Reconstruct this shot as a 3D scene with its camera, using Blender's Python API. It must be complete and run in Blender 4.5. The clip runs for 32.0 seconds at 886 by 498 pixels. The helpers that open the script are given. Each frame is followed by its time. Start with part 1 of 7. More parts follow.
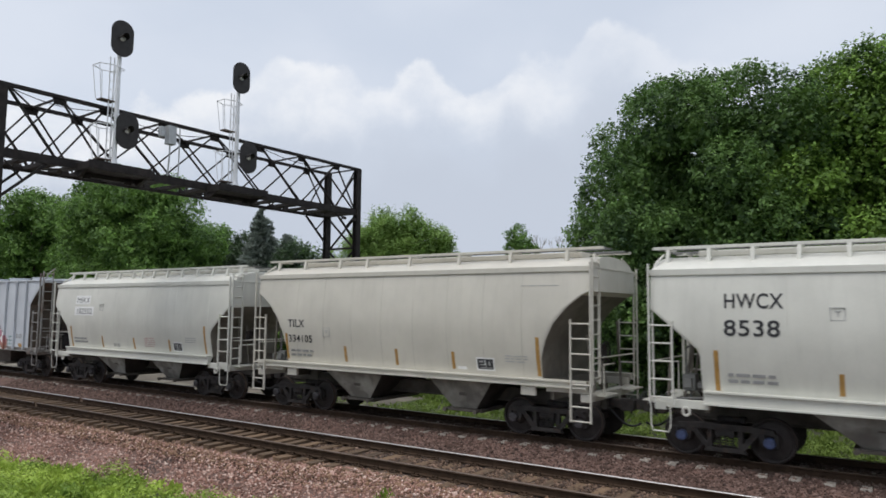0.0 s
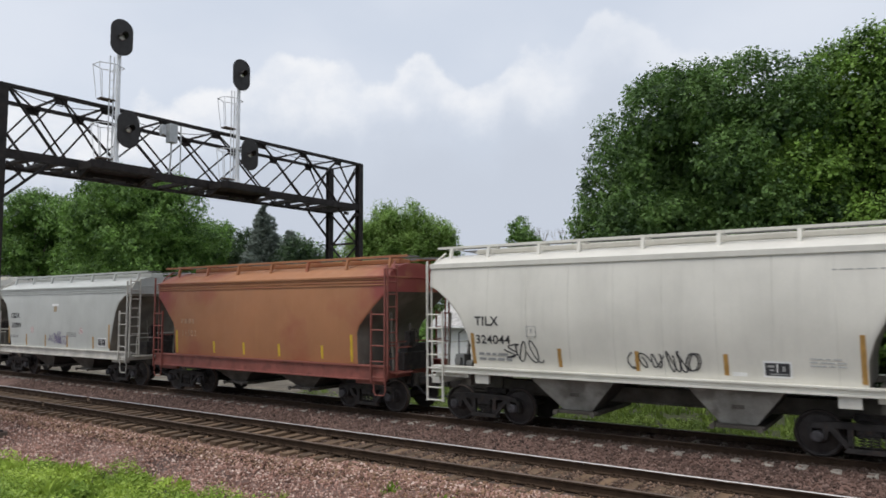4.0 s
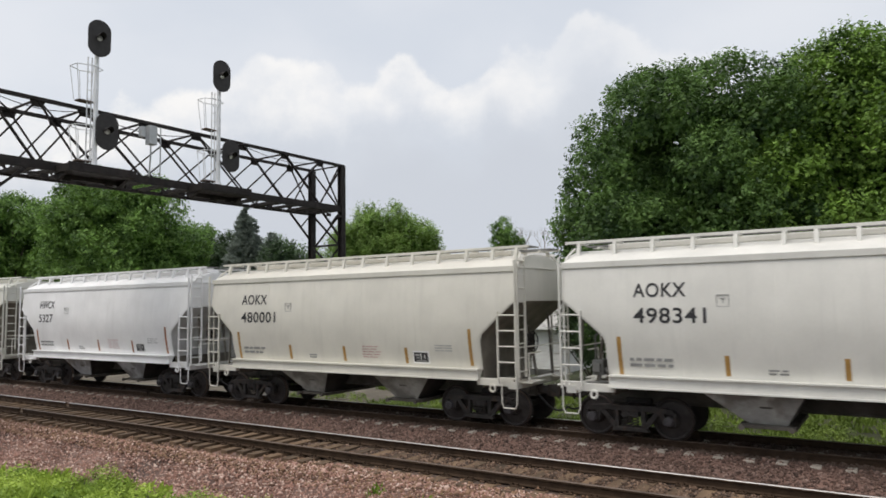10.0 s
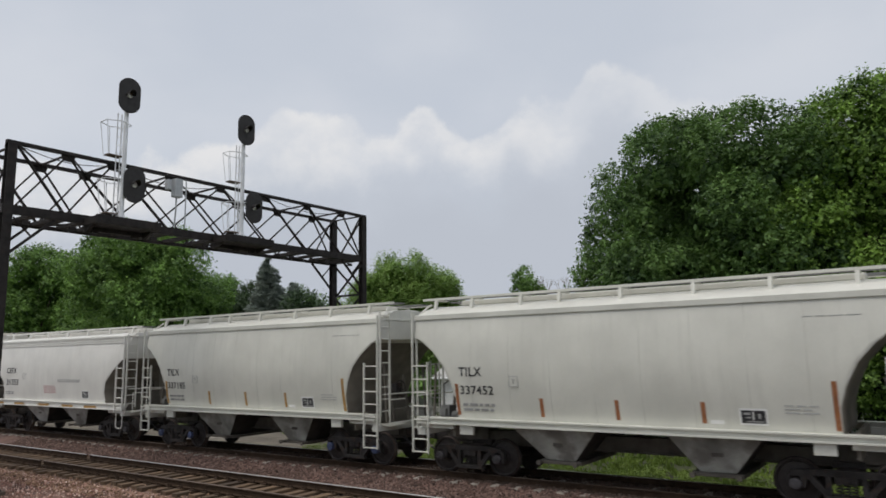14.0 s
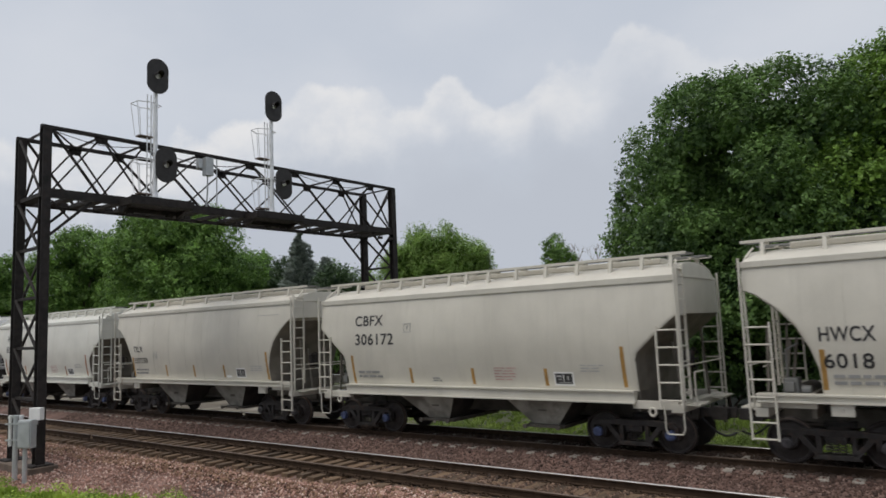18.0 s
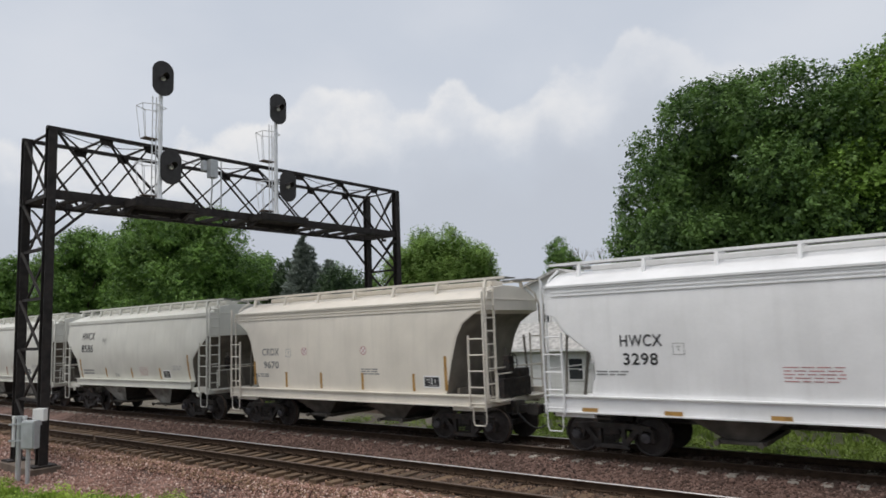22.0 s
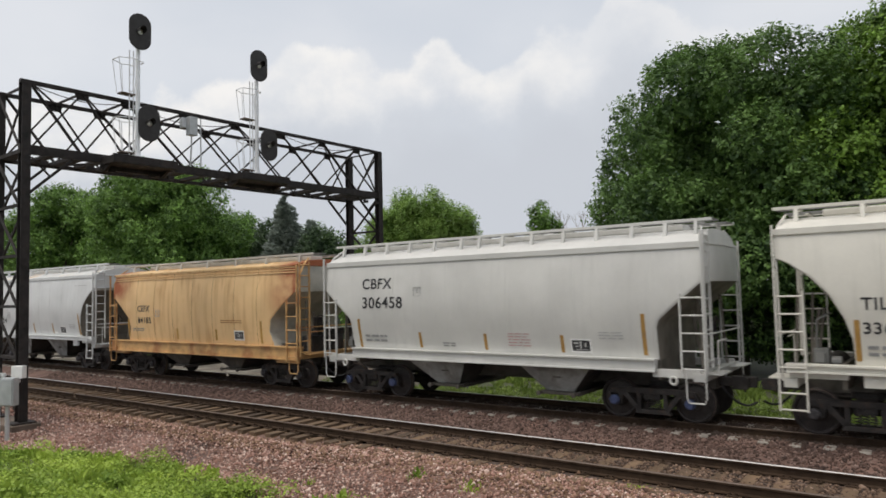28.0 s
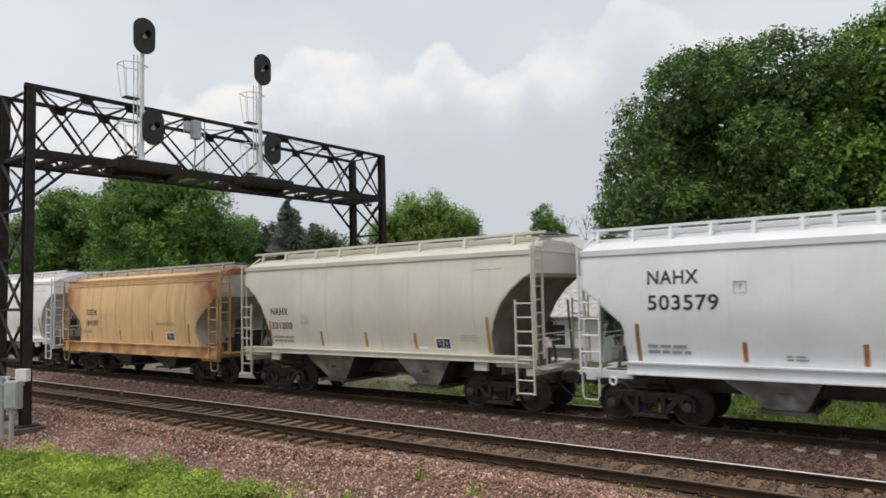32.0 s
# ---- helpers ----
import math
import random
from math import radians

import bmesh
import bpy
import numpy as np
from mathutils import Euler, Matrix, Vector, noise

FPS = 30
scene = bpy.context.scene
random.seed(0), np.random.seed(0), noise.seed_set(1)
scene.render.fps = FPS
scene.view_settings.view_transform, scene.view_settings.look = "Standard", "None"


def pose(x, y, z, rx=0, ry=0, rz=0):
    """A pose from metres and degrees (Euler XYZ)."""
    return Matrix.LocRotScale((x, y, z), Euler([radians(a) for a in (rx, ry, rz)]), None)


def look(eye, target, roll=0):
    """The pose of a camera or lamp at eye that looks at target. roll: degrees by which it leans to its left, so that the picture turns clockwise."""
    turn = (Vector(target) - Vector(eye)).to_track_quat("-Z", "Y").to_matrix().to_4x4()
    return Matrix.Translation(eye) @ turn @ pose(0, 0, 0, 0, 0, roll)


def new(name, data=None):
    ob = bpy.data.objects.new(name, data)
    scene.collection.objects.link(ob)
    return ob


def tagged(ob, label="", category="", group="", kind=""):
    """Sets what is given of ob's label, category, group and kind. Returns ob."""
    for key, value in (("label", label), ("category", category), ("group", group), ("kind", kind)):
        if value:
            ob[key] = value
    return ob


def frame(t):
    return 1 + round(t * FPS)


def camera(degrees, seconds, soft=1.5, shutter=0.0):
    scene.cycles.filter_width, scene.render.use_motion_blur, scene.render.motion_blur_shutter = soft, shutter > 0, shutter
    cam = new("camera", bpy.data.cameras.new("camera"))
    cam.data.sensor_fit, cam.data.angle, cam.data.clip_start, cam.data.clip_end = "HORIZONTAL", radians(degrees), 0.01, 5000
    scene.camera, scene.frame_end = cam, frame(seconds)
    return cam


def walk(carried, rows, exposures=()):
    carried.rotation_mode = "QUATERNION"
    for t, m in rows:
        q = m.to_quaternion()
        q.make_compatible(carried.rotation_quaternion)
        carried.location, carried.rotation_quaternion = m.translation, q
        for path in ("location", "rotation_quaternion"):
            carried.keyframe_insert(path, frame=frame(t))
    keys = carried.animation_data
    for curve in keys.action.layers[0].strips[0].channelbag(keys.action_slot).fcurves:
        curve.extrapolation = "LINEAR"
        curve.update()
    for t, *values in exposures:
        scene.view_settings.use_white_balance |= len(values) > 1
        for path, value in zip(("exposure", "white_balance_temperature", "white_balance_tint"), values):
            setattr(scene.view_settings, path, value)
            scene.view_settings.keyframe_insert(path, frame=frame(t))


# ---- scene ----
cam = camera(65.01, 32.0, soft=1.65, shutter=0.12)
EYE = (0.0, 0.0, 3.12)
# seconds, tilt, lean and turn of the hand-held camera
PATH = [
    (0, 95.083, -0.562, 34.234),
    (0.5, 95.177, -0.220, 34.414),
    (1, 95.058, -0.225, 34.477),
    (1.5, 94.951, -0.110, 34.452),
    (2, 94.954, -0.132, 34.467),
    (2.5, 95.066, -0.029, 34.645),
    (3, 95.188, 0.309, 34.555),
    (3.5, 94.629, 0.508, 34.576),
    (5.5, 94.305, -0.661, 34.408),
    (6, 94.791, -0.528, 34.374),
    (6.5, 94.919, -0.222, 34.349),
    (7, 95.091, -0.889, 34.222),
    (7.5, 93.735, -1.196, 34.459),
    (8, 91.848, 1.668, 34.303),
    (8.5, 93.234, 2.505, 34.099),
    (9, 94.447, 1.354, 33.215),
    (9.5, 94.530, 0.835, 33.345),
    (10, 94.627, 0.869, 33.196),
    (10.5, 94.831, 0.370, 33.131),
    (11, 95.006, 0.111, 33.599),
    (11.5, 95.567, -0.784, 33.911),
    (12, 95.917, -1.083, 33.993),
    (12.5, 96.009, -0.918, 34.379),
    (13, 96.635, 0.127, 33.317),
    (13.5, 97.882, 1.536, 32.843),
    (14, 98.712, 1.018, 34.918),
    (14.5, 97.677, 1.245, 35.440),
    (15, 96.943, 0.953, 36.036),
    (15.5, 98.072, 1.744, 37.201),
    (17.5, 96.493, 2.375, 37.615),
    (18, 96.378, 2.304, 37.584),
    (18.5, 96.832, 2.028, 37.574),
    (19, 96.884, 2.168, 37.731),
    (19.5, 96.869, 2.228, 37.507),
    (20, 96.743, 2.191, 37.545),
    (20.5, 96.674, 2.138, 37.599),
    (21, 96.645, 2.073, 37.652),
    (21.5, 96.676, 2.164, 37.747),
    (22, 96.642, 1.979, 37.843),
    (22.5, 96.706, 1.670, 37.861),
    (23, 96.770, 1.679, 37.918),
    (23.5, 96.904, 1.514, 37.970),
    (24, 96.986, 1.462, 38.037),
    (24.5, 97.073, 1.299, 38.027),
    (26.5, 94.243, 0.949, 35.795),
    (27, 93.509, 1.207, 36.429),
    (27.5, 93.183, 1.677, 36.351),
    (28, 93.474, 1.387, 36.311),
    (28.5, 93.736, 1.503, 36.316),
    (29, 93.735, 1.755, 36.262),
    (29.5, 93.941, 1.749, 36.285),
    (30, 93.986, 1.889, 36.440),
    (30.5, 93.928, 1.838, 36.425),
    (31, 93.792, 1.535, 36.408),
    (31.5, 93.760, 1.453, 36.411),
    (32, 93.756, 1.379, 36.579),
]
walk(cam, [(t, pose(*EYE, rx, ry, rz)) for t, rx, ry, rz in PATH], exposures=[(0.0, 0.07, 6450, 10), (3.5, 0.07, 6450, 10), (5.5, 0.24, 7000, 10), (7.5, 0.22, 7000, 10), (9.0, 0.18, 6950, 10), (11.0, 0.1, 6800, 10), (12.0, 0.0, 6750, 10), (13.0, -0.1, 6700, 10), (15.0, -0.14, 6700, 10), (20.0, -0.12, 6700, 10), (22.0, -0.06, 6700, 10), (24.5, -0.08, 6700, 10), (26.5, -0.02, 6950, 10), (27.5, 0.08, 6950, 10), (32.0, 0.11, 6950, 10)])

TRACK1, TRACK2 = 12.39, 16.99
TIE_PHASE = 0.26
TRAIN_V, TRAIN_A = 11.5912, 0.8319
# ---- light ----
SUN_ELEV, SUN_TURN = 68.0, 205.0
sun = new("sun", bpy.data.lights.new("sun", "SUN"))
sun.data.energy, sun.data.angle, sun.data.color = 1.8, radians(38), (1.0, 0.965, 0.92)
sun_dir = Vector((-0.35 * math.cos(radians(SUN_ELEV)), -0.94 * math.cos(radians(SUN_ELEV)), math.sin(radians(SUN_ELEV))))
sun.matrix_world = look(sun_dir * 50, (0, 0, 0))

world = bpy.data.worlds.new("sky")
scene.world = world
world.use_nodes = True


def build_sky():
    nt = world.node_tree
    nt.nodes.clear()
    N, Lk = nt.nodes.new, nt.links.new
    out, bg = N("ShaderNodeOutputWorld"), N("ShaderNodeBackground")
    sky = N("ShaderNodeTexSky")
    sky.sky_type, sky.sun_disc = "NISHITA", False
    sky.sun_elevation, sky.sun_rotation = radians(SUN_ELEV), radians(200)
    sky.dust_density, sky.air_density = 3.0, 1.0
    bg.inputs["Strength"].default_value = 0.1
    co = N("ShaderNodeTexCoord")

    def noise_tex(scale, detail, rough, stretch):
        mp = N("ShaderNodeMapping")
        mp.inputs["Scale"].default_value = stretch
        Lk(co.outputs["Generated"], mp.inputs["Vector"])
        tex = N("ShaderNodeTexNoise")
        tex.inputs["Scale"].default_value, tex.inputs["Detail"].default_value, tex.inputs["Roughness"].default_value = scale, detail, rough
        Lk(mp.outputs["Vector"], tex.inputs["Vector"])
        return tex.outputs["Fac"]

    def maths(op, a, b=None):
        m = N("ShaderNodeMath")
        m.operation = op
        for i, v in enumerate((a, b)):
            if v is None:
                continue
            if isinstance(v, (int, float)):
                m.inputs[i].default_value = v
            else:
                Lk(v, m.inputs[i])
        return m.outputs[0]

    def ramp(fac, lo, hi):
        m = N("ShaderNodeMapRange")
        m.interpolation_type = "SMOOTHSTEP"
        m.inputs["From Min"].default_value, m.inputs["From Max"].default_value = lo, hi
        Lk(fac, m.inputs["Value"])
        return m.outputs["Result"]

    def cloud_tops():
        # height of the heaps along the compass, as a ramp
        at = N("ShaderNodeMath")
        at.operation = "ARCTAN2"
        neg = maths("MULTIPLY", sep.outputs["X"], -1.0)
        Lk(neg, at.inputs[0])
        Lk(sep.outputs["Y"], at.inputs[1])
        mr = N("ShaderNodeMapRange")
        mr.inputs["From Min"].default_value, mr.inputs["From Max"].default_value = radians(0), radians(80)
        Lk(at.outputs[0], mr.inputs["Value"])
        cr = N("ShaderNodeValToRGB")
        cr.color_ramp.interpolation = "B_SPLINE"
        stops = [(0.0, 0.27), (0.08, 0.3), (0.15, 0.33), (0.21, 0.35), (0.235, 0.4), (0.275, 0.395), (0.305, 0.345), (0.335, 0.37), (0.362, 0.35), (0.378, 0.312), (0.42, 0.325), (0.465, 0.345), (0.515, 0.3), (0.56, 0.345), (0.605, 0.335), (0.65, 0.3), (0.72, 0.258), (0.85, 0.26), (1.0, 0.25)]
        el = cr.color_ramp.elements
        while len(el) < len(stops):
            el.new(0.5)
        for e, (p, v) in zip(el, stops):
            e.position, e.color = p, (v, v, v, 1)
        Lk(mr.outputs["Result"], cr.inputs["Fac"])
        thin = N("ShaderNodeMapRange")
        for key, v in (("From Min", 0.16), ("From Max", 0.42), ("To Min", 0.3), ("To Max", 1.0)):
            thin.inputs[key].default_value = v
        Lk(mr.outputs["Result"], thin.inputs["Value"])
        return cr.outputs["Color"], thin.outputs["Result"]

    def mixc(fac, a, b):
        m = N("ShaderNodeMix")
        m.data_type = "RGBA"
        if isinstance(fac, float):
            m.inputs["Factor"].default_value = fac
        else:
            Lk(fac, m.inputs["Factor"])
        for i, v in ((6, a), (7, b)):
            if isinstance(v, tuple):
                m.inputs[i].default_value = (*v, 1)
            else:
                Lk(v, m.inputs[i])
        return m.outputs[2]

    # high veil: grey-blue overcast with soft lighter and darker sheets
    veil = mixc(ramp(noise_tex(2.2, 5, 0.5, (1, 1, 1.8)), 0.35, 0.68), VEIL_DARK, VEIL_LIGHT)
    base = mixc(0.8, sky.outputs["Color"], veil)
    # cumulus bank: heaps over the houses, tops broken by noise
    sep = N("ShaderNodeSeparateXYZ")
    Lk(co.outputs["Generated"], sep.inputs[0])
    heaps = noise_tex(5.5, 6, 0.55, (1, 1, 1.0))
    fine = noise_tex(13.0, 5, 0.6, (1, 1, 1.0))
    tops, thickness = cloud_tops()
    billow = N("ShaderNodeTexVoronoi")
    billow.feature = "SMOOTH_F1"
    billow.inputs["Scale"].default_value, billow.inputs["Smoothness"].default_value = 15.0, 0.5
    Lk(co.outputs["Generated"], billow.inputs["Vector"])
    lobes = maths("SUBTRACT", 0.014, maths("MULTIPLY", billow.outputs["Distance"], 0.035))
    edge = maths("ADD", maths("ADD", maths("MULTIPLY", heaps, 0.07), maths("MULTIPLY", fine, 0.075)), maths("ADD", lobes, maths("SUBTRACT", tops, 0.0725)))
    top = maths("SUBTRACT", edge, sep.outputs["Z"])
    bank = ramp(top, -0.004, 0.014)
    fade = maths("SUBTRACT", 1.0, ramp(maths("ADD", top, maths("MULTIPLY", maths("SUBTRACT", heaps, 0.5), 0.12)), 0.01, 0.1))
    base = mixc(ramp(top, 0.01, 0.16), base, VEIL_LOW)
    puffs = ramp(noise_tex(8.0, 7, 0.6, (1, 1, 1.3)), 0.38, 0.6)
    col = mixc(maths("MULTIPLY", maths("MULTIPLY", bank, thickness), maths("MULTIPLY", fade, maths("ADD", maths("MULTIPLY", puffs, 0.5), 0.42))), base, CLOUD_WHITE)
    Lk(col, bg.inputs["Color"])
    Lk(bg.outputs[0], out.inputs[0])


VEIL_DARK, VEIL_LIGHT, VEIL_LOW, CLOUD_WHITE = (6.85, 7.45, 8.45), (7.95, 8.4, 9.2), (5.35, 5.85, 6.75), (8.45, 8.6, 8.9)
build_sky()

# ---- materials ----
MATS = {}


def material(name, color, rough=0.7, metal=0.0, vary=0.12, scale=4.0, stretch=(1, 1, 1), fine=40.0, bump=0.15, dist=0.01, streak=None, random_tone=0.0, stain=None, spec=0.5, end_rust=None):
    """A node material: base colour with coarse and fine variation, relief, optional vertical streaks and a stain colour."""
    if name in MATS:
        return MATS[name]
    m = bpy.data.materials.new(name)
    m.use_nodes = True
    nt = m.node_tree
    N, Lk = nt.nodes.new, nt.links.new
    b = nt.nodes["Principled BSDF"]
    b.inputs["Roughness"].default_value, b.inputs["Metallic"].default_value = rough, metal
    b.inputs["Specular IOR Level"].default_value = spec
    co = N("ShaderNodeTexCoord")
    mp = N("ShaderNodeMapping")
    mp.inputs["Scale"].default_value = stretch
    Lk(co.outputs["Object"], mp.inputs["Vector"])
    info = N("ShaderNodeObjectInfo")
    off = N("ShaderNodeVectorMath")
    off.operation = "SCALE"
    off.inputs[0].default_value = (37, 91, 53)
    Lk(info.outputs["Random"], off.inputs["Scale"])
    add = N("ShaderNodeVectorMath")
    Lk(mp.outputs[0], add.inputs[0])
    Lk(off.outputs[0], add.inputs[1])

    def tex(s, d=4.0, vec=None):
        t = N("ShaderNodeTexNoise")
        t.inputs["Scale"].default_value, t.inputs["Detail"].default_value = s, d
        Lk(vec or add.outputs[0], t.inputs["Vector"])
        return t.outputs["Fac"]

    def mix(fac, a, c, kind="MIX"):
        x = N("ShaderNodeMix")
        x.data_type, x.blend_type = "RGBA", kind
        if isinstance(fac, float):
            x.inputs["Factor"].default_value = fac
        else:
            Lk(fac, x.inputs["Factor"])
        for i, v in ((6, a), (7, c)):
            if isinstance(v, tuple):
                x.inputs[i].default_value = (*v, 1)
            else:
                Lk(v, x.inputs[i])
        return x.outputs[2]

    def ramp(fac, lo, hi, a=0.0, c=1.0):
        x = N("ShaderNodeMapRange")
        for k, v in (("From Min", lo), ("From Max", hi), ("To Min", a), ("To Max", c)):
            x.inputs[k].default_value = v
        Lk(fac, x.inputs["Value"])
        return x.outputs["Result"]

    dark = tuple(c * (1 - vary * 1.6) for c in color)
    light = tuple(min(1.0, c * (1 + vary)) for c in color)
    col = mix(ramp(tex(scale), 0.3, 0.7), dark, light)
    col = mix(ramp(tex(fine, 2.0), 0.25, 0.75, 0.0, 0.55), col, mix(1.0, col, (1 - vary,) * 3, "MULTIPLY"))
    if streak:
        mp2 = N("ShaderNodeMapping")
        mp2.inputs["Scale"].default_value = (3.2, 3.2, 0.22)
        Lk(co.outputs["Object"], mp2.inputs["Vector"])
        add2 = N("ShaderNodeVectorMath")
        Lk(mp2.outputs[0], add2.inputs[0])
        Lk(off.outputs[0], add2.inputs[1])
        s = tex(1.6, 6.0, add2.outputs[0])
        col = mix(ramp(s, 0.52, 0.78, 0.0, streak[1]), col, streak[0])
    if stain:
        s = tex(stain[2], 5.0)
        col = mix(ramp(s, stain[3], stain[3] + 0.12, 0.0, stain[1]), col, stain[0])
    if end_rust:
        # rust that spreads from both ends of the car, under the eave
        sp = N("ShaderNodeSeparateXYZ")
        Lk(co.outputs["Object"], sp.inputs[0])
        ab = N("ShaderNodeMath")
        ab.operation = "ABSOLUTE"
        Lk(sp.outputs["X"], ab.inputs[0])
        ml = N("ShaderNodeMath")
        ml.operation = "MULTIPLY"
        Lk(ramp(ab.outputs[0], 3.9, 5.6), ml.inputs[0])
        Lk(ramp(sp.outputs["Z"], 1.6, 3.6, 0.25, 1.0), ml.inputs[1])
        m2 = N("ShaderNodeMath")
        m2.operation, m2.use_clamp = "MULTIPLY", True
        Lk(ml.outputs[0], m2.inputs[0])
        Lk(ramp(tex(1.1, 5.0), 0.3, 0.62, 0.1, 1.5), m2.inputs[1])
        col = mix(m2.outputs[0], col, end_rust)
    if random_tone:
        col = mix(1.0, col, mix(info.outputs["Random"], (1 - random_tone,) * 3, (1 + random_tone,) * 3), "MULTIPLY")
    Lk(col, b.inputs["Base Color"])
    Lk(ramp(tex(scale * 2.3), 0.3, 0.7, max(0.05, rough - 0.12), min(1.0, rough + 0.1)), b.inputs["Roughness"])
    if bump:
        bp = N("ShaderNodeBump")
        bp.inputs["Strength"].default_value, bp.inputs["Distance"].default_value = bump, dist
        Lk(tex(fine, 5.0), bp.inputs["Height"])
        Lk(bp.outputs[0], b.inputs["Normal"])
    MATS[name] = m
    return m


def leaf_material(name, color, tip):
    """Leaves: a tone for each island, some light passing through."""
    m = bpy.data.materials.new(name)
    m.use_nodes = True
    nt = m.node_tree
    N, Lk = nt.nodes.new, nt.links.new
    b = nt.nodes["Principled BSDF"]
    b.inputs["Roughness"].default_value = 0.55
    b.inputs["Specular IOR Level"].default_value = 0.3
    g = N("ShaderNodeNewGeometry")
    r = N("ShaderNodeMix")
    r.data_type = "RGBA"
    # tone of each leaf, and of each bough
    co = N("ShaderNodeTexCoord")
    tx = N("ShaderNodeTexNoise")
    tx.inputs["Scale"].default_value, tx.inputs["Detail"].default_value = 0.9, 3.0
    Lk(co.outputs["Object"], tx.inputs["Vector"])
    mr = N("ShaderNodeMapRange")
    for key, v in (("From Min", 0.3), ("From Max", 0.7), ("To Min", -0.2), ("To Max", 0.75)):
        mr.inputs[key].default_value = v
    Lk(tx.outputs["Fac"], mr.inputs["Value"])
    ad = N("ShaderNodeMath")
    ad.use_clamp = True
    sc = N("ShaderNodeMath")
    sc.operation = "MULTIPLY"
    sc.inputs[1].default_value = 0.45
    Lk(g.outputs["Random Per Island"], sc.inputs[0])
    Lk(sc.outputs[0], ad.inputs[0])
    Lk(mr.outputs["Result"], ad.inputs[1])
    Lk(ad.outputs[0], r.inputs["Factor"])
    r.inputs[6].default_value, r.inputs[7].default_value = (*color, 1), (*tip, 1)
    Lk(r.outputs[2], b.inputs["Base Color"])
    tr = N("ShaderNodeBsdfTranslucent")
    Lk(r.outputs[2], tr.inputs["Color"])
    mx = N("ShaderNodeMixShader")
    mx.inputs[0].default_value = 0.3
    Lk(b.outputs[0], mx.inputs[1])
    Lk(tr.outputs[0], mx.inputs[2])
    Lk(mx.outputs[0], nt.nodes["Material Output"].inputs["Surface"])
    return m


def stone_material(name, tones):
    """Loose stones: a tone for each island."""
    m = bpy.data.materials.new(name)
    m.use_nodes = True
    nt = m.node_tree
    b = nt.nodes["Principled BSDF"]
    b.inputs["Roughness"].default_value = 0.85
    g = nt.nodes.new("ShaderNodeNewGeometry")
    cr = nt.nodes.new("ShaderNodeValToRGB")
    el = cr.color_ramp.elements
    while len(el) < len(tones):
        el.new(0.5)
    for i, (e, c) in enumerate(zip(el, tones)):
        e.position, e.color = i / (len(tones) - 1), (*c, 1)
    nt.links.new(g.outputs["Random Per Island"], cr.inputs["Fac"])
    tx = nt.nodes.new("ShaderNodeTexNoise")
    tx.inputs["Scale"].default_value = 60
    mx = nt.nodes.new("ShaderNodeMix")
    mx.data_type, mx.blend_type = "RGBA", "OVERLAY"
    mx.inputs["Factor"].default_value = 0.4
    nt.links.new(cr.outputs["Color"], mx.inputs[6])
    nt.links.new(tx.outputs["Fac"], mx.inputs[7])
    nt.links.new(mx.outputs[2], b.inputs["Base Color"])
    return m


BALLAST = material("ballast", (0.17, 0.1, 0.08), 0.9, vary=0.4, scale=0.6, fine=16, bump=0.9, dist=0.05, stain=((0.22, 0.15, 0.13), 0.6, 9.0, 0.52))
BALLAST_STONE = stone_material("ballast_stone", [(0.1, 0.05, 0.036), (0.24, 0.127, 0.095), (0.335, 0.186, 0.145), (0.41, 0.25, 0.2), (0.66, 0.52, 0.45)])
STONE_RUST = stone_material("ballast_stone_rusty", [(0.06, 0.033, 0.02), (0.17, 0.095, 0.055), (0.25, 0.15, 0.09), (0.34, 0.23, 0.16)])
STONE_TRACK = stone_material("ballast_stone_in_track", [(0.028, 0.017, 0.011), (0.088, 0.052, 0.033), (0.145, 0.088, 0.056), (0.24, 0.16, 0.115)])
STONE_BROWN = stone_material("ballast_stone_brown", [(0.04, 0.023, 0.018), (0.09, 0.053, 0.041), (0.135, 0.08, 0.062), (0.26, 0.178, 0.15)])
PALE_GRAVEL = material("pale_gravel", (0.15, 0.13, 0.1), 0.95, vary=0.25, scale=0.7, fine=14, bump=0.7, dist=0.05, stain=((0.28, 0.26, 0.22), 0.8, 0.35, 0.56))
GRASS_SOIL = material("grass_soil", (0.06, 0.07, 0.028), 0.95, vary=0.3, scale=0.5, fine=12, bump=0.7, dist=0.05)
RAIL_STEEL = material("rail_steel", (0.05, 0.032, 0.021), 0.9, 0.0, spec=0.15, vary=0.2, scale=6, fine=50)
RAIL_HEAD = material("rail_head", (0.55, 0.53, 0.52), 0.46, 0.9, vary=0.06, scale=3, fine=40, bump=0.03)
BALLAST_DARK = material("ballast_oiled", (0.098, 0.066, 0.05), 0.9, vary=0.4, scale=0.9, fine=16, bump=0.9, dist=0.05, stain=((0.14, 0.1, 0.085), 0.6, 9.0, 0.55))
RAIL_HEAD_DULL = material("rail_head_dull", (0.13, 0.095, 0.075), 0.6, 0.3, vary=0.15, scale=3, fine=40, bump=0.03)
TIE_WOOD = material("tie_wood", (0.135, 0.086, 0.05), 0.9, vary=0.35, scale=3, stretch=(1, 0.2, 1), fine=30, bump=0.6, random_tone=0.3)
TIE_CONCRETE = material("tie_concrete", (0.34, 0.31, 0.27), 0.9, vary=0.2, scale=5, fine=50, random_tone=0.1)
GANTRY_STEEL = material("gantry_steel", (0.021, 0.016, 0.0145), 0.75, 0.1, vary=0.35, scale=3, fine=30, stain=((0.034, 0.022, 0.018), 0.5, 4.0, 0.55))
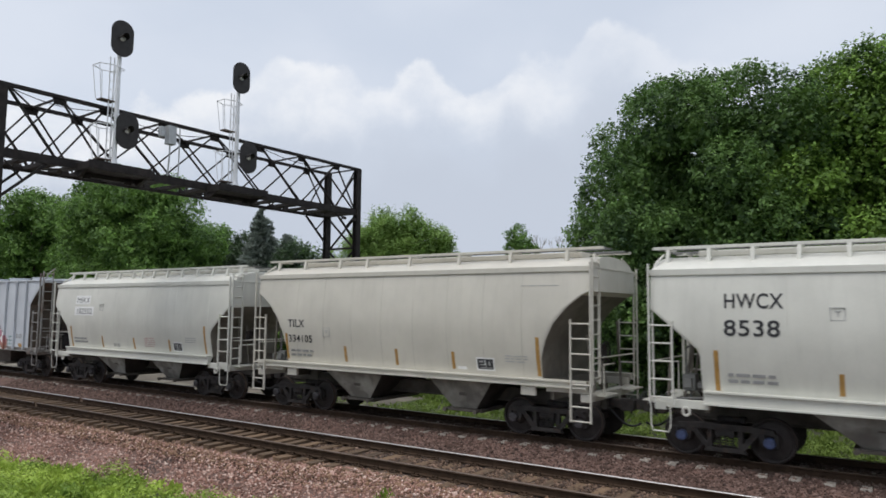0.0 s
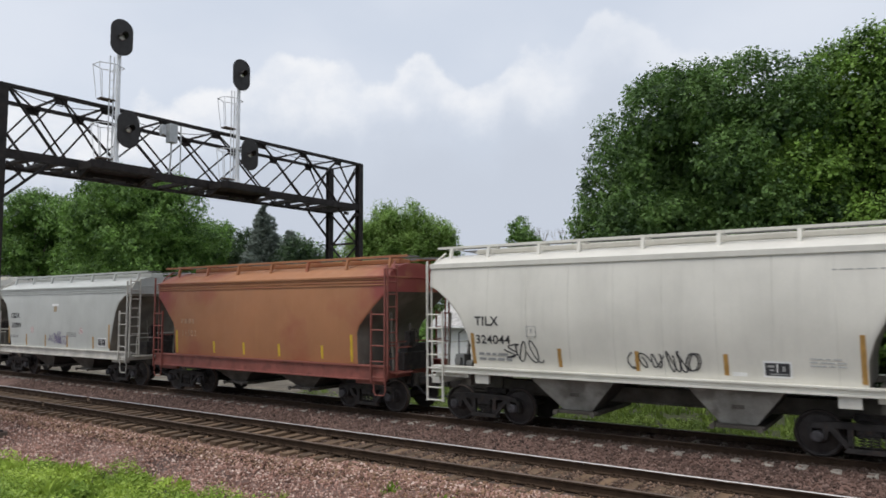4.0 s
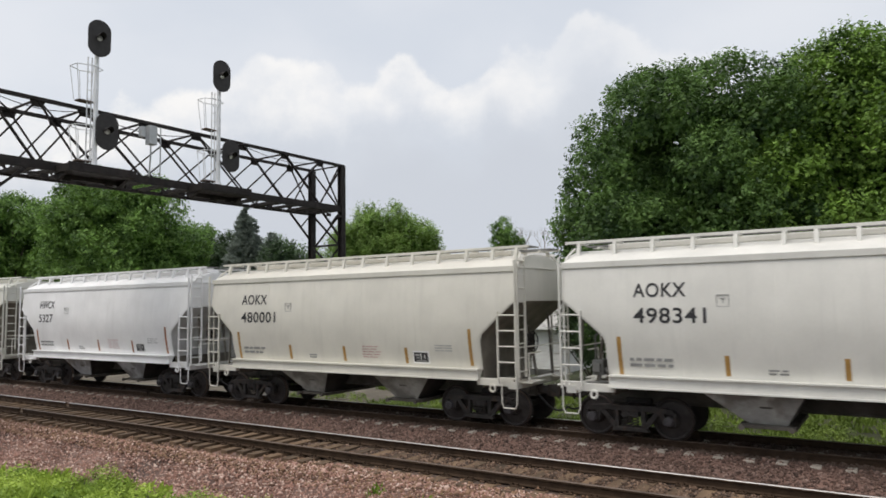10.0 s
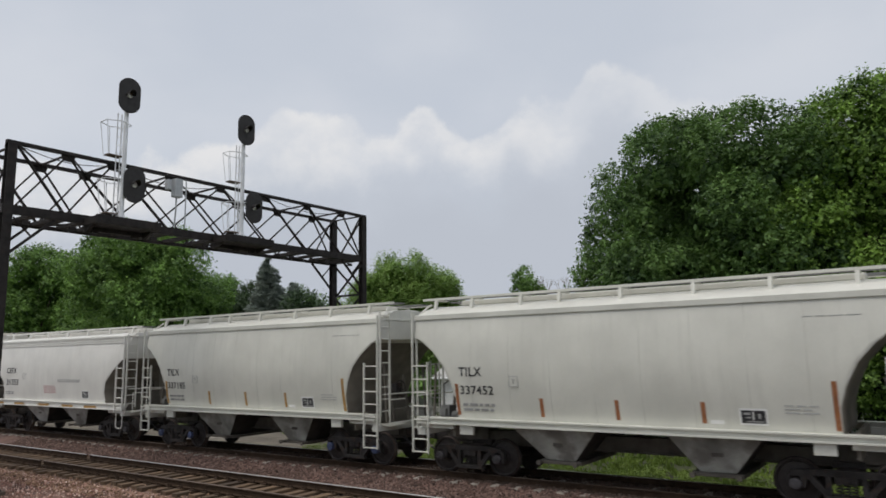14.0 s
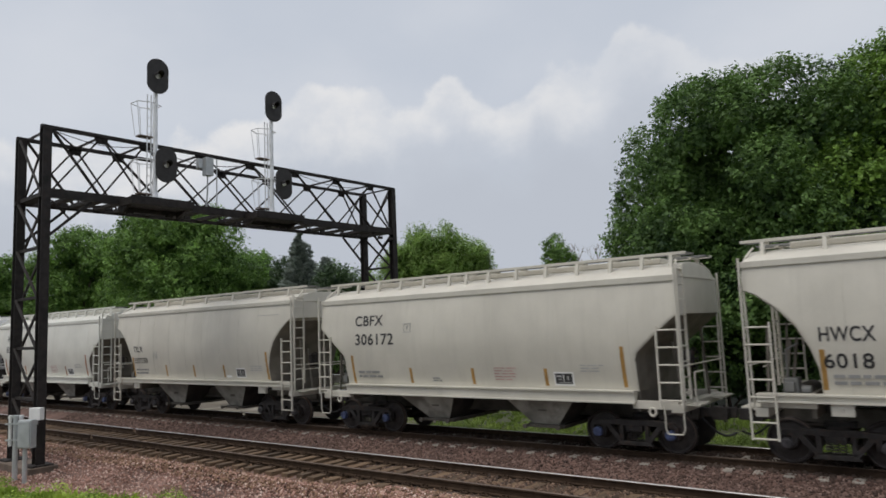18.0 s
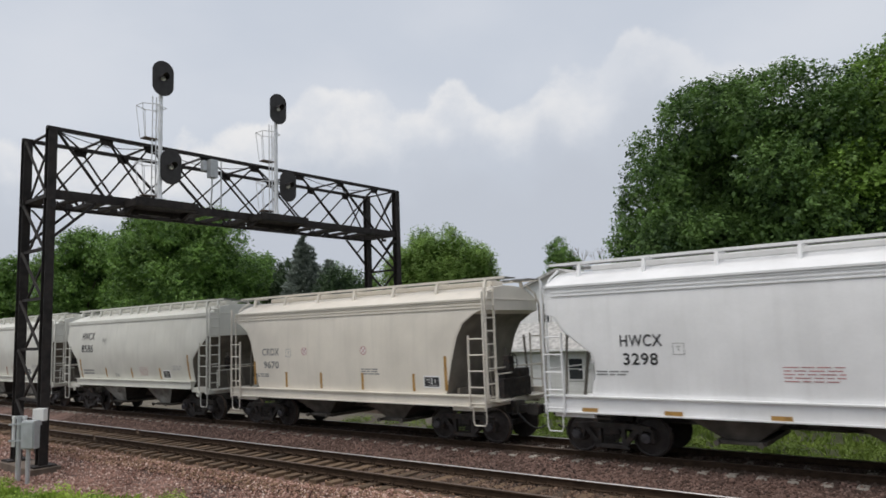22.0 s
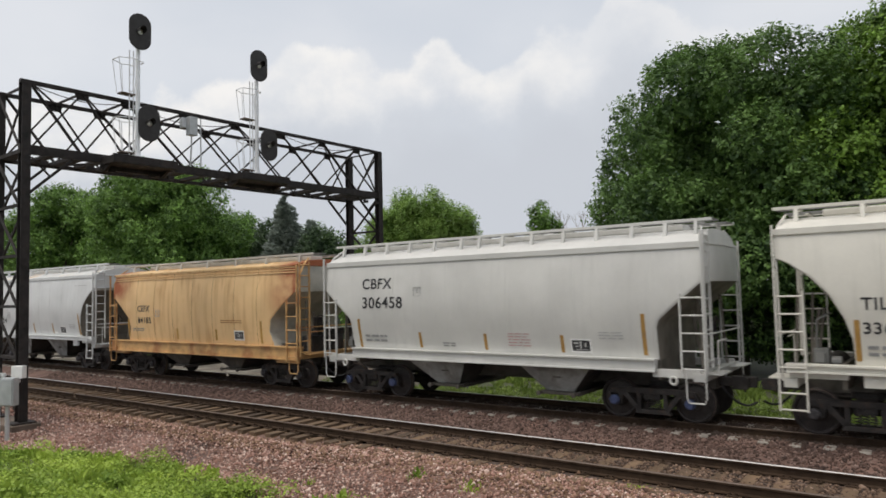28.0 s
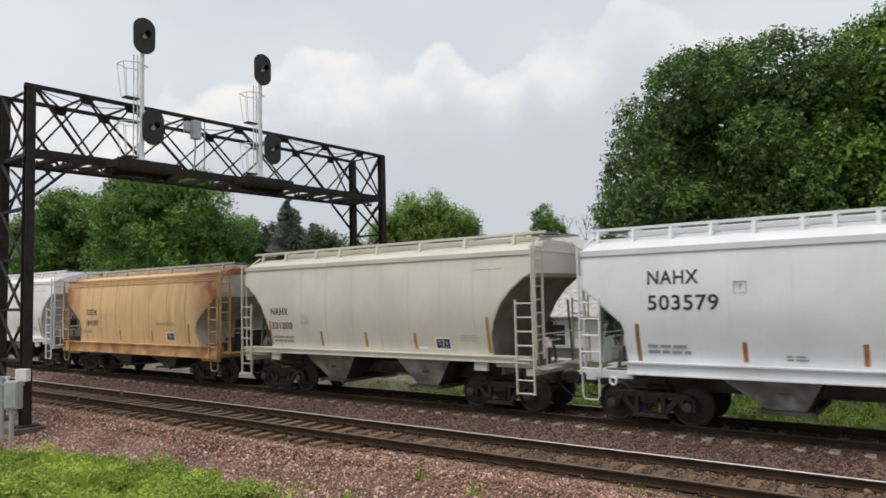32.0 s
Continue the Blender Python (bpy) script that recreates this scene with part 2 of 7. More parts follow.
SIGNAL_BLACK = material("signal_black", (0.026, 0.023, 0.022), 0.6, vary=0.15)
ALUMINIUM = material("aluminium_paint", (0.78, 0.79, 0.8), 0.45, 0.2, vary=0.08)
BOX_GREY = material("box_grey", (0.48, 0.5, 0.51), 0.5, 0.3, vary=0.08)
CONCRETE = material("concrete", (0.15, 0.115, 0.09), 0.9, vary=0.2, scale=3, fine=40, bump=0.4)
TRUCK_IRON = material("truck_iron", (0.045, 0.04, 0.038), 0.8, 0.2, vary=0.35, scale=4, fine=40, bump=0.4, stain=((0.09, 0.055, 0.04), 0.5, 6.0, 0.55))
WHEEL_STEEL = material("wheel_steel", (0.05, 0.042, 0.04), 0.6, 0.4, vary=0.25, scale=5, fine=40)
BEARING_BLUE = material("bearing_blue", (0.07, 0.095, 0.2), 0.6, vary=0.3, scale=8)
BEARING_DARK = material("bearing_dark", (0.08, 0.075, 0.08), 0.6, 0.2, vary=0.3, scale=8)
UNDER_DIRT = material("underframe_dirt", (0.12, 0.107, 0.092), 0.9, vary=0.3, scale=2, fine=30, stain=((0.07, 0.06, 0.05), 0.6, 2.5, 0.5))
REFLECTOR = material("reflector_yellow", (0.4, 0.225, 0.06), 0.5, vary=0.15, scale=6)
REFLECTOR_RED = material("reflector_faded", (0.34, 0.13, 0.05), 0.6, vary=0.2, scale=6)
STENCIL_BLACK = material("stencil_black", (0.025, 0.025, 0.028), 0.6, vary=0.15)
STENCIL_GREY = material("stencil_grey", (0.24, 0.24, 0.235), 0.7, vary=0.15)
STENCIL_PALE = material("stencil_pale", (0.4, 0.4, 0.39), 0.7, vary=0.1)
STENCIL_RED = material("stencil_red", (0.46, 0.22, 0.21), 0.7, vary=0.15)
WHITE_PAINT = material("white_paint", (0.8, 0.8, 0.78), 0.6, vary=0.05)
BARK = material("bark", (0.09, 0.07, 0.055), 0.95, vary=0.3, scale=3, stretch=(1, 1, 0.3), fine=20, bump=0.8, dist=0.03)
BARE_BARK = material("bare_bark", (0.3, 0.27, 0.24), 0.95, vary=0.2)
LEAF_DARK = leaf_material("leaf_dark", (0.026, 0.06, 0.024), (0.175, 0.305, 0.075))
# brighter tones over the whole crown, standing in for sun on the treetop
LEAF_SUNLIT = leaf_material("leaf_sunlit", (0.042, 0.088, 0.025), (0.28, 0.46, 0.08))
LEAF_MID = leaf_material("leaf_mid", (0.04, 0.09, 0.024), (0.23, 0.4, 0.085))
# very dark green that puts the tall trees' shade into the shrub leaves
LEAF_SHADE = leaf_material("leaf_shaded", (0.02, 0.04, 0.016), (0.06, 0.11, 0.034))
LEAF_SOMBRE = leaf_material("leaf_sombre", (0.026, 0.05, 0.026), (0.1, 0.165, 0.07))
LEAF_LIGHT = leaf_material("leaf_light", (0.13, 0.23, 0.055), (0.29, 0.43, 0.11))
NEEDLE = leaf_material("needle", (0.13, 0.16, 0.135), (0.32, 0.37, 0.32))
GRASS_BLADE = leaf_material("grass_blade", (0.13, 0.23, 0.03), (0.48, 0.62, 0.11))
FAR_BLADE = leaf_material("far_grass_blade", (0.1, 0.155, 0.034), (0.27, 0.37, 0.08))

# ---- mesh helpers ----


class Geo:
    """Collects vertices and faces of one mesh."""

    def __init__(self):
        self.v, self.f = [], []

    def add(self, vs, fs):
        n = len(self.v)
        self.v.extend(tuple(p) for p in vs)
        self.f.extend(tuple(i + n for i in f) for f in fs)
        return self

    def box(self, x0, x1, y0, y1, z0, z1):
        vs = [(x, y, z) for z in (z0, z1) for y in (y0, y1) for x in (x0, x1)]
        return self.add(vs, [(0, 2, 3, 1), (4, 5, 7, 6), (0, 1, 5, 4), (2, 6, 7, 3), (0, 4, 6, 2), (1, 3, 7, 5)])

    def bar(self, a, b, w, h=None, up=(0, 0, 1)):
        """A square bar from a to b."""
        a, b, up = Vector(a), Vector(b), Vector(up)
        h = h or w
        d = (b - a).normalized()
        if abs(d.dot(up)) > 0.99:
            up = Vector((1, 0, 0))
        s = d.cross(up).normalized() * (w / 2)
        u = s.cross(d).normalized() * (h / 2)
        vs = [p + s * i + u * j for p in (a, b) for i, j in ((-1, -1), (1, -1), (1, 1), (-1, 1))]
        return self.add(vs, [(3, 2, 1, 0), (4, 5, 6, 7), (0, 1, 5, 4), (1, 2, 6, 5), (2, 3, 7, 6), (3, 0, 4, 7)])

    def rod(self, a, b, r, n=8, r2=None):
        a, b = Vector(a), Vector(b)
        d = (b - a).normalized()
        s = d.orthogonal().normalized()
        u = d.cross(s)
        r2 = r if r2 is None else r2
        vs = [p + (s * math.cos(k * math.tau / n) + u * math.sin(k * math.tau / n)) * q for p, q in ((a, r), (b, r2)) for k in range(n)]
        fs = [(k, (k + 1) % n, n + (k + 1) % n, n + k) for k in range(n)] + [tuple(reversed(range(n))), tuple(range(n, 2 * n))]
        return self.add(vs, fs)

    def path(self, pts, r, n=8):
        for a, b in zip(pts, pts[1:]):
            self.rod(a, b, r, n)
        return self

    def tube(self, pts, r, n=7):
        """One bent rod through the points."""
        pts = [Vector(p) for p in pts]
        s = None
        for i, p in enumerate(pts):
            d = (pts[min(i + 1, len(pts) - 1)] - pts[max(i - 1, 0)]).normalized()
            s = d.orthogonal().normalized() if s is None else (s - d * s.dot(d)).normalized()
            u = d.cross(s)
            self.v.extend(tuple(p + (s * math.cos(k * math.tau / n) + u * math.sin(k * math.tau / n)) * r) for k in range(n))
        o = len(self.v) - n * len(pts)
        for i in range(len(pts) - 1):
            self.f.extend((o + i * n + k, o + i * n + (k + 1) % n, o + (i + 1) * n + (k + 1) % n, o + (i + 1) * n + k) for k in range(n))
        self.f.append(tuple(o + k for k in reversed(range(n))))
        self.f.append(tuple(len(self.v) - n + k for k in range(n)))
        return self

    def prism(self, outline, y0, y1):
        """An outline of (x, z) points, drawn out along y."""
        n = len(outline)
        area = sum(outline[i][0] * outline[(i + 1) % n][1] - outline[(i + 1) % n][0] * outline[i][1] for i in range(n))
        pts = outline if area > 0 else outline[::-1]
        vs = [(x, y, z) for y in (y0, y1) for x, z in pts]
        fs = [tuple(range(n)), tuple(reversed(range(n, 2 * n)))] + [(i, n + i, n + (i + 1) % n, (i + 1) % n) for i in range(n)]
        return self.add(vs, fs)

    def lathe(self, profile, n=28):
        """(radius, y) pairs turned about the y axis."""
        vs = [(r * math.cos(k * math.tau / n), y, r * math.sin(k * math.tau / n)) for r, y in profile for k in range(n)]
        fs = [(i * n + k, i * n + (k + 1) % n, (i + 1) * n + (k + 1) % n, (i + 1) * n + k) for i in range(len(profile) - 1) for k in range(n)]
        fs += [tuple(reversed(range(n))), tuple(range((len(profile) - 1) * n, len(profile) * n))]
        return self.add(vs, fs)

    def mesh(self, name, bevel=0.0, smooth=0.0, fix=False):
        me = bpy.data.meshes.new(name)
        me.from_pydata(self.v, [], self.f)
        if bevel or fix or smooth:
            bm = bmesh.new()
            bm.from_mesh(me)
            if fix:
                bmesh.ops.recalc_face_normals(bm, faces=bm.faces[:])
            if bevel:
                bmesh.ops.bevel(bm, geom=[e for e in bm.edges if e.is_manifold and e.calc_face_angle(0) > 0.5], offset=bevel, segments=2, profile=0.6, affect="EDGES")
            if smooth:
                for f in bm.faces:
                    f.smooth = True
                for e in bm.edges:
                    e.smooth = not (e.is_manifold and e.calc_face_angle(9) > smooth)
            bm.to_mesh(me)
            bm.free()
        return me


def part(name, data, mat, parent=None, label="", m=None):
    """One mesh object under a thing or a part. data: a mesh, or a Geo."""
    me = data.mesh(name) if isinstance(data, Geo) else data
    ob = new(name, me)
    if not me.materials:
        me.materials.append(mat)
    elif me.materials[0] != mat:
        ob.material_slots[0].link = "OBJECT"
        ob.material_slots[0].material = mat
    if parent:
        ob.parent = parent
    if m is not None:
        ob.matrix_basis = m
    if label:
        ob["label"] = label
    return ob


def thing(name, label, category, m=None, group="", kind=""):
    """An Empty at a thing's base, which carries its parts."""
    ob = new(name)
    ob.empty_display_size = 0.3
    if m is not None:
        ob.matrix_basis = m
    return tagged(ob, label, category, group, kind)


# ---- ground ----
T1, T2 = TRACK1, TRACK2
GAUGE = 0.7525


def ground_height(x, y):
    """The lie of the land across the tracks: verge, near shoulder, tracks, far verge."""
    pts = [(-400, 1.0), (-6, 1.3), (0.0, 1.3), (3.0, 0.5), (6.5, -0.45), (8.6, -0.72), (9.6, -0.68), (T1 - 1.7, -0.23), (T1 - 1.05, -0.205), (T1 - 0.85, -0.28), (T1 + 0.85, -0.28), (T1 + 1.1, -0.23), (T1 + 1.5, -0.25), (T1 + 2.2, -0.42), (T2 - 2.2, -0.42),
           (T2 - 1.5, -0.27), (T2 - 1.12, -0.178), (T2 + 1.12, -0.178), (T2 + 1.5, -0.27), (T2 + 2.9, -0.75), (T2 + 5, -0.7), (60, -0.6), (4000, -0.6)]
    for (a, za), (b, zb) in zip(pts, pts[1:]):
        if a <= y <= b:
            z = za + (zb - za) * (y - a) / (b - a)
            break
    else:
        z = pts[0][1] if y < pts[0][0] else pts[-1][1]
    filled = min(1.0, max(0.0, (x + 13.5) / 4.5))
    if abs(y - T1) < 0.87:
        z += 0.078 * filled
    elif T1 - 1.75 < y < T1 - 1.0 and x < -10:
        z -= 0.07 * (1 - filled)
    if y < T1 - 1.9 or y > T2 + 2.2:
        z += 0.05 * noise.noise((x * 0.5, y * 0.5, 0)) * min(1, abs(y - 13) / 4)
    return z


def verge_edge(x):
    """Where the grass of the near verge ends against the ballast."""
    return np.interp(x, [-40, -27, -21, -19.4, -18, -16.7, -15.4, -13.7, -12, -11.3, -10, -9.3, -8.2, -6], [6.3, 6.8, 7.3, 7.7, 8.2, 8.75, 9.4, 9.25, 9.1, 8.87, 8.75, 9.15, 9.0, 8.8]) + 0.08 * np.sin(x * 3.3) + 0.1 * np.sin(x * 6.1 + 1)


def build_ground():
    ys = [-400, -60, -20, -8, -4, -2, 0, 1.5, 3, 4.5, 5.5, 6.5, 7.0, 7.3, 7.6, 7.9, 8.2, 8.4, 8.6, 8.8, 9.0, 9.2, 9.4, 9.6, 10.1, T1 - 1.7, T1 - 1.05, T1 - 0.85, T1, T1 + 0.85, T1 + 1.1, T1 + 1.5, T1 + 2.2, T2 - 2.2, T2 - 1.5, T2 - 1.12, T2, T2 + 1.12, T2 + 1.5, T2 + 2.2, T2 + 2.9, T2 + 3.6, T2 + 5, 26, 32, 40, 60, 120, 400, 1500, 4000]
    xs = [-4000, -1200, -500, -250, -140] + [-90 + 1.5 * i for i in range(74)] + [30, 45, 80, 200, 800, 4000]
    g = Geo()
    n = len(xs)
    g.v = [(x, y, ground_height(x, y)) for y in ys for x in xs]
    g.f = [(j * n + i, j * n + i + 1, (j + 1) * n + i + 1, (j + 1) * n + i) for j in range(len(ys) - 1) for i in range(n - 1)]
    me = g.mesh("ground")
    ob = new("ground", me)
    me.materials.append(BALLAST)
    me.materials.append(GRASS_SOIL)
    me.materials.append(BALLAST_DARK)
    me.materials.append(PALE_GRAVEL)
    for k, p in enumerate(me.polygons):
        y, x = p.center.y, p.center.x
        edge = float(verge_edge(x)) - 0.1
        p.material_index = 1 if y < edge or y > T2 + 3.1 and not (x < -17.5 and y < 25.5) else 3 if y > T2 + 3.1 else 2 if abs(y - T1) < 1.0 or abs(y - T2) < 1.3 else 0
        p.use_smooth = True
    tagged(ob, "ground of purple-grey ballast with green verges beside the tracks", "ground", kind="structure")
    return ob


ground = build_ground()


def rail_mesh(length):
    half = [(0.0, -0.172), (0.075, -0.172), (0.075, -0.158), (0.012, -0.14), (0.009, -0.05), (0.036, -0.038), (0.036, -0.01)]
    ring = half + [(-y, z) for y, z in reversed(half[1:])]
    g = Geo()
    n = len(ring)
    g.v = [(x, y, z) for x in (-length / 2, length / 2) for y, z in ring]
    g.f = [(i, n + i, n + (i + 1) % n, (i + 1) % n) for i in range(n)] + [tuple(range(n))[::-1], tuple(range(n, 2 * n))]
    return g.mesh("rail", fix=True)


RAIL_LEN = 23.8
rail_me = rail_mesh(RAIL_LEN)
head_me = Geo().add([(s * RAIL_LEN / 2, y, z) for s in (-1, 1) for y, z in ((-0.034, -0.0095), (-0.021, 0.0), (0.021, 0.0), (0.034, -0.0095))], [(0, 1, 5, 4), (1, 2, 6, 5), (2, 3, 7, 6)]).mesh("rail_head")


def track(name, yc, label, span):
    """A track: rails in lengths, each with its worn head, on ties."""
    t = thing(name, label, "railway track", pose(0, yc, 0), kind="structure")
    k0 = int(span[0] // 24)
    for k in range(k0, int(span[1] // 24) + 1):
        for s in (-1, 1):
            r = part("rail", rail_me, RAIL_STEEL, t, m=pose(k * 24 + 12, s * GAUGE, 0))
            # near heads coloured darker, to paint in their weaker sky reflection
            part("rail_head", head_me, RAIL_HEAD if s > 0 else RAIL_HEAD_DULL, r, "polished steel running surface", pose(0, 0, 0.001))
    return t


def tie_mesh(name, lx, ly, lz, bev):
    return Geo().box(-lx / 2, lx / 2, -ly / 2, ly / 2, -lz, 0).mesh(name, bevel=bev)


wood_tie = tie_mesh("wooden_tie", 0.23, 2.6, 0.18, 0.012)
concrete_tie = tie_mesh("concrete_tie", 0.22, 2.54, 0.2, 0.03)
track_near = track("railway_track_near", T1, "empty railway track with worn rails on weathered wooden ties", (-140, 40))
track_far = track("railway_track_far", T2, "railway track on pale concrete ties, carrying the train", (-140, 40))


def ties():
    rnd = random.Random(3)
    spike = Geo()
    for s in (-1, 1):
        spike.box(-0.09, 0.09, s * GAUGE - 0.17, s * GAUGE + 0.17, 0.0, 0.014)
        for dx in (-0.05, 0.05):
            for dy in (-0.095, 0.095):
                spike.box(dx - 0.015, dx + 0.015, s * GAUGE + dy - 0.018, s * GAUGE + dy + 0.018, 0.01, 0.05)
    spike_me = spike.mesh("tie_plate")
    for k in range(-118, 20):
        x = k * 0.5 + rnd.uniform(-0.04, 0.04)
        part("wooden_tie", wood_tie, TIE_WOOD, track_near, m=pose(x, rnd.uniform(-0.08, 0.08), -0.186 + rnd.uniform(-0.012, 0.012), 0, rnd.uniform(-1, 1), rnd.uniform(-1.6, 1.6)))
        part("tie_plate", spike_me, RAIL_STEEL, track_near, m=pose(x, 0, -0.178))
    for k in range(-98, 16):
        part("concrete_tie", concrete_tie, TIE_CONCRETE, track_far, m=pose(k * 0.61 + TIE_PHASE, rnd.uniform(-0.03, 0.03), -0.172 + rnd.uniform(-0.008, 0.008)))
        part("rail_clip", spike_me, RAIL_STEEL, track_far, m=pose(k * 0.61 + TIE_PHASE, 0, -0.168))


def scatter_stones(name, label, count, xr, yr, size, mat, seed, skip=None):
    """Loose stones as one object: small uneven lumps."""
    rs = np.random.RandomState(seed)
    base = np.array([(1, 0, 0), (-1, 0, 0), (0, 1, 0), (0, -1, 0), (0, 0, 1), (0, 0, -1)], float)
    tri = np.array([(0, 2, 4), (2, 1, 4), (1, 3, 4), (3, 0, 4), (2, 0, 5), (1, 2, 5), (3, 1, 5), (0, 3, 5)])
    x, y = rs.uniform(*xr, count), rs.uniform(*yr, count)
    if skip:
        ok = ~skip(x, y)
        x, y = x[ok], y[ok]
    n = len(x)
    z = np.array([ground_height(a, b) for a, b in zip(x, y)])
    sz = size * rs.lognormal(0, 0.35, n)
    v = base[None] * (sz[:, None, None] * rs.uniform(0.55, 1.25, (n, 6, 1)))
    a = rs.uniform(0, 6.28, n)
    c, s = np.cos(a)[:, None], np.sin(a)[:, None]
    t = rs.uniform(-0.7, 0.7, n)[:, None]
    vx, vy, vz = v[..., 0], v[..., 1], v[..., 2] * 0.8
    vx, vz = vx + t * vz, vz - t * vx
    v = np.stack([vx * c - vy * s + x[:, None], vx * s + vy * c + y[:, None], vz + (z + sz * 0.25)[:, None]], -1)
    f = (tri[None] + (np.arange(n) * 6)[:, None, None]).reshape(-1, 3)
    return tagged(soup(name, v.reshape(-1, 3), f, mat), label, "gravel", kind="stuff")


def soup(name, verts, faces, mat):
    """A mesh object from arrays of vertices and equal-sided faces."""
    me = bpy.data.meshes.new(name)
    k = faces.shape[1]
    me.vertices.add(len(verts))
    me.vertices.foreach_set("co", np.ascontiguousarray(verts, dtype=np.float32).ravel())
    me.loops.add(faces.size)
    me.loops.foreach_set("vertex_index", np.ascontiguousarray(faces, dtype=np.int32).ravel())
    me.polygons.add(len(faces))
    me.polygons.foreach_set("loop_start", np.arange(len(faces), dtype=np.int32) * k)
    me.update(calc_edges=True)
    me.validate()
    me.materials.append(mat)
    return new(name, me)


# ---- trees ----


def leaves(clumps, per, leaf, seed, flat=0.35):
    """Leaf quads on the shells of clumps (centre, radius)."""
    rs = np.random.RandomState(seed)
    c = np.array([p for p, _ in clumps])
    r = np.array([q for _, q in clumps])
    w = r ** 1.6
    idx = rs.choice(len(c), int(per), p=w / w.sum())
    d = rs.normal(size=(len(idx), 3))
    d /= np.linalg.norm(d, axis=1)[:, None]
    d[:, 2] = np.where(d[:, 2] < -0.3, -d[:, 2] * 0.6, d[:, 2])
    pos = c[idx] + d * (r[idx] * rs.uniform(0.5, 1.05, len(idx)))[:, None]
    n = d * 1.0 + rs.normal(size=d.shape) * 0.6 + np.array([0, 0, flat])
    n /= np.linalg.norm(n, axis=1)[:, None]
    s = np.cross(n, rs.normal(size=n.shape))
    s /= np.linalg.norm(s, axis=1)[:, None]
    u = np.cross(n, s)
    L = leaf * rs.uniform(0.6, 1.4, len(idx))[:, None]
    v = np.stack([pos - s * L * 0.55, pos - u * L * 0.38 + n * L * 0.1, pos + s * L * 0.55, pos + u * L * 0.38 + n * L * 0.1], 1)
    f = np.arange(len(idx) * 4).reshape(-1, 4)
    return v.reshape(-1, 3), f


def sprays(lobes, count, leaf, seed, up=0.55, reach=3.2, per=9):
    """Leafy shoots on the outer side of lobes (centre, radius): each a short stem that carries several leaves."""
    rs = np.random.RandomState(seed)
    c = np.array([p for p, _ in lobes])
    r = np.array([q for _, q in lobes])
    mid = c.mean(axis=0)
    n = int(count // per)
    idx = rs.choice(len(c), n, p=r ** 2 / (r ** 2).sum())
    out = c[idx] - mid
    out /= np.linalg.norm(out, axis=1)[:, None] + 1e-6
    d = rs.normal(size=(n, 3)) + out * 0.7 + np.array([0, 0, 0.25])
    d /= np.linalg.norm(d, axis=1)[:, None]
    pos = c[idx] + d * (r[idx] * rs.uniform(0.55, 1.0, n) ** 0.6)[:, None]
    axis = d * 0.75 + rs.normal(size=d.shape) * 0.3 + np.array([0, 0, up])
    axis /= np.linalg.norm(axis, axis=1)[:, None]
    stem = leaf * reach * rs.uniform(0.5, 1.25, n)
    k = np.repeat(np.arange(n), per)
    m = len(k)
    a = axis[k]
    base = pos[k] + a * (stem[k] * rs.uniform(-0.2, 1.0, m))[:, None] + rs.normal(size=(m, 3)) * leaf * 0.25
    side = np.cross(a, rs.normal(size=(m, 3)))
    side /= np.linalg.norm(side, axis=1)[:, None]
    l = side * 0.9 + a * rs.uniform(0.1, 0.9, (m, 1)) + np.array([0, 0, -0.3])
    l /= np.linalg.norm(l, axis=1)[:, None]
    nrm = a + rs.normal(size=(m, 3)) * 0.45 + np.array([0, 0, 0.35])
    w = np.cross(l, nrm)
    w /= np.linalg.norm(w, axis=1)[:, None]
    L = leaf * rs.uniform(0.65, 1.35, m)[:, None]
    v = np.stack([base, base + l * L * 0.45 + w * L * 0.3, base + l * L, base + l * L * 0.45 - w * L * 0.3], 1)
    return v.reshape(-1, 3), np.arange(m * 4).reshape(-1, 4)


def crown_lobes(rx, ry, rz, n, size, seed, power=2.4):
    """Boughs of a crown about the origin: large lobes near its outline, smaller ones between them, a few deep inside."""
    rnd = random.Random(seed)
    out = []
    while len(out) < n:
        d = Vector((rnd.gauss(0, 1), rnd.gauss(0, 1), rnd.gauss(0, 1))).normalized()
        if d.z < -0.85:
            continue
        full = (abs(d.x) ** power + abs(d.y) ** power + abs(d.z) ** power) ** (-1 / power)
        wob = full * (0.98 + 0.14 * noise.noise(d * 2.1 + Vector((seed, 0, 0))))
        deep = rnd.random() < 0.22
        r = size * (1.25 if deep else rnd.choice((0.5, 0.7, 0.9, 1.15, 1.4)))
        q = rnd.uniform(0.2, 0.6) if deep else rnd.uniform(0.88, 1.0)
        p = Vector((d.x * max(0.1, rx - r), d.y * max(0.1, ry - r), d.z * max(0.1, rz - r))) * q * wob
        out.append((tuple(p), r))
    return out


def crown_clumps(rx, ry, rz, n, size, seed, bottom=-0.9, power=2.0):
    """Clump centres through an uneven dome about the origin."""
    rnd = random.Random(seed)
    out = []
    while len(out) < n:
        d = Vector((rnd.gauss(0, 1), rnd.gauss(0, 1), rnd.gauss(0, 1))).normalized()
        if d.z < bottom:
            continue
        q = rnd.uniform(0.25, 0.65) if rnd.random() < 0.2 else 0.66 + 0.34 * rnd.random() ** 0.6
        full = (abs(d.x) ** power + abs(d.y) ** power + abs(d.z) ** power) ** (-1 / power)
        wob = full * (0.97 + 0.2 * noise.noise(d * 1.9 + Vector((seed, 0, 0))))
        p = Vector((d.x * rx, d.y * ry, d.z * rz)) * q * wob
        out.append((tuple(p), size * (1.35 if q < 0.65 else rnd.choice((0.55, 0.75, 1.0, 1.35)))))
    return out


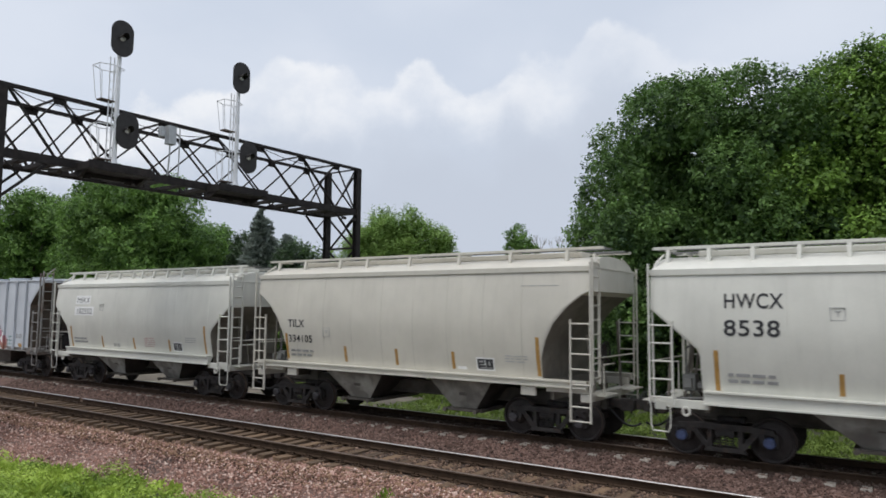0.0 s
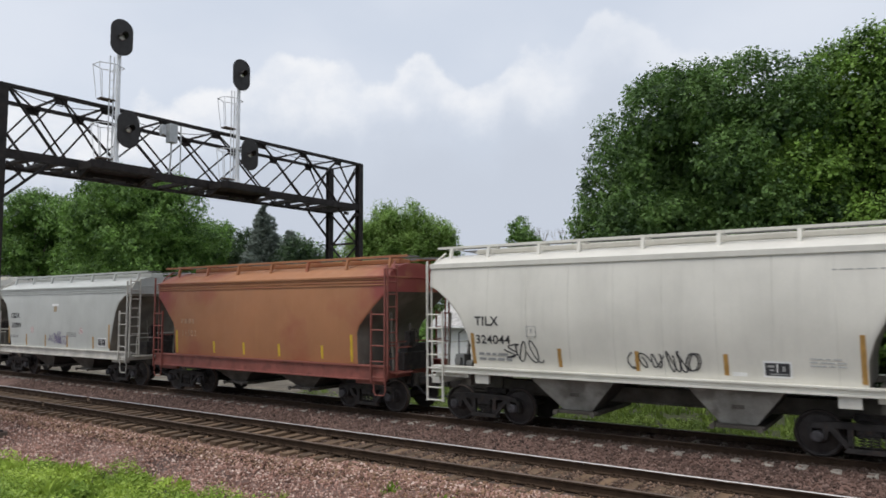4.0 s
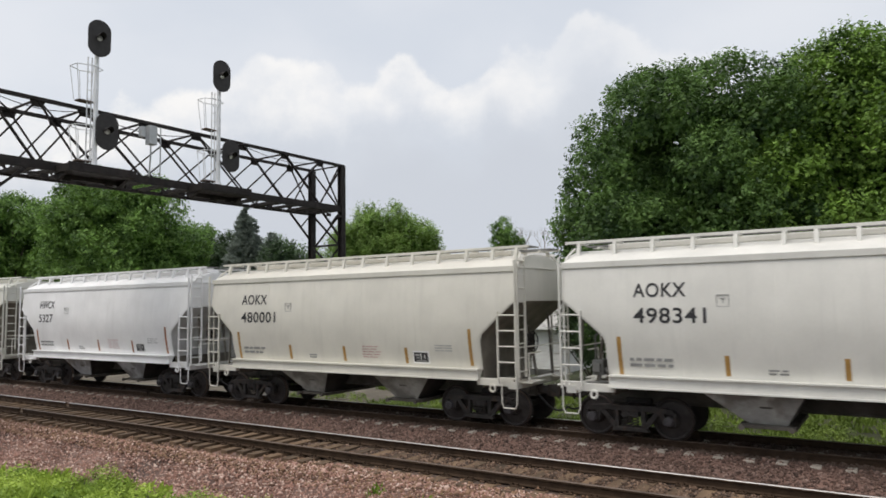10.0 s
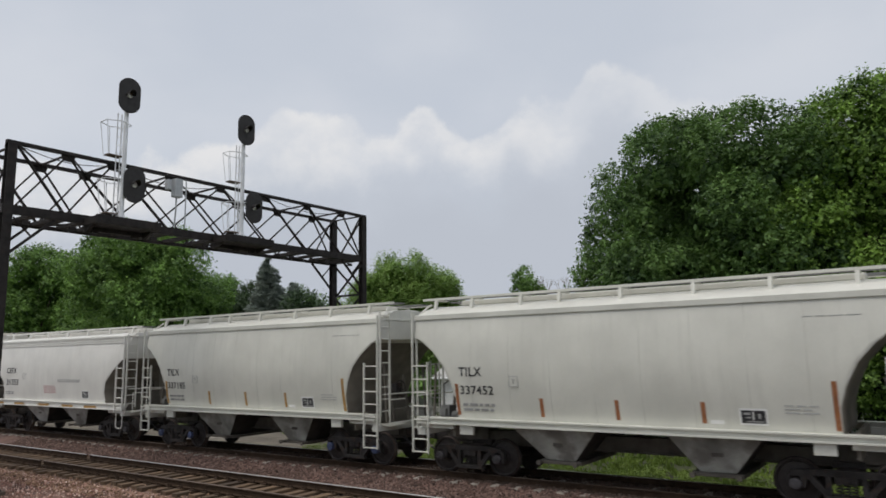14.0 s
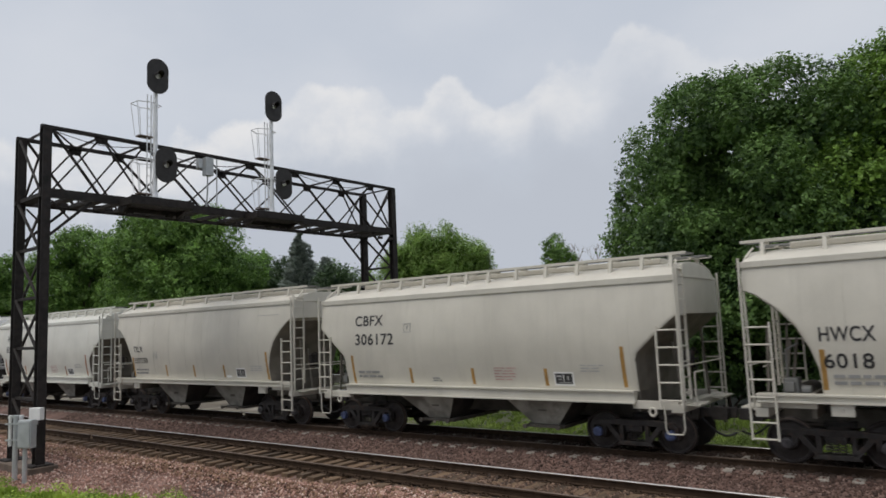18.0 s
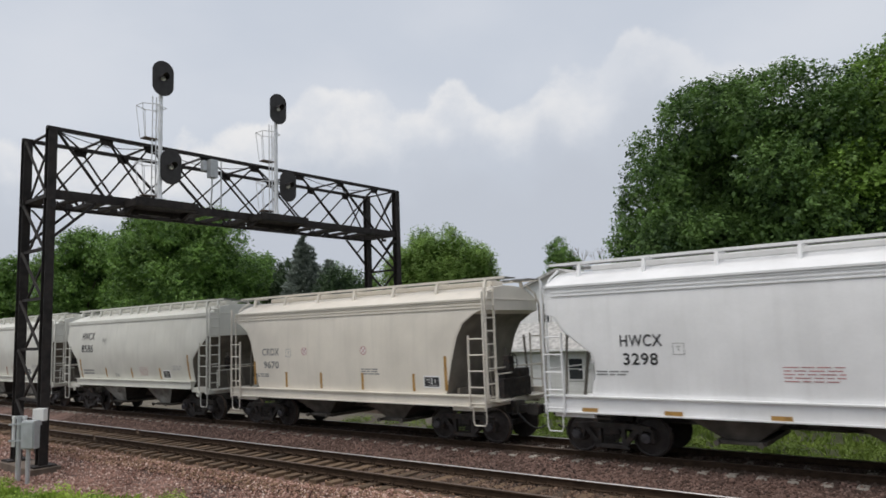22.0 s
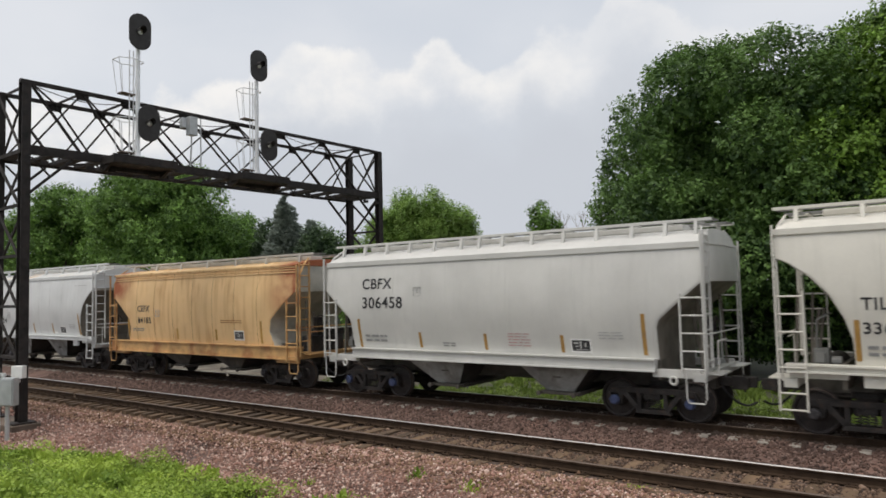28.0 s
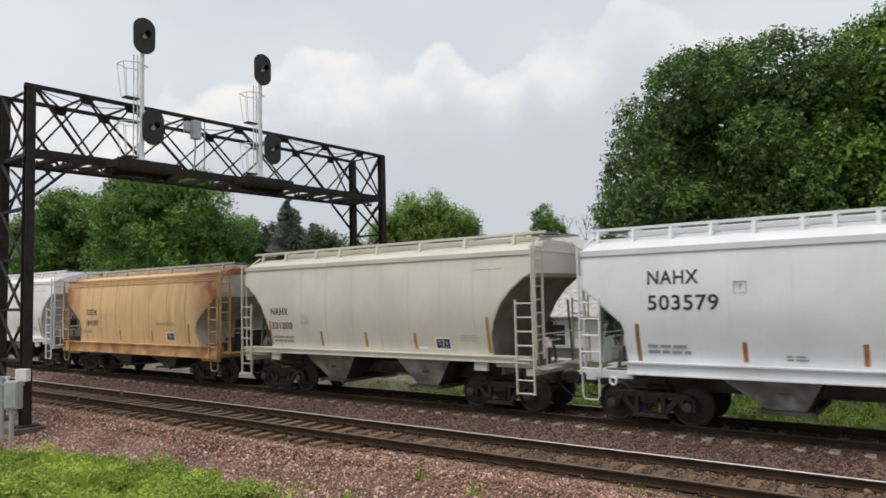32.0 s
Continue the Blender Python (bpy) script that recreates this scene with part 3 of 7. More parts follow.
def tree(x, y, top, rx, ry, base, mat, n_lobes, size, n_leaves, leaf, seed, label, name="tree", power=2.4, up=0.55, reach=3.2):
    """A broadleaf tree: tapered trunk with limbs, and a crown of leafy boughs between base and top."""
    rnd = random.Random(seed)
    gz = ground_height(x, y)
    t = thing(name, label, "tree", pose(x, y, gz))
    rz = (top - base) / 2
    mid = (top + base) / 2 - gz
    cl = [((p[0], p[1], p[2] + mid), r) for p, r in crown_lobes(rx, ry, rz, n_lobes, size, seed, power)]
    v, f = sprays(cl, n_leaves, leaf, seed, up, reach, 9 if reach < 5 else 13)
    # broad shaded foliage inside the crown
    v2, f2 = leaves([(tuple(0.8 * q for q in p[:2]) + (mid + 0.8 * (p[2] - mid),), r * 0.95) for p, r in cl], n_leaves * 0.22, leaf * 1.4, seed + 500)
    ob = soup("crown", np.concatenate([v, v2]), np.concatenate([f, f2 + len(v)]), mat)
    ob.parent = t
    tr = 0.028 * (top - gz) + 0.06
    g = Geo()
    h = mid
    pts = [Vector((0, 0, -0.2)), Vector((0.1, 0.05, h * 0.35)), Vector((0.0, 0.15, h * 0.7)), Vector((0.15, 0, h * 1.2))]
    for k in range(3):
        g.rod(pts[k], pts[k + 1], tr * (1 - 0.25 * k), 9, tr * (1 - 0.25 * (k + 1)))
    part("trunk", g.mesh("trunk", smooth=0.9), BARK, t)
    for p, r in rnd.sample(cl, min(9, len(cl))):
        a = pts[1].lerp(pts[3], rnd.random() * 0.8)
        b = a.lerp(Vector(p), 0.72)
        m = a.lerp(b, 0.5) + Vector((0, 0, 0.08 * (b - a).length))
        part("limb", Geo().rod(a, m, tr * 0.4, 6, tr * 0.25).rod(m, b, tr * 0.25, 6, tr * 0.08), BARK, t)
    return t


def spruce(x, y, top, r, seed, label, base=1.0):
    """A conifer: straight trunk and tiers of drooping sprays."""
    rs = np.random.RandomState(seed)
    gz = ground_height(x, y)
    t = thing("spruce", label, "conifer", pose(x, y, gz))
    h = top - gz
    part("trunk", Geo().rod((0, 0, -0.2), (0, 0, h), 0.05 + 0.016 * h, 8, 0.02), BARK, t)
    # whorls of boughs, each carrying needles along its length
    nb = int(h * 26)
    k = rs.uniform(0.0, 1.0, nb) ** 0.75
    z = h - k * (h - base)
    a = rs.uniform(0, 6.283, nb)
    reach = r * (0.1 + 0.9 * k ** 0.8) * rs.uniform(0.78, 1.06, nb)
    per = 90
    idx = np.repeat(np.arange(nb), per)
    n = len(idx)
    u = rs.uniform(0.1, 1.0, n)
    bow = 0.18 * np.sin(u * 3.0) - 0.28 * u
    spread = rs.normal(0, 0.1, n) * (0.2 + reach[idx])
    ca, sa = np.cos(a[idx]), np.sin(a[idx])
    pos = np.stack([reach[idx] * u * ca - spread * sa, reach[idx] * u * sa + spread * ca, z[idx] + reach[idx] * bow + rs.normal(0, 0.06, n)], -1)
    d = np.stack([ca, sa, 0.25 + rs.uniform(-0.5, 0.5, n)], -1) + rs.normal(size=(n, 3)) * 0.35
    s = np.cross(d, rs.normal(size=(n, 3)))
    s /= np.linalg.norm(s, axis=1)[:, None]
    L = 0.17 * rs.uniform(0.6, 1.4, (n, 1))
    v = np.stack([pos - d * L, pos + s * L * 0.35, pos + d * L, pos - s * L * 0.35], 1)
    ob = soup("crown", v.reshape(-1, 3), np.arange(n * 4).reshape(-1, 4), NEEDLE)
    ob.parent = t
    return t


def bare_tree(x, y, top, r, seed, label):
    """A leafless tree: trunk and forking twigs."""
    rnd = random.Random(seed)
    gz = ground_height(x, y)
    t = thing("bare_tree", label, "tree", pose(x, y, gz))
    h = top - gz
    part("trunk", Geo().rod((0, 0, -0.2), (0, 0, h * 0.6), 0.22, 8, 0.12), BARE_BARK, t)

    def fork(g, a, d, ln, rad, depth):
        b = a + d * ln
        g.rod(a, b, rad, 5, rad * 0.6)
        if depth:
            for _ in range(3):
                e = (d + Vector((rnd.uniform(-0.7, 0.7), rnd.uniform(-0.7, 0.7), rnd.uniform(-0.1, 0.6)))).normalized()
                fork(g, b, e, ln * 0.7, rad * 0.6, depth - 1)

    for k in range(6):
        g = Geo()
        a = rnd.uniform(0, 6.28)
        fork(g, Vector((0, 0, h * rnd.uniform(0.4, 0.6))), Vector((0.6 * math.cos(a), 0.6 * math.sin(a), 0.8)).normalized(), h * 0.17, 0.07, 3)
        part("limb", g, BARE_BARK, t)
    return t


BROAD = "broadleaf tree in full dark green summer leaf"
tree(-7.5, 31.0, 13.8, 5.9, 5.2, -0.8, LEAF_DARK, 115, 1.4, 215000, 0.145, 11, "large broadleaf tree with a dense dark green crown behind the track", power=3.0)
tree(-0.6, 32.5, 14.1, 6.2, 5.3, -0.8, LEAF_SUNLIT, 115, 1.45, 200000, 0.15, 12, "tall broadleaf tree with a bright green top behind the track", power=2.6)
tree(-4.2, 35.5, 13.4, 5.2, 4.0, 1.0, LEAF_DARK, 60, 1.3, 50000, 0.18, 20, BROAD)
tree(9.5, 33.0, 14.0, 5.5, 5.0, -0.6, LEAF_DARK, 50, 1.5, 26000, 0.24, 13, BROAD)
tree(-35.8, 46.0, 12.0, 5.0, 3.9, 0.2, LEAF_LIGHT, 70, 1.15, 120000, 0.18, 14, "young broadleaf tree with light green leaves and upright shoots", up=1.7, reach=5.0)
tree(-40.2, 75.0, 13.6, 3.1, 2.8, 1.0, LEAF_MID, 40, 0.8, 26000, 0.22, 15, "small round broadleaf tree far behind the houses")
tree(-33.0, 70.0, 8.6, 3.5, 3.0, 0.0, LEAF_LIGHT, 30, 1.0, 9000, 0.28, 21, "light green shrubby tree behind the houses")
tree(-59.0, 36.5, 15.6, 7.1, 6.7, -0.2, LEAF_MID, 90, 1.75, 150000, 0.22, 16, "broad round broadleaf tree with a dense green crown", power=3.8)
tree(-104.0, 48.0, 19.6, 8.8, 7.0, 0.0, LEAF_MID, 90, 1.7, 46000, 0.36, 17, BROAD)
tree(-92.0, 52.0, 18.2, 7.5, 7.0, 0.0, LEAF_MID, 70, 1.6, 34000, 0.36, 22, BROAD)
tree(-121.0, 44.0, 17.0, 8.5, 7.0, 0.0, LEAF_MID, 70, 1.7, 30000, 0.42, 18, BROAD)
tree(-140.0, 42.0, 18.0, 9.5, 7.0, 0.0, LEAF_DARK, 60, 1.9, 18000, 0.5, 23, BROAD)
tree(-64.0, 47.0, 11.6, 5.5, 4.5, 0.0, LEAF_DARK, 50, 1.1, 20000, 0.28, 28, BROAD)
tree(-78.0, 58.0, 15.2, 6.0, 5.0, 0.0, LEAF_MID, 50, 1.3, 24000, 0.3, 19, BROAD)
tree(-68.0, 62.0, 12.4, 6.0, 5.0, 0.0, LEAF_DARK, 50, 1.2, 20000, 0.3, 24, BROAD)
tree(-58.0, 58.0, 10.2, 5.0, 4.0, 0.0, LEAF_DARK, 40, 1.0, 14000, 0.28, 25, BROAD)
tree(-47.5, 60.0, 9.8, 4.5, 4.0, 0.0, LEAF_DARK, 40, 1.0, 14000, 0.28, 26, BROAD)
tree(-42.0, 48.0, 9.7, 3.6, 3.0, -0.2, LEAF_LIGHT, 40, 0.9, 15000, 0.22, 27, "light green shrubby tree behind the gantry", up=1.6, reach=5.0)
tree(-61.5, 46.0, 11.8, 4.0, 3.4, 0.0, LEAF_SOMBRE, 40, 1.0, 16000, 0.24, 36, "dark green bushy tree beside a spruce")
tree(-56.6, 46.6, 10.9, 3.4, 3.0, 0.0, LEAF_SOMBRE, 40, 0.9, 16000, 0.22, 32, "dark green bushy tree beside a spruce")
tree(-45.6, 43.5, 8.9, 2.6, 2.4, 0.0, LEAF_SOMBRE, 40, 0.7, 14000, 0.2, 34, "dark green bushy tree beside a spruce")
spruce(-50.6, 44.0, 12.5, 4.0, 31, "tall grey-green spruce with a pointed top")
spruce(-47.9, 44.8, 10.0, 3.0, 33, "lower grey-green spruce beside a taller one")
bare_tree(-38.0, 80.0, 13.4, 2.5, 35, "leafless grey tree behind the houses")


def shrub(x, y, top, r, n, leaf, mat, seed, label):
    """A bush: short stems and clumps of leaves down to the ground."""
    gz = ground_height(x, y)
    t = thing("shrub", label, "shrub", pose(x, y, gz))
    cl = [((p[0], p[1], p[2] + (top - gz) * 0.48), q) for p, q in crown_clumps(r * 0.8, r * 0.7, (top - gz) * 0.42, 60, r * 0.3, seed)]
    v, f = leaves(cl, n, leaf, seed)
    ob = soup("foliage", v, f, mat)
    ob.parent = t
    rnd = random.Random(seed)
    for k in range(4):
        part("stem", Geo().rod((rnd.uniform(-0.2, 0.2), rnd.uniform(-0.2, 0.2), -0.1), cl[k][0], 0.05, 6, 0.02), BARK, t)
    return t


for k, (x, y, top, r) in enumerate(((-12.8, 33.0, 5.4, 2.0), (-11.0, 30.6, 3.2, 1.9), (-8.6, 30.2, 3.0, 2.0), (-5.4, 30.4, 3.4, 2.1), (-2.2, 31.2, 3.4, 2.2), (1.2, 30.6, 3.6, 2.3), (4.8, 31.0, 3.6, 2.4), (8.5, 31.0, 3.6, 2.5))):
    shrub(x, y, top, r, 16000, 0.12, LEAF_SHADE, 50 + k, "dense green shrub under the tall trees, darkened for their shade")
for k, (x, y, top, r) in enumerate(((-28.0, 40.0, 2.4, 2.0), (-33.0, 41.0, 2.8, 2.2), (-39.0, 42.0, 3.0, 2.6), (-45.0, 41.0, 3.0, 2.8), (-52.0, 43.0, 3.2, 2.8))):
    shrub(x, y, top, r, 5000, 0.22, LEAF_MID, 70 + k, "green garden shrub beyond the tracks")


# ---- house beyond the tracks ----
def weed_patch(name, label, count, xr, yr, keep, seed, mat):
    """Low leafy weeds as one object: small mounds of broad leaves."""
    rnd = random.Random(seed)
    cl = []
    while len(cl) < count:
        x, y = rnd.uniform(*xr), rnd.uniform(*yr)
        if keep(x, y) and noise.noise((x * 1.1, y * 1.1, seed)) > rnd.uniform(-0.1, 0.35):
            r = rnd.choice((0.07, 0.1, 0.16, 0.22, 0.3))
            cl.append(((x, y, ground_height(x, y) + 0.03 + 0.35 * r), r))
    v, f = leaves(cl, count * 36, 0.052, seed, 0.9)
    return tagged(soup(name, v, f, mat), label, "weeds", kind="stuff")


SIDING = material("white_siding", (0.78, 0.78, 0.76), 0.6, vary=0.05, scale=2)
SHINGLE = material("roof_shingle", (0.5, 0.49, 0.47), 0.9, vary=0.25, scale=4, fine=30, bump=0.5)
DARK_GLASS = material("window_glass", (0.04, 0.045, 0.05), 0.08, vary=0.1, bump=0.0, spec=0.8)
TRIM_WHITE = material("trim_white", (0.8, 0.8, 0.79), 0.5, vary=0.04)


def clapboards(house, x0, x1, y, z0, z1, step=0.2):
    """Lapped boards along a wall that faces the tracks."""
    n = int((z1 - z0) / step)
    w = x1 - x0
    me = Geo().add([(0, 0, 0), (w, 0, 0), (w, 0.03, step), (0, 0.03, step), (0, 0.05, 0), (w, 0.05, 0), (w, 0.05, step), (0, 0.05, step)], [(0, 1, 2, 3), (0, 4, 5, 1), (3, 2, 6, 7), (0, 3, 7, 4), (1, 5, 6, 2), (4, 7, 6, 5)]).mesh("clapboard")
    for k in range(n):
        part("clapboard", me, SIDING, house, m=pose(x0, y - 0.05, z0 + k * step))


def window(house, x, y, z, w, h):
    f = part("window", Geo().box(-w / 2 - 0.09, w / 2 + 0.09, -0.09, -0.03, -0.09, h + 0.09).mesh("window", bevel=0.01), TRIM_WHITE, house, "white window frame", pose(x, y, z))
    part("pane", Geo().box(-w / 2, w / 2, -0.1, -0.092, 0, h * 0.48), DARK_GLASS, f)
    part("pane", Geo().box(-w / 2, w / 2, -0.1, -0.092, h * 0.52, h), DARK_GLASS, f)


def build_house():
    gz = -0.66
    h = thing("house", "white clapboard house with a low grey-roofed garage wing", "house", pose(0, 0, 0))
    # garage wing along the tracks
    x0, x1, y0, y1 = -24.6, -15.4, 35.0, 39.6
    part("wall", Geo().box(x0, x1, y0, y0 + 0.15, gz - 0.2, 1.85), SIDING, h)
    part("wall", Geo().box(x0, x0 + 0.15, y0 + 0.15, y1, gz - 0.2, 1.85), SIDING, h)
    part("wall", Geo().box(x1 - 0.15, x1, y0 + 0.15, y1, gz - 0.2, 1.85), SIDING, h)
    part("wall", Geo().box(x0 + 0.15, x1 - 0.15, y1 - 0.15, y1, gz - 0.2, 1.85), SIDING, h)
    part("roof", Geo().prism([(y0 - 0.45, 1.75), ((y0 + y1) / 2, 3.2), (y1 + 0.45, 1.75), (y1 + 0.45, 1.88), ((y0 + y1) / 2, 3.34), (y0 - 0.45, 1.88)], x0 - 0.3, x1 + 0.3).mesh("roof"), SHINGLE, h, m=Matrix(((0, 1, 0, 0), (1, 0, 0, 0), (0, 0, 1, 0), (0, 0, 0, 1))))
    part("gutter", Geo().box(x0 - 0.3, x1 + 0.3, y0 - 0.57, y0 - 0.45, 1.72, 1.84).mesh("gutter", bevel=0.02), TRIM_WHITE, h)
    clapboards(h, x0, x1, y0, gz, 1.72)
    window(h, -18.0, y0, 0.2, 0.8, 1.1)
    # upright house behind, gable towards the tracks
    a0, a1, b0, b1 = -27.4, -15.8, 40.2, 48.0
    xm = (a0 + a1) / 2
    part("gable_wall", Geo().prism([(a0, gz - 0.2), (a1, gz - 0.2), (a1, 4.6), (xm, 6.6), (a0, 4.6)], b0, b0 + 0.15), SIDING, h)
    part("wall", Geo().box(a0, a0 + 0.15, b0 + 0.15, b1, gz - 0.2, 4.6), SIDING, h)
    part("wall", Geo().box(a1 - 0.15, a1, b0 + 0.15, b1, gz - 0.2, 4.6), SIDING, h)
    part("gable_wall", Geo().prism([(a0, gz - 0.2), (a1, gz - 0.2), (a1, 4.6), (xm, 6.6), (a0, 4.6)], b1, b1 + 0.15), SIDING, h)
    part("roof", Geo().prism([(a0 - 0.4, 4.35), (xm, 6.65), (a1 + 0.4, 4.35), (a1 + 0.4, 4.5), (xm, 6.82), (a0 - 0.4, 4.5)], b0 - 0.4, b1 + 0.5), SHINGLE, h)
    window(h, xm - 1.2, b0, 3.4, 0.8, 1.2)
    window(h, xm + 1.2, b0, 3.4, 0.8, 1.2)
    return h


build_house()


# ---- ballast stones and verges ----


def scatter_blades(name, label, category, count, xr, yr, height, width, mat, seed, keep):
    """Grass blades and weeds as one object: bent strips in tufts."""
    rs = np.random.RandomState(seed)
    tufts = rs.uniform(0, 1, (count // 14, 2))
    tx, ty = xr[0] + tufts[:, 0] * (xr[1] - xr[0]), yr[0] + tufts[:, 1] * (yr[1] - yr[0])
    idx = rs.randint(0, len(tx), count)
    x, y = tx[idx] + rs.normal(0, 0.07, count), ty[idx] + rs.normal(0, 0.07, count)
    ok = keep(x, y)
    x, y, idx = x[ok], y[ok], idx[ok]
    n = len(x)
    z = np.array([ground_height(a, b) for a, b in zip(x, y)])
    th = rs.uniform(0.45, 1.3, len(tx))[idx] * (0.75 + 0.45 * np.sin(x * 2.1 + 1.3 * np.sin(y * 1.7)) * np.sin(y * 2.6 + x * 0.7))
    h = height * th * rs.uniform(0.5, 1.2, n)
    a = rs.uniform(0, 6.283, n)
    lean = rs.uniform(0.15, 0.8, n) * h
    b = rs.uniform(0, 6.283, n)
    wx, wy = np.cos(a) * width * rs.uniform(0.6, 1.5, n), np.sin(a) * width * rs.uniform(0.6, 1.5, n)
    lx, ly = np.cos(b) * lean, np.sin(b) * lean
    v = np.stack([np.stack([x - wx * 0.4, y - wy * 0.4, z - 0.02], -1), np.stack([x + wx * 0.4, y + wy * 0.4, z - 0.02], -1), np.stack([x + lx * 0.45 + wx * 0.5, y + ly * 0.45 + wy * 0.5, z + h * 0.65], -1), np.stack([x + lx, y + ly, z + h], -1), np.stack([x + lx * 0.45 - wx * 0.5, y + ly * 0.45 - wy * 0.5, z + h * 0.65], -1)], 1)
    f = np.arange(n * 5).reshape(-1, 5)
    return tagged(soup(name, v.reshape(-1, 3), f, mat), label, category, kind="stuff")


scatter_blades("verge_grass", "bright green grass and low weeds beside the ballast", "grass", 34000, (-27, -6), (4.5, 10.2), 0.17, 0.024, GRASS_BLADE, 41, lambda x, y: y < verge_edge(x))
scatter_blades("verge_weeds", "broad-leaved weeds in the verge", "weeds", 14000, (-27, -6), (5.0, 10.4), 0.22, 0.085, GRASS_BLADE, 42, lambda x, y: (y < verge_edge(x) + 0.12) & (np.sin(x * 1.3) + np.sin(y * 2.1 + x * 0.6) > -0.3))
scatter_blades("far_grass", "green grass strip beyond the tracks", "grass", 50000, (-45, 14), (T2 + 2.9, T2 + 11), 0.24, 0.05, FAR_BLADE, 43, lambda x, y: y > T2 + 3.0 + 0.4 * np.sin(x * 0.8) + np.where(x < -17.5, 5.2, 0.0))
weed_patch("leafy_weeds", "low leafy green weeds along the edge of the ballast", 1000, (-26, -7), (5.0, 9.6), lambda x, y: y < verge_edge(x) + 0.1, 61, GRASS_BLADE)
weed_patch("far_weeds", "dark green weeds along the far edge of the ballast", 700, (-22, 8), (T2 + 2.6, T2 + 5.5), lambda x, y: x > -17 or y > T2 + 4, 62, FAR_BLADE)
for spot, (wx, wy) in enumerate(((-8.4, 10.4), (-7.1, 10.4), (-4.4, 11.3), (-10.6, 9.7))):
    scatter_blades("ballast_weed", "small green weed growing in the ballast", "weed", 60, (wx - 0.12, wx + 0.12), (wy - 0.1, wy + 0.1), 0.12, 0.03, GRASS_BLADE, 80 + spot, lambda x, y: y > 0)
scatter_stones("ballast_near", "loose purple-grey ballast stones", 110000, (-30, 5), (7.0, T1 - 1.05), 0.0235, BALLAST_STONE, 44, skip=lambda x, y: (y < verge_edge(x) - 0.15) | ((x < -11.5) & (y > T1 - 1.42)) | ((x < -14) & (np.sin(x * 91.7 + y * 57.3) > 0.3)))
scatter_stones("rusty_ballast", "rust-stained ballast stones beside the worn rail", 21000, (-30, 5), (T1 - 2.1, T1 - 0.85), 0.025, STONE_RUST, 47, skip=lambda x, y: (x < -11.5) & (y > T1 - 1.42) & (np.sin(x * 53.7 + y * 31.1) > -0.6))
scatter_stones("ballast_between", "loose brown ballast stones between the tracks", 42000, (-34, 5), (T1 + 0.8, T2 - 0.98), 0.027, STONE_BROWN, 45, skip=lambda x, y: (np.abs((x - TIE_PHASE + 0.305) % 0.61 - 0.305) < 0.14) & (y > T2 - 1.11))
scatter_stones("ballast_beside_rail", "dark oily ballast stones over the tie ends", 9000, (-34, 5), (T2 - 0.99, T2 - 0.78), 0.027, BALLAST_DARK, 51)
scatter_stones("ballast_under_train", "dark oily ballast stones between the rails of the far track", 16000, (-34, 5), (T2 - 0.72, T2 + 0.72), 0.027, BALLAST_DARK, 48)
scatter_stones("ballast_in_track", "dark ballast stones between wooden ties", 14000, (-30, -9), (T1 - 0.8, T1 + 0.8), 0.025, BALLAST_DARK, 46, skip=lambda x, y: np.abs((x + 0.25) % 0.5 - 0.25) < 0.13)
scatter_stones("brown_ballast_in_track", "brown ballast stones half burying the wooden ties", 12000, (-13.5, 5), (T1 - 0.68, T1 + 0.68), 0.027, STONE_TRACK, 49, skip=lambda x, y: (np.abs((x + 0.25) % 0.5 - 0.25) < 0.1) & (np.sin(x * 37.1 + y * 23.7) > -0.35))

# ---- covered hopper cars ----
HALF = 5.76
PROFILES = {
    # side outline at the ends: (inset from the end, height); eave and roof heights; sill
    "round": dict(cut=[(0.0, 3.62), (0.22, 3.52), (0.62, 3.22), (0.95, 2.85), (1.18, 2.4), (1.3, 2.0), (1.32, 1.46)], eave=4.2, lip=0.11, board=4.66, sill=(1.33, 1.5), sill_in=0.1, belly=0.05, tuck=0.2),
    "angled": dict(cut=[(0.0, 3.2), (0.5, 2.78), (0.98, 2.36), (1.04, 2.2), (1.05, 1.46)], eave=4.06, lip=0.12, board=4.57, sill=(1.2, 1.49), sill_in=1.1, belly=0.05, tuck=0.2),
    "teardrop": dict(half=5.53, cut=[(0.1, 3.62), (0.35, 3.52), (0.72, 3.28), (0.95, 2.9), (1.13, 2.3), (1.38, 1.34)], eave=3.93, board=4.47, sill=(1.04, 1.35), sill_in=0.0, belly=0.02),
    "vee": dict(half=5.53, cut=[(0.0, 3.5), (0.5, 3.05), (1.0, 2.52), (1.1, 2.3), (1.1, 1.4)], eave=3.94, board=4.52, sill=(0.97, 1.39), sill_in=0.0, belly=0.03),
    "notched": dict(cut=[(0.0, 3.4), (0.22, 3.36), (0.38, 3.12), (0.46, 3.0), (1.18, 2.46), (1.3, 2.22), (1.3, 1.9), (1.14, 1.44)], eave=4.1, board=4.66, sill=(1.03, 1.44), sill_in=0.0, belly=0.03),
    "tank": dict(cut=[(0.12, 3.22), (0.74, 2.8), (1.34, 2.3), (1.44, 1.92), (1.24, 1.42)], eave=4.1, lip=0.05, board=4.45, sill=(1.0, 1.43), sill_in=0.0, belly=0.03, tuck=0.1),
    "ridged": dict(cut=[(0.12, 3.22), (0.74, 2.8), (1.34, 2.3), (1.44, 1.92), (1.4, 1.46)], eave=4.1, lip=0.05, board=4.45, sill=(1.24, 1.48), sill_in=0.0, belly=0.03, tuck=0.1),
}


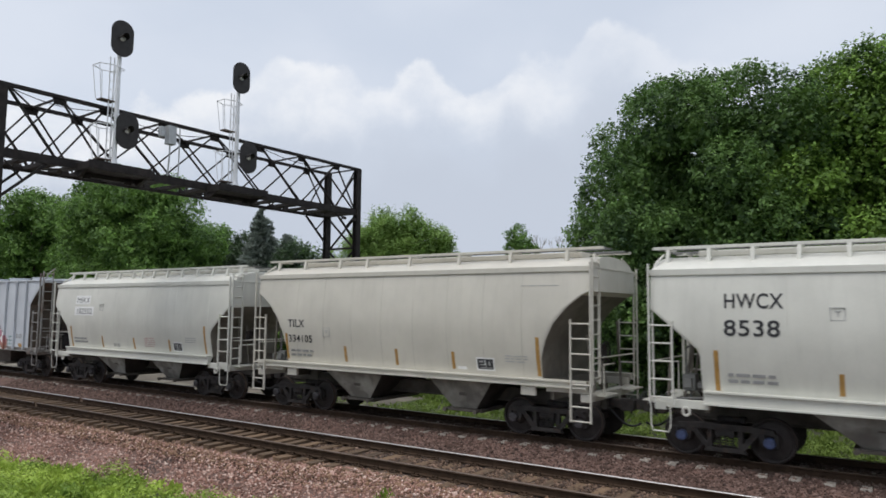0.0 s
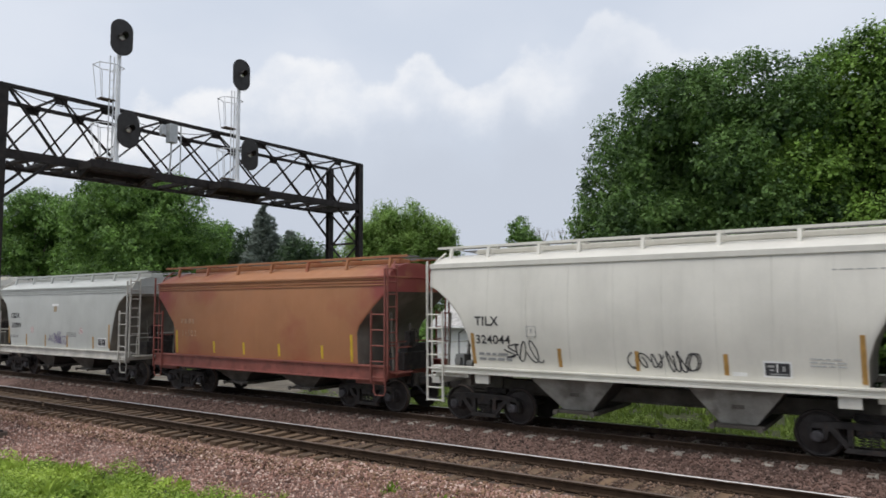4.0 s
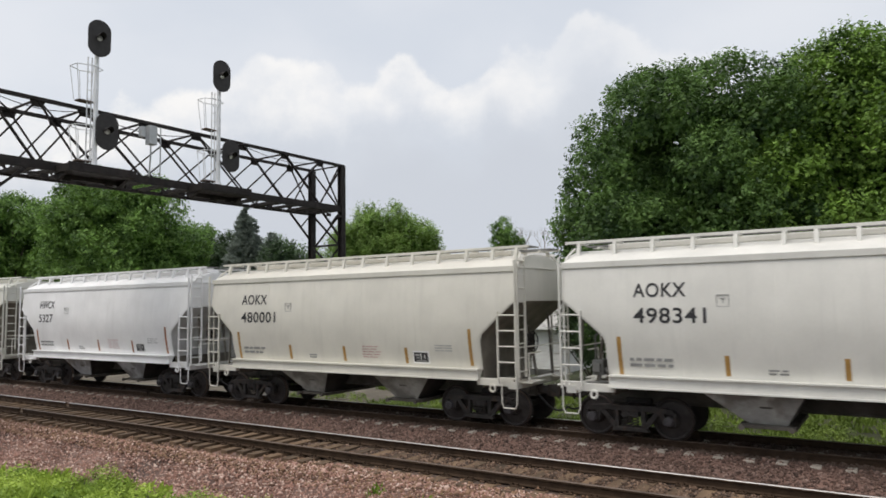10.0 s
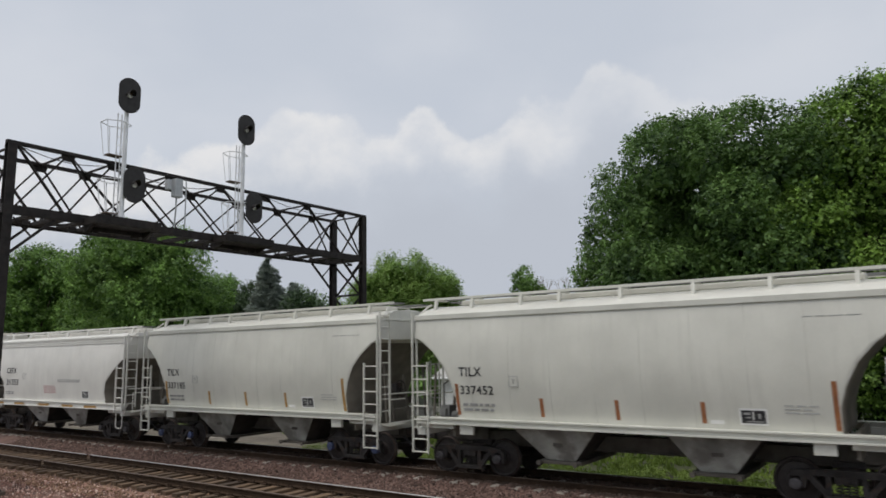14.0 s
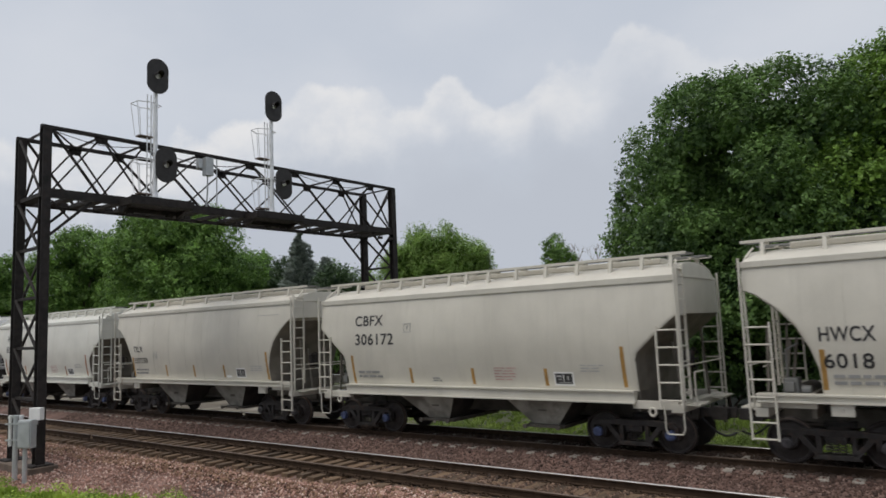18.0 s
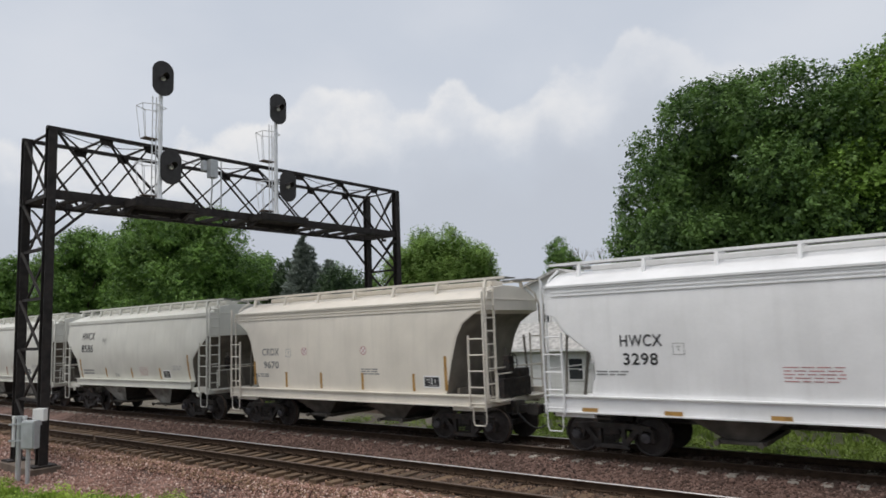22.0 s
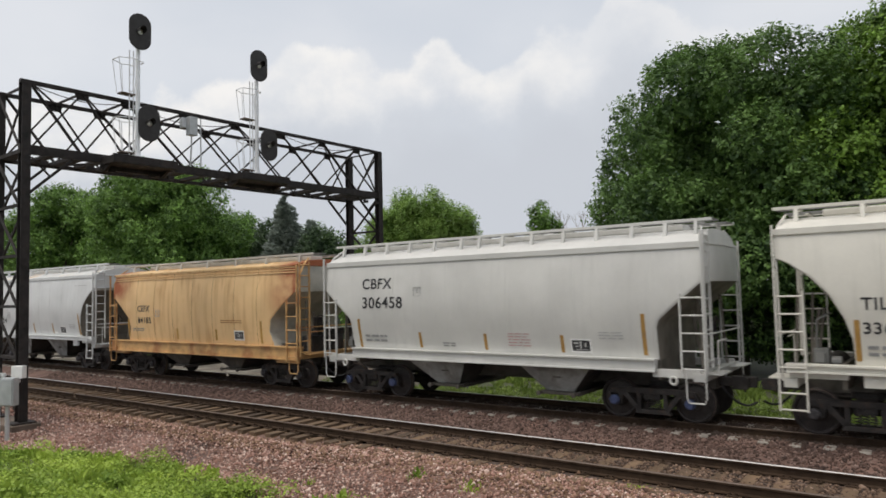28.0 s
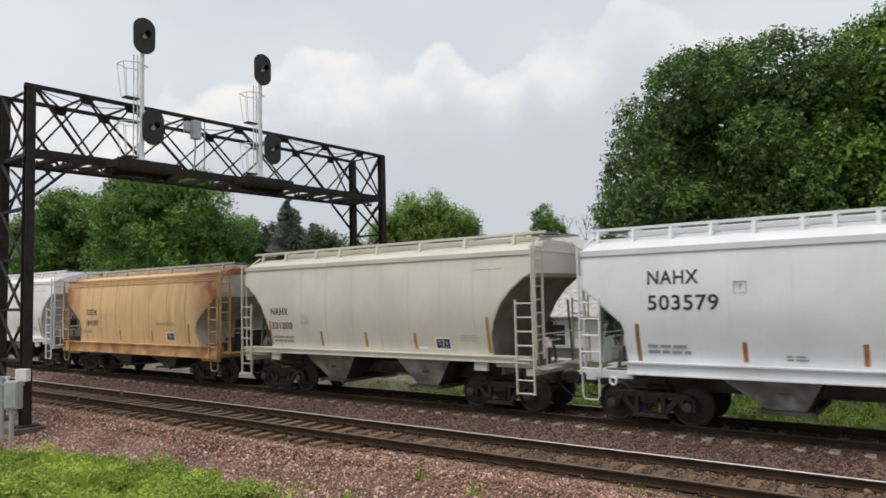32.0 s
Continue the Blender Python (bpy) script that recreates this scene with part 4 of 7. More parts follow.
def hull_mesh(kind):
    """A closed hopper hull: rings of rounded rectangles whose half length and width change with height."""
    P = PROFILES[kind]
    cut, eave = P["cut"], P["eave"]
    key = [(z, d) for d, z in reversed(cut)] + [(cut[0][1] + 0.1, cut[0][0]), (eave, cut[0][0])]
    lv = []
    for (za, da), (zb, db) in zip(key, key[1:]):
        n = max(1, round((zb - za) / 0.13))
        lv.extend((za + (zb - za) * i / n, da + (db - da) * i / n) for i in range(n))
    lv.append(key[-1])
    half = P.get("half", HALF)
    rings = [(z, half - d, side_y(kind, z)) for z, d in lv]
    rise = P.get("rise", (board_top(kind) - 0.14 - eave) / 0.52)
    wide = side_y(kind, eave) / 1.5
    crown = [(eave + dz * rise, half - cut[0][0] - dx, hy * wide) for dz, dx, hy in ((0.02, 0.03, 1.5), (0.16, 0.04, 1.3), (0.3, 0.05, 1.05), (0.41, 0.06, 0.8), (0.48, 0.07, 0.55), (0.52, 0.08, 0.25))]
    g = Geo()
    cr = 0.07
    ring_n = None
    for z, hx, hy in rings:
        pts = []
        for sx, sy, a0 in ((1, 1, 0), (-1, 1, 90), (-1, -1, 180), (1, -1, 270)):
            for a in (0, 45, 90):
                t = radians(a0 + a)
                pts.append((sx * (hx - cr) + cr * math.cos(t), sy * (hy - cr) + cr * math.sin(t), z))
            if a0 in (0, 180):
                pts.extend(((sx * (hx - cr - 0.06), sy * hy, z), (-sx * (hx - cr - 0.06), sy * hy, z)))
        ring_n = len(pts)
        g.v.extend(pts)
    m = len(rings)
    n = ring_n
    for i in range(m - 1):
        g.f.extend((i * n + k, i * n + (k + 1) % n, (i + 1) * n + (k + 1) % n, (i + 1) * n + k) for k in range(n))
    g.f.append(tuple(reversed(range(n))))
    g.f.append(tuple(range((m - 1) * n, m * n)))
    hull = g.mesh("hull", smooth=0.6, fix=True)
    hull.materials.append(WHITE_PAINT)
    hull.materials.append(SLOPE_DIRT_SHADE)
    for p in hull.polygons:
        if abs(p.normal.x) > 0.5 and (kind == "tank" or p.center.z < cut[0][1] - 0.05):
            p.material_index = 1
    r = Geo()
    for z, hx, hy in crown:
        r.v.extend([(-hx, -hy, z), (hx, -hy, z), (hx, hy, z), (-hx, hy, z)])
    for i in range(len(crown) - 1):
        r.f.extend((i * 4 + k, i * 4 + (k + 1) % 4, i * 4 + 4 + (k + 1) % 4, i * 4 + 4 + k) for k in range(4))
    r.f.append((3, 2, 1, 0))
    r.f.append(tuple(len(crown) * 4 - 4 + k for k in range(4)))
    roof = r.mesh("roof", smooth=0.5, fix=True)
    # eave bead
    e = Geo()
    hx = half - cut[0][0]
    ey, lip = side_y(kind, eave), P.get("lip", 0.04)
    for s in (-1, 1):
        e.box(-hx, hx, s * ey - 0.06, s * ey + 0.06, eave - lip, eave + 0.025)
    for s in (-1, 1):
        e.box(s * hx - 0.02, s * hx + 0.02, -ey + 0.07, ey - 0.07, eave - 0.035, eave + 0.02)
    return hull, roof, e.mesh("eave_bead", bevel=0.012)


def side_y(kind, z):
    """The half width of the hull at a height, for marks that lie on the side."""
    P = PROFILES[kind]
    lo, hi = P["cut"][-1][1], P["eave"]
    k = min(1, max(0, (z - lo) / (hi - lo)))
    if P.get("tuck"):
        # a barrel side that tucks in above the sill and leans in under the eave
        return 1.6 - P["tuck"] * max(0.0, 1 - k / 0.5) ** 1.8 - 0.14 * max(0.0, (k - 0.5) / 0.5) ** 1.8
    return 1.5 + P["belly"] * 1.9 * math.sin(min(1.0, k * 1.08) * math.pi) ** 0.8 - 0.02 * max(0, k - 0.8) * 5


def board_top(kind):
    """The height of the running boards on the roof."""
    P = PROFILES[kind]
    return P.get("board", P["eave"] + 0.66)


def ladder_mesh(width, z0, z1, rungs, tall=None, r=0.02, low=None):
    """Two stiles and their rungs in the xz plane; the second stile may rise higher."""
    g = Geo()
    g.bar((0, 0, z0), (0, 0, z1), 0.06, 0.035)
    g.bar((width, 0, z0), (width, 0, tall or z1), 0.06, 0.035)
    if low:
        g.bar((0, 0, low), (0, 0, z0), 0.06, 0.035)
        g.bar((width, 0, low), (width, 0, z0), 0.06, 0.035)
        for z in (low + 0.03, low + 0.36):
            g.rod((0, 0, z), (width, 0, z), r, 6)
    for k in range(rungs):
        z = z0 + 0.15 + (z1 - z0 - 0.25) * k / (rungs - 1)
        g.rod((0, 0, z), (width, 0, z), r, 6)
    return g.mesh("ladder")


def stirrup_mesh():
    return Geo().tube([(0.05, 0, 1.2), (0.05, 0, 0.68), (0.1, 0, 0.57), (0.42, 0, 0.57), (0.47, 0, 0.68), (0.47, 0, 1.2)], 0.017, 6).mesh("stirrup")


def side_frame_mesh():
    g = Geo()
    y0, y1 = -0.07, 0.07
    g.prism([(-1.02, 0.6), (-0.98, 0.72), (-0.5, 0.76), (0.5, 0.76), (0.98, 0.72), (1.02, 0.6), (0.55, 0.63), (-0.55, 0.63)], y0, y1)
    for s in (-1, 1):
        g.prism([(s * 1.06, 0.64), (s * 1.06, 0.36), (s * 0.98, 0.33), (s * 0.98, 0.64)], y0, y1)
        g.prism([(s * 0.8, 0.64), (s * 0.8, 0.38), (s * 0.72, 0.38), (s * 0.66, 0.64)], y0, y1)
        g.prism([(s * 0.74, 0.64), (s * 0.58, 0.64), (s * 0.26, 0.26), (s * 0.36, 0.2)], y0 * 0.9, y1 * 0.9)
        g.prism([(s * 0.26, 0.64), (s * 0.36, 0.64), (s * 0.36, 0.24), (s * 0.26, 0.24)], y0 * 0.9, y1 * 0.9)
    g.prism([(-0.44, 0.17), (0.44, 0.17), (0.36, 0.27), (-0.36, 0.27)], y0, y1)
    return g.mesh("side_frame", bevel=0.012, fix=True)


def spring_mesh():
    """A coil spring as one bent rod."""
    pts = [(0.055 * math.cos(k * 0.8), 0.055 * math.sin(k * 0.8), 0.27 + 0.0075 * k) for k in range(46)]
    return Geo().tube(pts, 0.016, 5).mesh("spring", smooth=1.2)


def wheelset_mesh():
    g = Geo()
    g.lathe([(0.08, -1.08), (0.08, 1.08)], 14)
    for s in (-1, 1):
        prof = [(0.12, 0.66), (0.485, 0.665), (0.487, 0.69), (0.462, 0.705), (0.455, 0.79), (0.43, 0.8), (0.4, 0.785), (0.39, 0.74), (0.2, 0.76), (0.16, 0.8), (0.12, 0.8)]
        g.lathe([(r, s * y) for r, y in prof], 36)
        # lightening marks on the plate, which show the turning
        for k in range(3):
            a = k * math.tau / 3 + 0.4
            g.rod((0.3 * math.cos(a), s * 0.735, 0.3 * math.sin(a)), (0.3 * math.cos(a), s * 0.757, 0.3 * math.sin(a)), 0.035, 8)
    me = g.mesh("wheelset", smooth=0.5, fix=True)
    me.materials.append(WHEEL_STEEL)
    me.materials.append(RAIL_HEAD_DULL)
    for p in me.polygons:
        r = math.hypot(p.center.x, p.center.z)
        if 0.452 < r < 0.47 and abs(p.center.y) > 0.7:
            p.material_index = 1
    return me


def cap_mesh():
    g = Geo()
    g.lathe([(0.115, 0.0), (0.115, -0.1), (0.095, -0.12), (0.06, -0.125)], 16)
    for k in range(3):
        a = k * math.tau / 3
        g.rod((0.055 * math.cos(a), -0.12, 0.055 * math.sin(a)), (0.055 * math.cos(a), -0.145, 0.055 * math.sin(a)), 0.02, 6)
    return g.mesh("bearing_cap", smooth=0.6, fix=True)


def coupler_mesh():
    g = Geo()
    g.box(5.3, 5.95, -0.09, 0.09, 0.78, 0.98)
    g.prism([(5.9, 0.72), (6.22, 0.72), (6.26, 0.78), (6.26, 0.98), (6.2, 1.02), (5.9, 1.02)], -0.16, 0.05)
    g.prism([(6.1, 0.74), (6.4, 0.76), (6.42, 1.0), (6.1, 1.0)], 0.05, 0.16)
    g.rod((6.16, -0.05, 0.66), (6.16, -0.05, 1.06), 0.03, 8)
    return g.mesh("coupler", bevel=0.015, fix=True)


def hose_mesh():
    pts = [Vector((5.75, -0.42, 0.8))]
    for k in range(1, 11):
        t = k / 10
        pts.append(Vector((5.75 + 0.68 * t, -0.42 + 0.3 * t, 0.8 - 0.55 * math.sin(t * math.pi * 0.62) + 0.18 * t)))
    return Geo().tube(pts, 0.026, 7).mesh("air_hose", smooth=1.2)


def bay_mesh(x0, x1, b0, b1, top, bot):
    """A hopper bay: a funnel from the hull down to its outlet."""
    g = Geo()
    vs = [(x, y, top) for y in (-1.42, 1.42) for x in (x0, x1)] + [(x, y, bot) for y in (-1.08, 1.08) for x in (b0, b1)]
    g.add(vs, [(0, 1, 3, 2), (4, 6, 7, 5), (0, 4, 5, 1), (2, 3, 7, 6), (0, 2, 6, 4), (1, 5, 7, 3)])
    me = g.mesh("hopper_bay", bevel=0.02, fix=True)
    # the cross slopes are coloured near black, painting in the shade they lie in
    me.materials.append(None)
    me.materials.append(BAY_SHADE)
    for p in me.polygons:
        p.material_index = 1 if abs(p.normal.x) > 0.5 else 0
    return me


def gate_mesh(b0, b1, bot):
    g = Geo()
    g.box(b0 - 0.16, b1 + 0.16, -1.12, 1.12, bot - 0.09, bot)
    g.box(b0 - 0.05, b1 + 0.05, -1.2, -1.12, bot - 0.07, bot - 0.02)
    for x in (b0 - 0.1, b1 + 0.1):
        g.rod((x, -1.3, bot - 0.04), (x, 1.3, bot - 0.04), 0.035, 8)
        g.rod((x, -1.36, bot - 0.04), (x, -1.3, bot - 0.04), 0.06, 8)
    return g.mesh("outlet_gate", fix=True)


def bracket_mesh():
    g = Geo()
    g.prism([(-0.97, 0.05), (-0.4, 0.05), (-0.4, -0.02), (-0.9, -0.03), (-0.99, -0.34), (-1.06, -0.34)], -0.04, 0.04)
    for i, (x, y, z) in enumerate(g.v):
        g.v[i] = (y, x, z)
    return g.mesh("running_board_bracket", fix=True)


def sill_mesh(hx, z0, z1):
    """A channel section along the car."""
    ring = [(-0.1, z0), (0.05, z0), (0.2, z1), (-0.1, z1), (-0.1, z1 - 0.035), (-0.035, z1 - 0.035), (-0.035, z0 + 0.035), (-0.1, z0 + 0.035)]
    g = Geo()
    n = len(ring)
    g.v = [(x, y, z) for x in (-hx, hx) for y, z in ring]
    g.f = [(i, n + i, n + (i + 1) % n, (i + 1) % n) for i in range(n)] + [(3, 2, 5, 4), (2, 1, 6, 5), (1, 0, 7, 6), (n + 4, n + 5, n + 2, n + 3), (n + 5, n + 6, n + 1, n + 2), (n + 6, n + 7, n, n + 1)]
    return g.mesh("side_sill", fix=True)


def end_frame(car, kind, paint, m):
    """The end platform: end sill, draft sill, struts under the slope sheet, grating."""
    z0 = PROFILES[kind]["sill"][0]
    part("end_sill", shared("end_sill", lambda: Geo().box(5.45, 5.7, -1.5, 1.5, 1.02, 1.2).mesh("end_sill", bevel=0.01)), paint, car, m=m)
    part("draft_sill", shared("draft_sill", lambda: Geo().box(4.2, 5.45, -0.28, 0.28, 0.8, 1.15).mesh("draft_sill", bevel=0.01)), UNDER_DIRT, car, m=m)
    part("end_web", shared("end_web", lambda: Geo().box(4.6, 4.68, -1.3, 1.3, 1.0, 1.5).mesh("end_web")), SLOPE_DIRT_SHADE, car, m=m)
    for s in (-1, 1):
        part("corner_sill", shared(("csill", kind, s), lambda: Geo().box(4.55, 5.6, s * 1.42 - 0.06, s * 1.42 + 0.06, z0 - 0.12, z0 + 0.06).mesh("corner_sill", bevel=0.01)), paint, car, m=m)
        part("slope_strut", shared(("strut", s), lambda: Geo().bar((5.35, s * 0.35, 1.2), (5.15, s * 0.35, 2.55), 0.06).mesh("slope_strut")), SLOPE_DIRT_SHADE, car, m=m)
        part("slope_strut", shared(("strut2", s), lambda: Geo().bar((5.55, s * 0.95, 1.2), (5.45, s * 0.95, 2.9), 0.05).mesh("slope_strut")), SLOPE_DIRT_SHADE, car, m=m)
        part("crossover_step", shared(("step", s), lambda: Geo().box(5.72, 6.02, s * 0.9 - 0.4, s * 0.9 + 0.4, 1.16, 1.19).mesh("crossover_step")), paint, car, m=m)


def brake_wheel_mesh():
    g = Geo()
    n = 20
    c = Vector((5.72, -0.55, 2.15))
    ring = [c + Vector((0, 0.26 * math.cos(k * math.tau / n), 0.26 * math.sin(k * math.tau / n))) for k in range(n + 1)]
    g.path(ring, 0.018, 6)
    for k in range(5):
        a = k * math.tau / 5
        g.rod(c, c + Vector((0, 0.26 * math.cos(a), 0.26 * math.sin(a))), 0.014, 5)
    g.box(5.52, 5.7, -0.68, -0.42, 1.95, 2.35)
    return g.mesh("brake_wheel")


def handrail_mesh(kind):
    """Corner posts and grab rails that stand at the car's end."""
    g = Geo()
    top = board_top(kind) - 0.24
    for s in (-1, 1):
        g.path([(5.72, s * 1.46, 1.15), (5.74, s * 1.46, top - 0.45), (5.7, s * 1.25, top - 0.1), (5.6, s * 0.95, top + 0.12)], 0.026, 7)
    g.path([(5.76, -1.4, 2.05), (5.8, -1.2, 2.05), (5.8, 1.2, 2.05), (5.76, 1.4, 2.05)], 0.018, 6)
    g.path([(5.95, -1.3, 1.2), (5.95, -1.3, 1.9), (5.95, -0.6, 1.9)], 0.018, 6)
    return g.mesh("end_rail")


def tank_mesh():
    return Geo().lathe([(0.05, -0.45), (0.2, -0.4), (0.23, -0.3), (0.23, 0.3), (0.2, 0.4), (0.05, 0.45)], 16).mesh("air_reservoir", smooth=0.7, fix=True)


def seam_mesh(kind):
    lo, hi = PROFILES[kind]["cut"][-1][1] + 0.05, PROFILES[kind]["eave"] - 0.04
    g = Geo()
    n = 10
    for k in range(n + 1):
        z = lo + (hi - lo) * k / n
        y = -side_y(kind, z)
        g.v.extend([(-0.008, y + 0.004, z), (-0.004, y - 0.005, z), (0.004, y - 0.005, z), (0.008, y + 0.004, z)])
    for k in range(n):
        g.f.extend((k * 4 + i, k * 4 + i + 1, k * 4 + 5 + i, k * 4 + 4 + i) for i in range(3))
    return g.mesh("weld_seam")


def plate_mesh(kind, w, z0, z1, lift=0.004, name="plate"):
    """A thin sheet that lies on the curved side."""
    g = Geo()
    n = max(2, int((z1 - z0) / 0.12))
    for k in range(n + 1):
        z = z0 + (z1 - z0) * k / n
        y = -side_y(kind, z)
        g.v.extend([(-w / 2, y - lift, z), (w / 2, y - lift, z), (w / 2, y + 0.01, z), (-w / 2, y + 0.01, z)])
    for k in range(n):
        g.f.extend((k * 4 + i, k * 4 + (i + 1) % 4, k * 4 + 4 + (i + 1) % 4, k * 4 + 4 + i) for i in range(4))
    g.f.append((3, 2, 1, 0))
    g.f.append(tuple(n * 4 + k for k in range(4)))
    return g.mesh(name, fix=True)


MESH = {}
GALVANISED = material("galvanised", (0.2, 0.2, 0.19), 0.6, 0.2, vary=0.15, scale=2)
TRIM_RED = material("trim_red", (0.27, 0.085, 0.065), 0.6, vary=0.15, scale=2, stain=((0.12, 0.04, 0.03), 0.5, 3.0, 0.55))
EDGE_BAR = material("edge_bar", (0.55, 0.54, 0.5), 0.6, vary=0.15, scale=2)
# dark colour that stands for shade on the bays' cross slopes
BAY_SHADE = material("bay_shade", (0.05, 0.044, 0.038), 0.95, vary=0.3, scale=2, fine=30)
# slope sheets: dirt colour, with the shade under the car end painted in
SLOPE_DIRT_SHADE = material("slope_dirt_shade", (0.2, 0.18, 0.15), 0.8, vary=0.2, scale=1.5, fine=25, stain=((0.13, 0.11, 0.09), 0.6, 1.6, 0.5))


def shared(key, make, *args):
    if key not in MESH:
        MESH[key] = make(*args)
    return MESH[key]


def text_mesh(words, size):
    """Letters of the built-in font as a flat mesh, left edge at 0, baseline at 0."""
    key = ("text", words, size)
    if key in MESH:
        return MESH[key]
    cu = bpy.data.curves.new("lettering", "FONT")
    cu.body, cu.size, cu.offset, cu.extrude = words, size, 0.0 if "M" in words else 0.014 * size, 0.002
    cu.space_character = 1.08
    ob = bpy.data.objects.new("lettering", cu)
    scene.collection.objects.link(ob)
    me = bpy.data.meshes.new_from_object(ob.evaluated_get(bpy.context.evaluated_depsgraph_get()))
    bpy.data.objects.remove(ob)
    bpy.data.curves.remove(cu)
    MESH[key] = me
    return me


def lettering(car, kind, words, x, z, size, mat, name="lettering", width=None):
    if not words:
        return None
    me = text_mesh(words, size)
    y0, y1 = side_y(kind, z), side_y(kind, z + size * 0.7)
    tilt = math.degrees(math.atan2(y0 - y1, size * 0.7))
    m = pose(x, -y0 - 0.008, z, 90 - tilt, 0, 0)
    if width:
        w = max(v.co.x for v in me.vertices)
        m = m @ Matrix.Diagonal((width / w, 1, 1, 1))
    return part(name, me, mat, car, m=m)


def small_print(car, kind, x, z, rows, length, mat, seed, gap=0.07, h=0.035):
    """Stencilled small print that cannot be read: rows of short bars."""
    rnd = random.Random(seed)
    g = Geo()
    for r in range(rows):
        xx = 0.0
        zz = z - r * gap
        y = -max(side_y(kind, zz + q * h / 3) for q in range(4))
        while xx < length - 0.1:
            w = min(rnd.uniform(0.08, 0.3), length - xx)
            g.box(x + xx, x + xx + w, y - 0.005, y + 0.01, zz, zz + h)
            xx += w + 0.05
    return part("stencil_print", g, mat, car)


def truck(car, x, caps):
    """A two-axle truck: bolster, with side frames, springs, wheelsets and bearing caps."""
    b = part("truck", shared("bolster", lambda: Geo().box(-0.2, 0.2, -1.05, 1.05, 0.5, 0.74).box(-0.3, 0.3, -0.4, 0.4, 0.7, 0.84).mesh("bolster", bevel=0.02)), TRUCK_IRON, car, "cast steel two-axle truck, grimy black", pose(x, 0, 0))
    for s in (-1, 1):
        part("side_frame", shared("side_frame", side_frame_mesh), TRUCK_IRON, b, m=pose(0, s * 1.0, 0))
        for dx in (-0.13, 0.0, 0.13):
            part("spring", shared("spring", spring_mesh), TRUCK_IRON, b, m=pose(dx, s * 1.0, 0))
    for dx in (-0.889, 0.889):
        w = part("wheelset", shared("wheelset", wheelset_mesh), WHEEL_STEEL, b, m=pose(dx, 0, 0.457))
        WHEELSETS.append((w, car, x + dx))
        part("bearing_cap", shared("cap", cap_mesh), caps, b, m=pose(dx, -1.05, 0.457))
        part("bearing_cap", shared("cap", cap_mesh), caps, b, m=pose(dx, 1.05, 0.457, 0, 0, 180))
        part("brake_beam", shared("beam", lambda: Geo().box(-0.04, 0.04, -0.8, 0.8, 0.36, 0.46).mesh("beam")), TRUCK_IRON, b, m=pose(dx * 0.4, 0, 0))
    return b


WHEELSETS, TRAIN = [], []


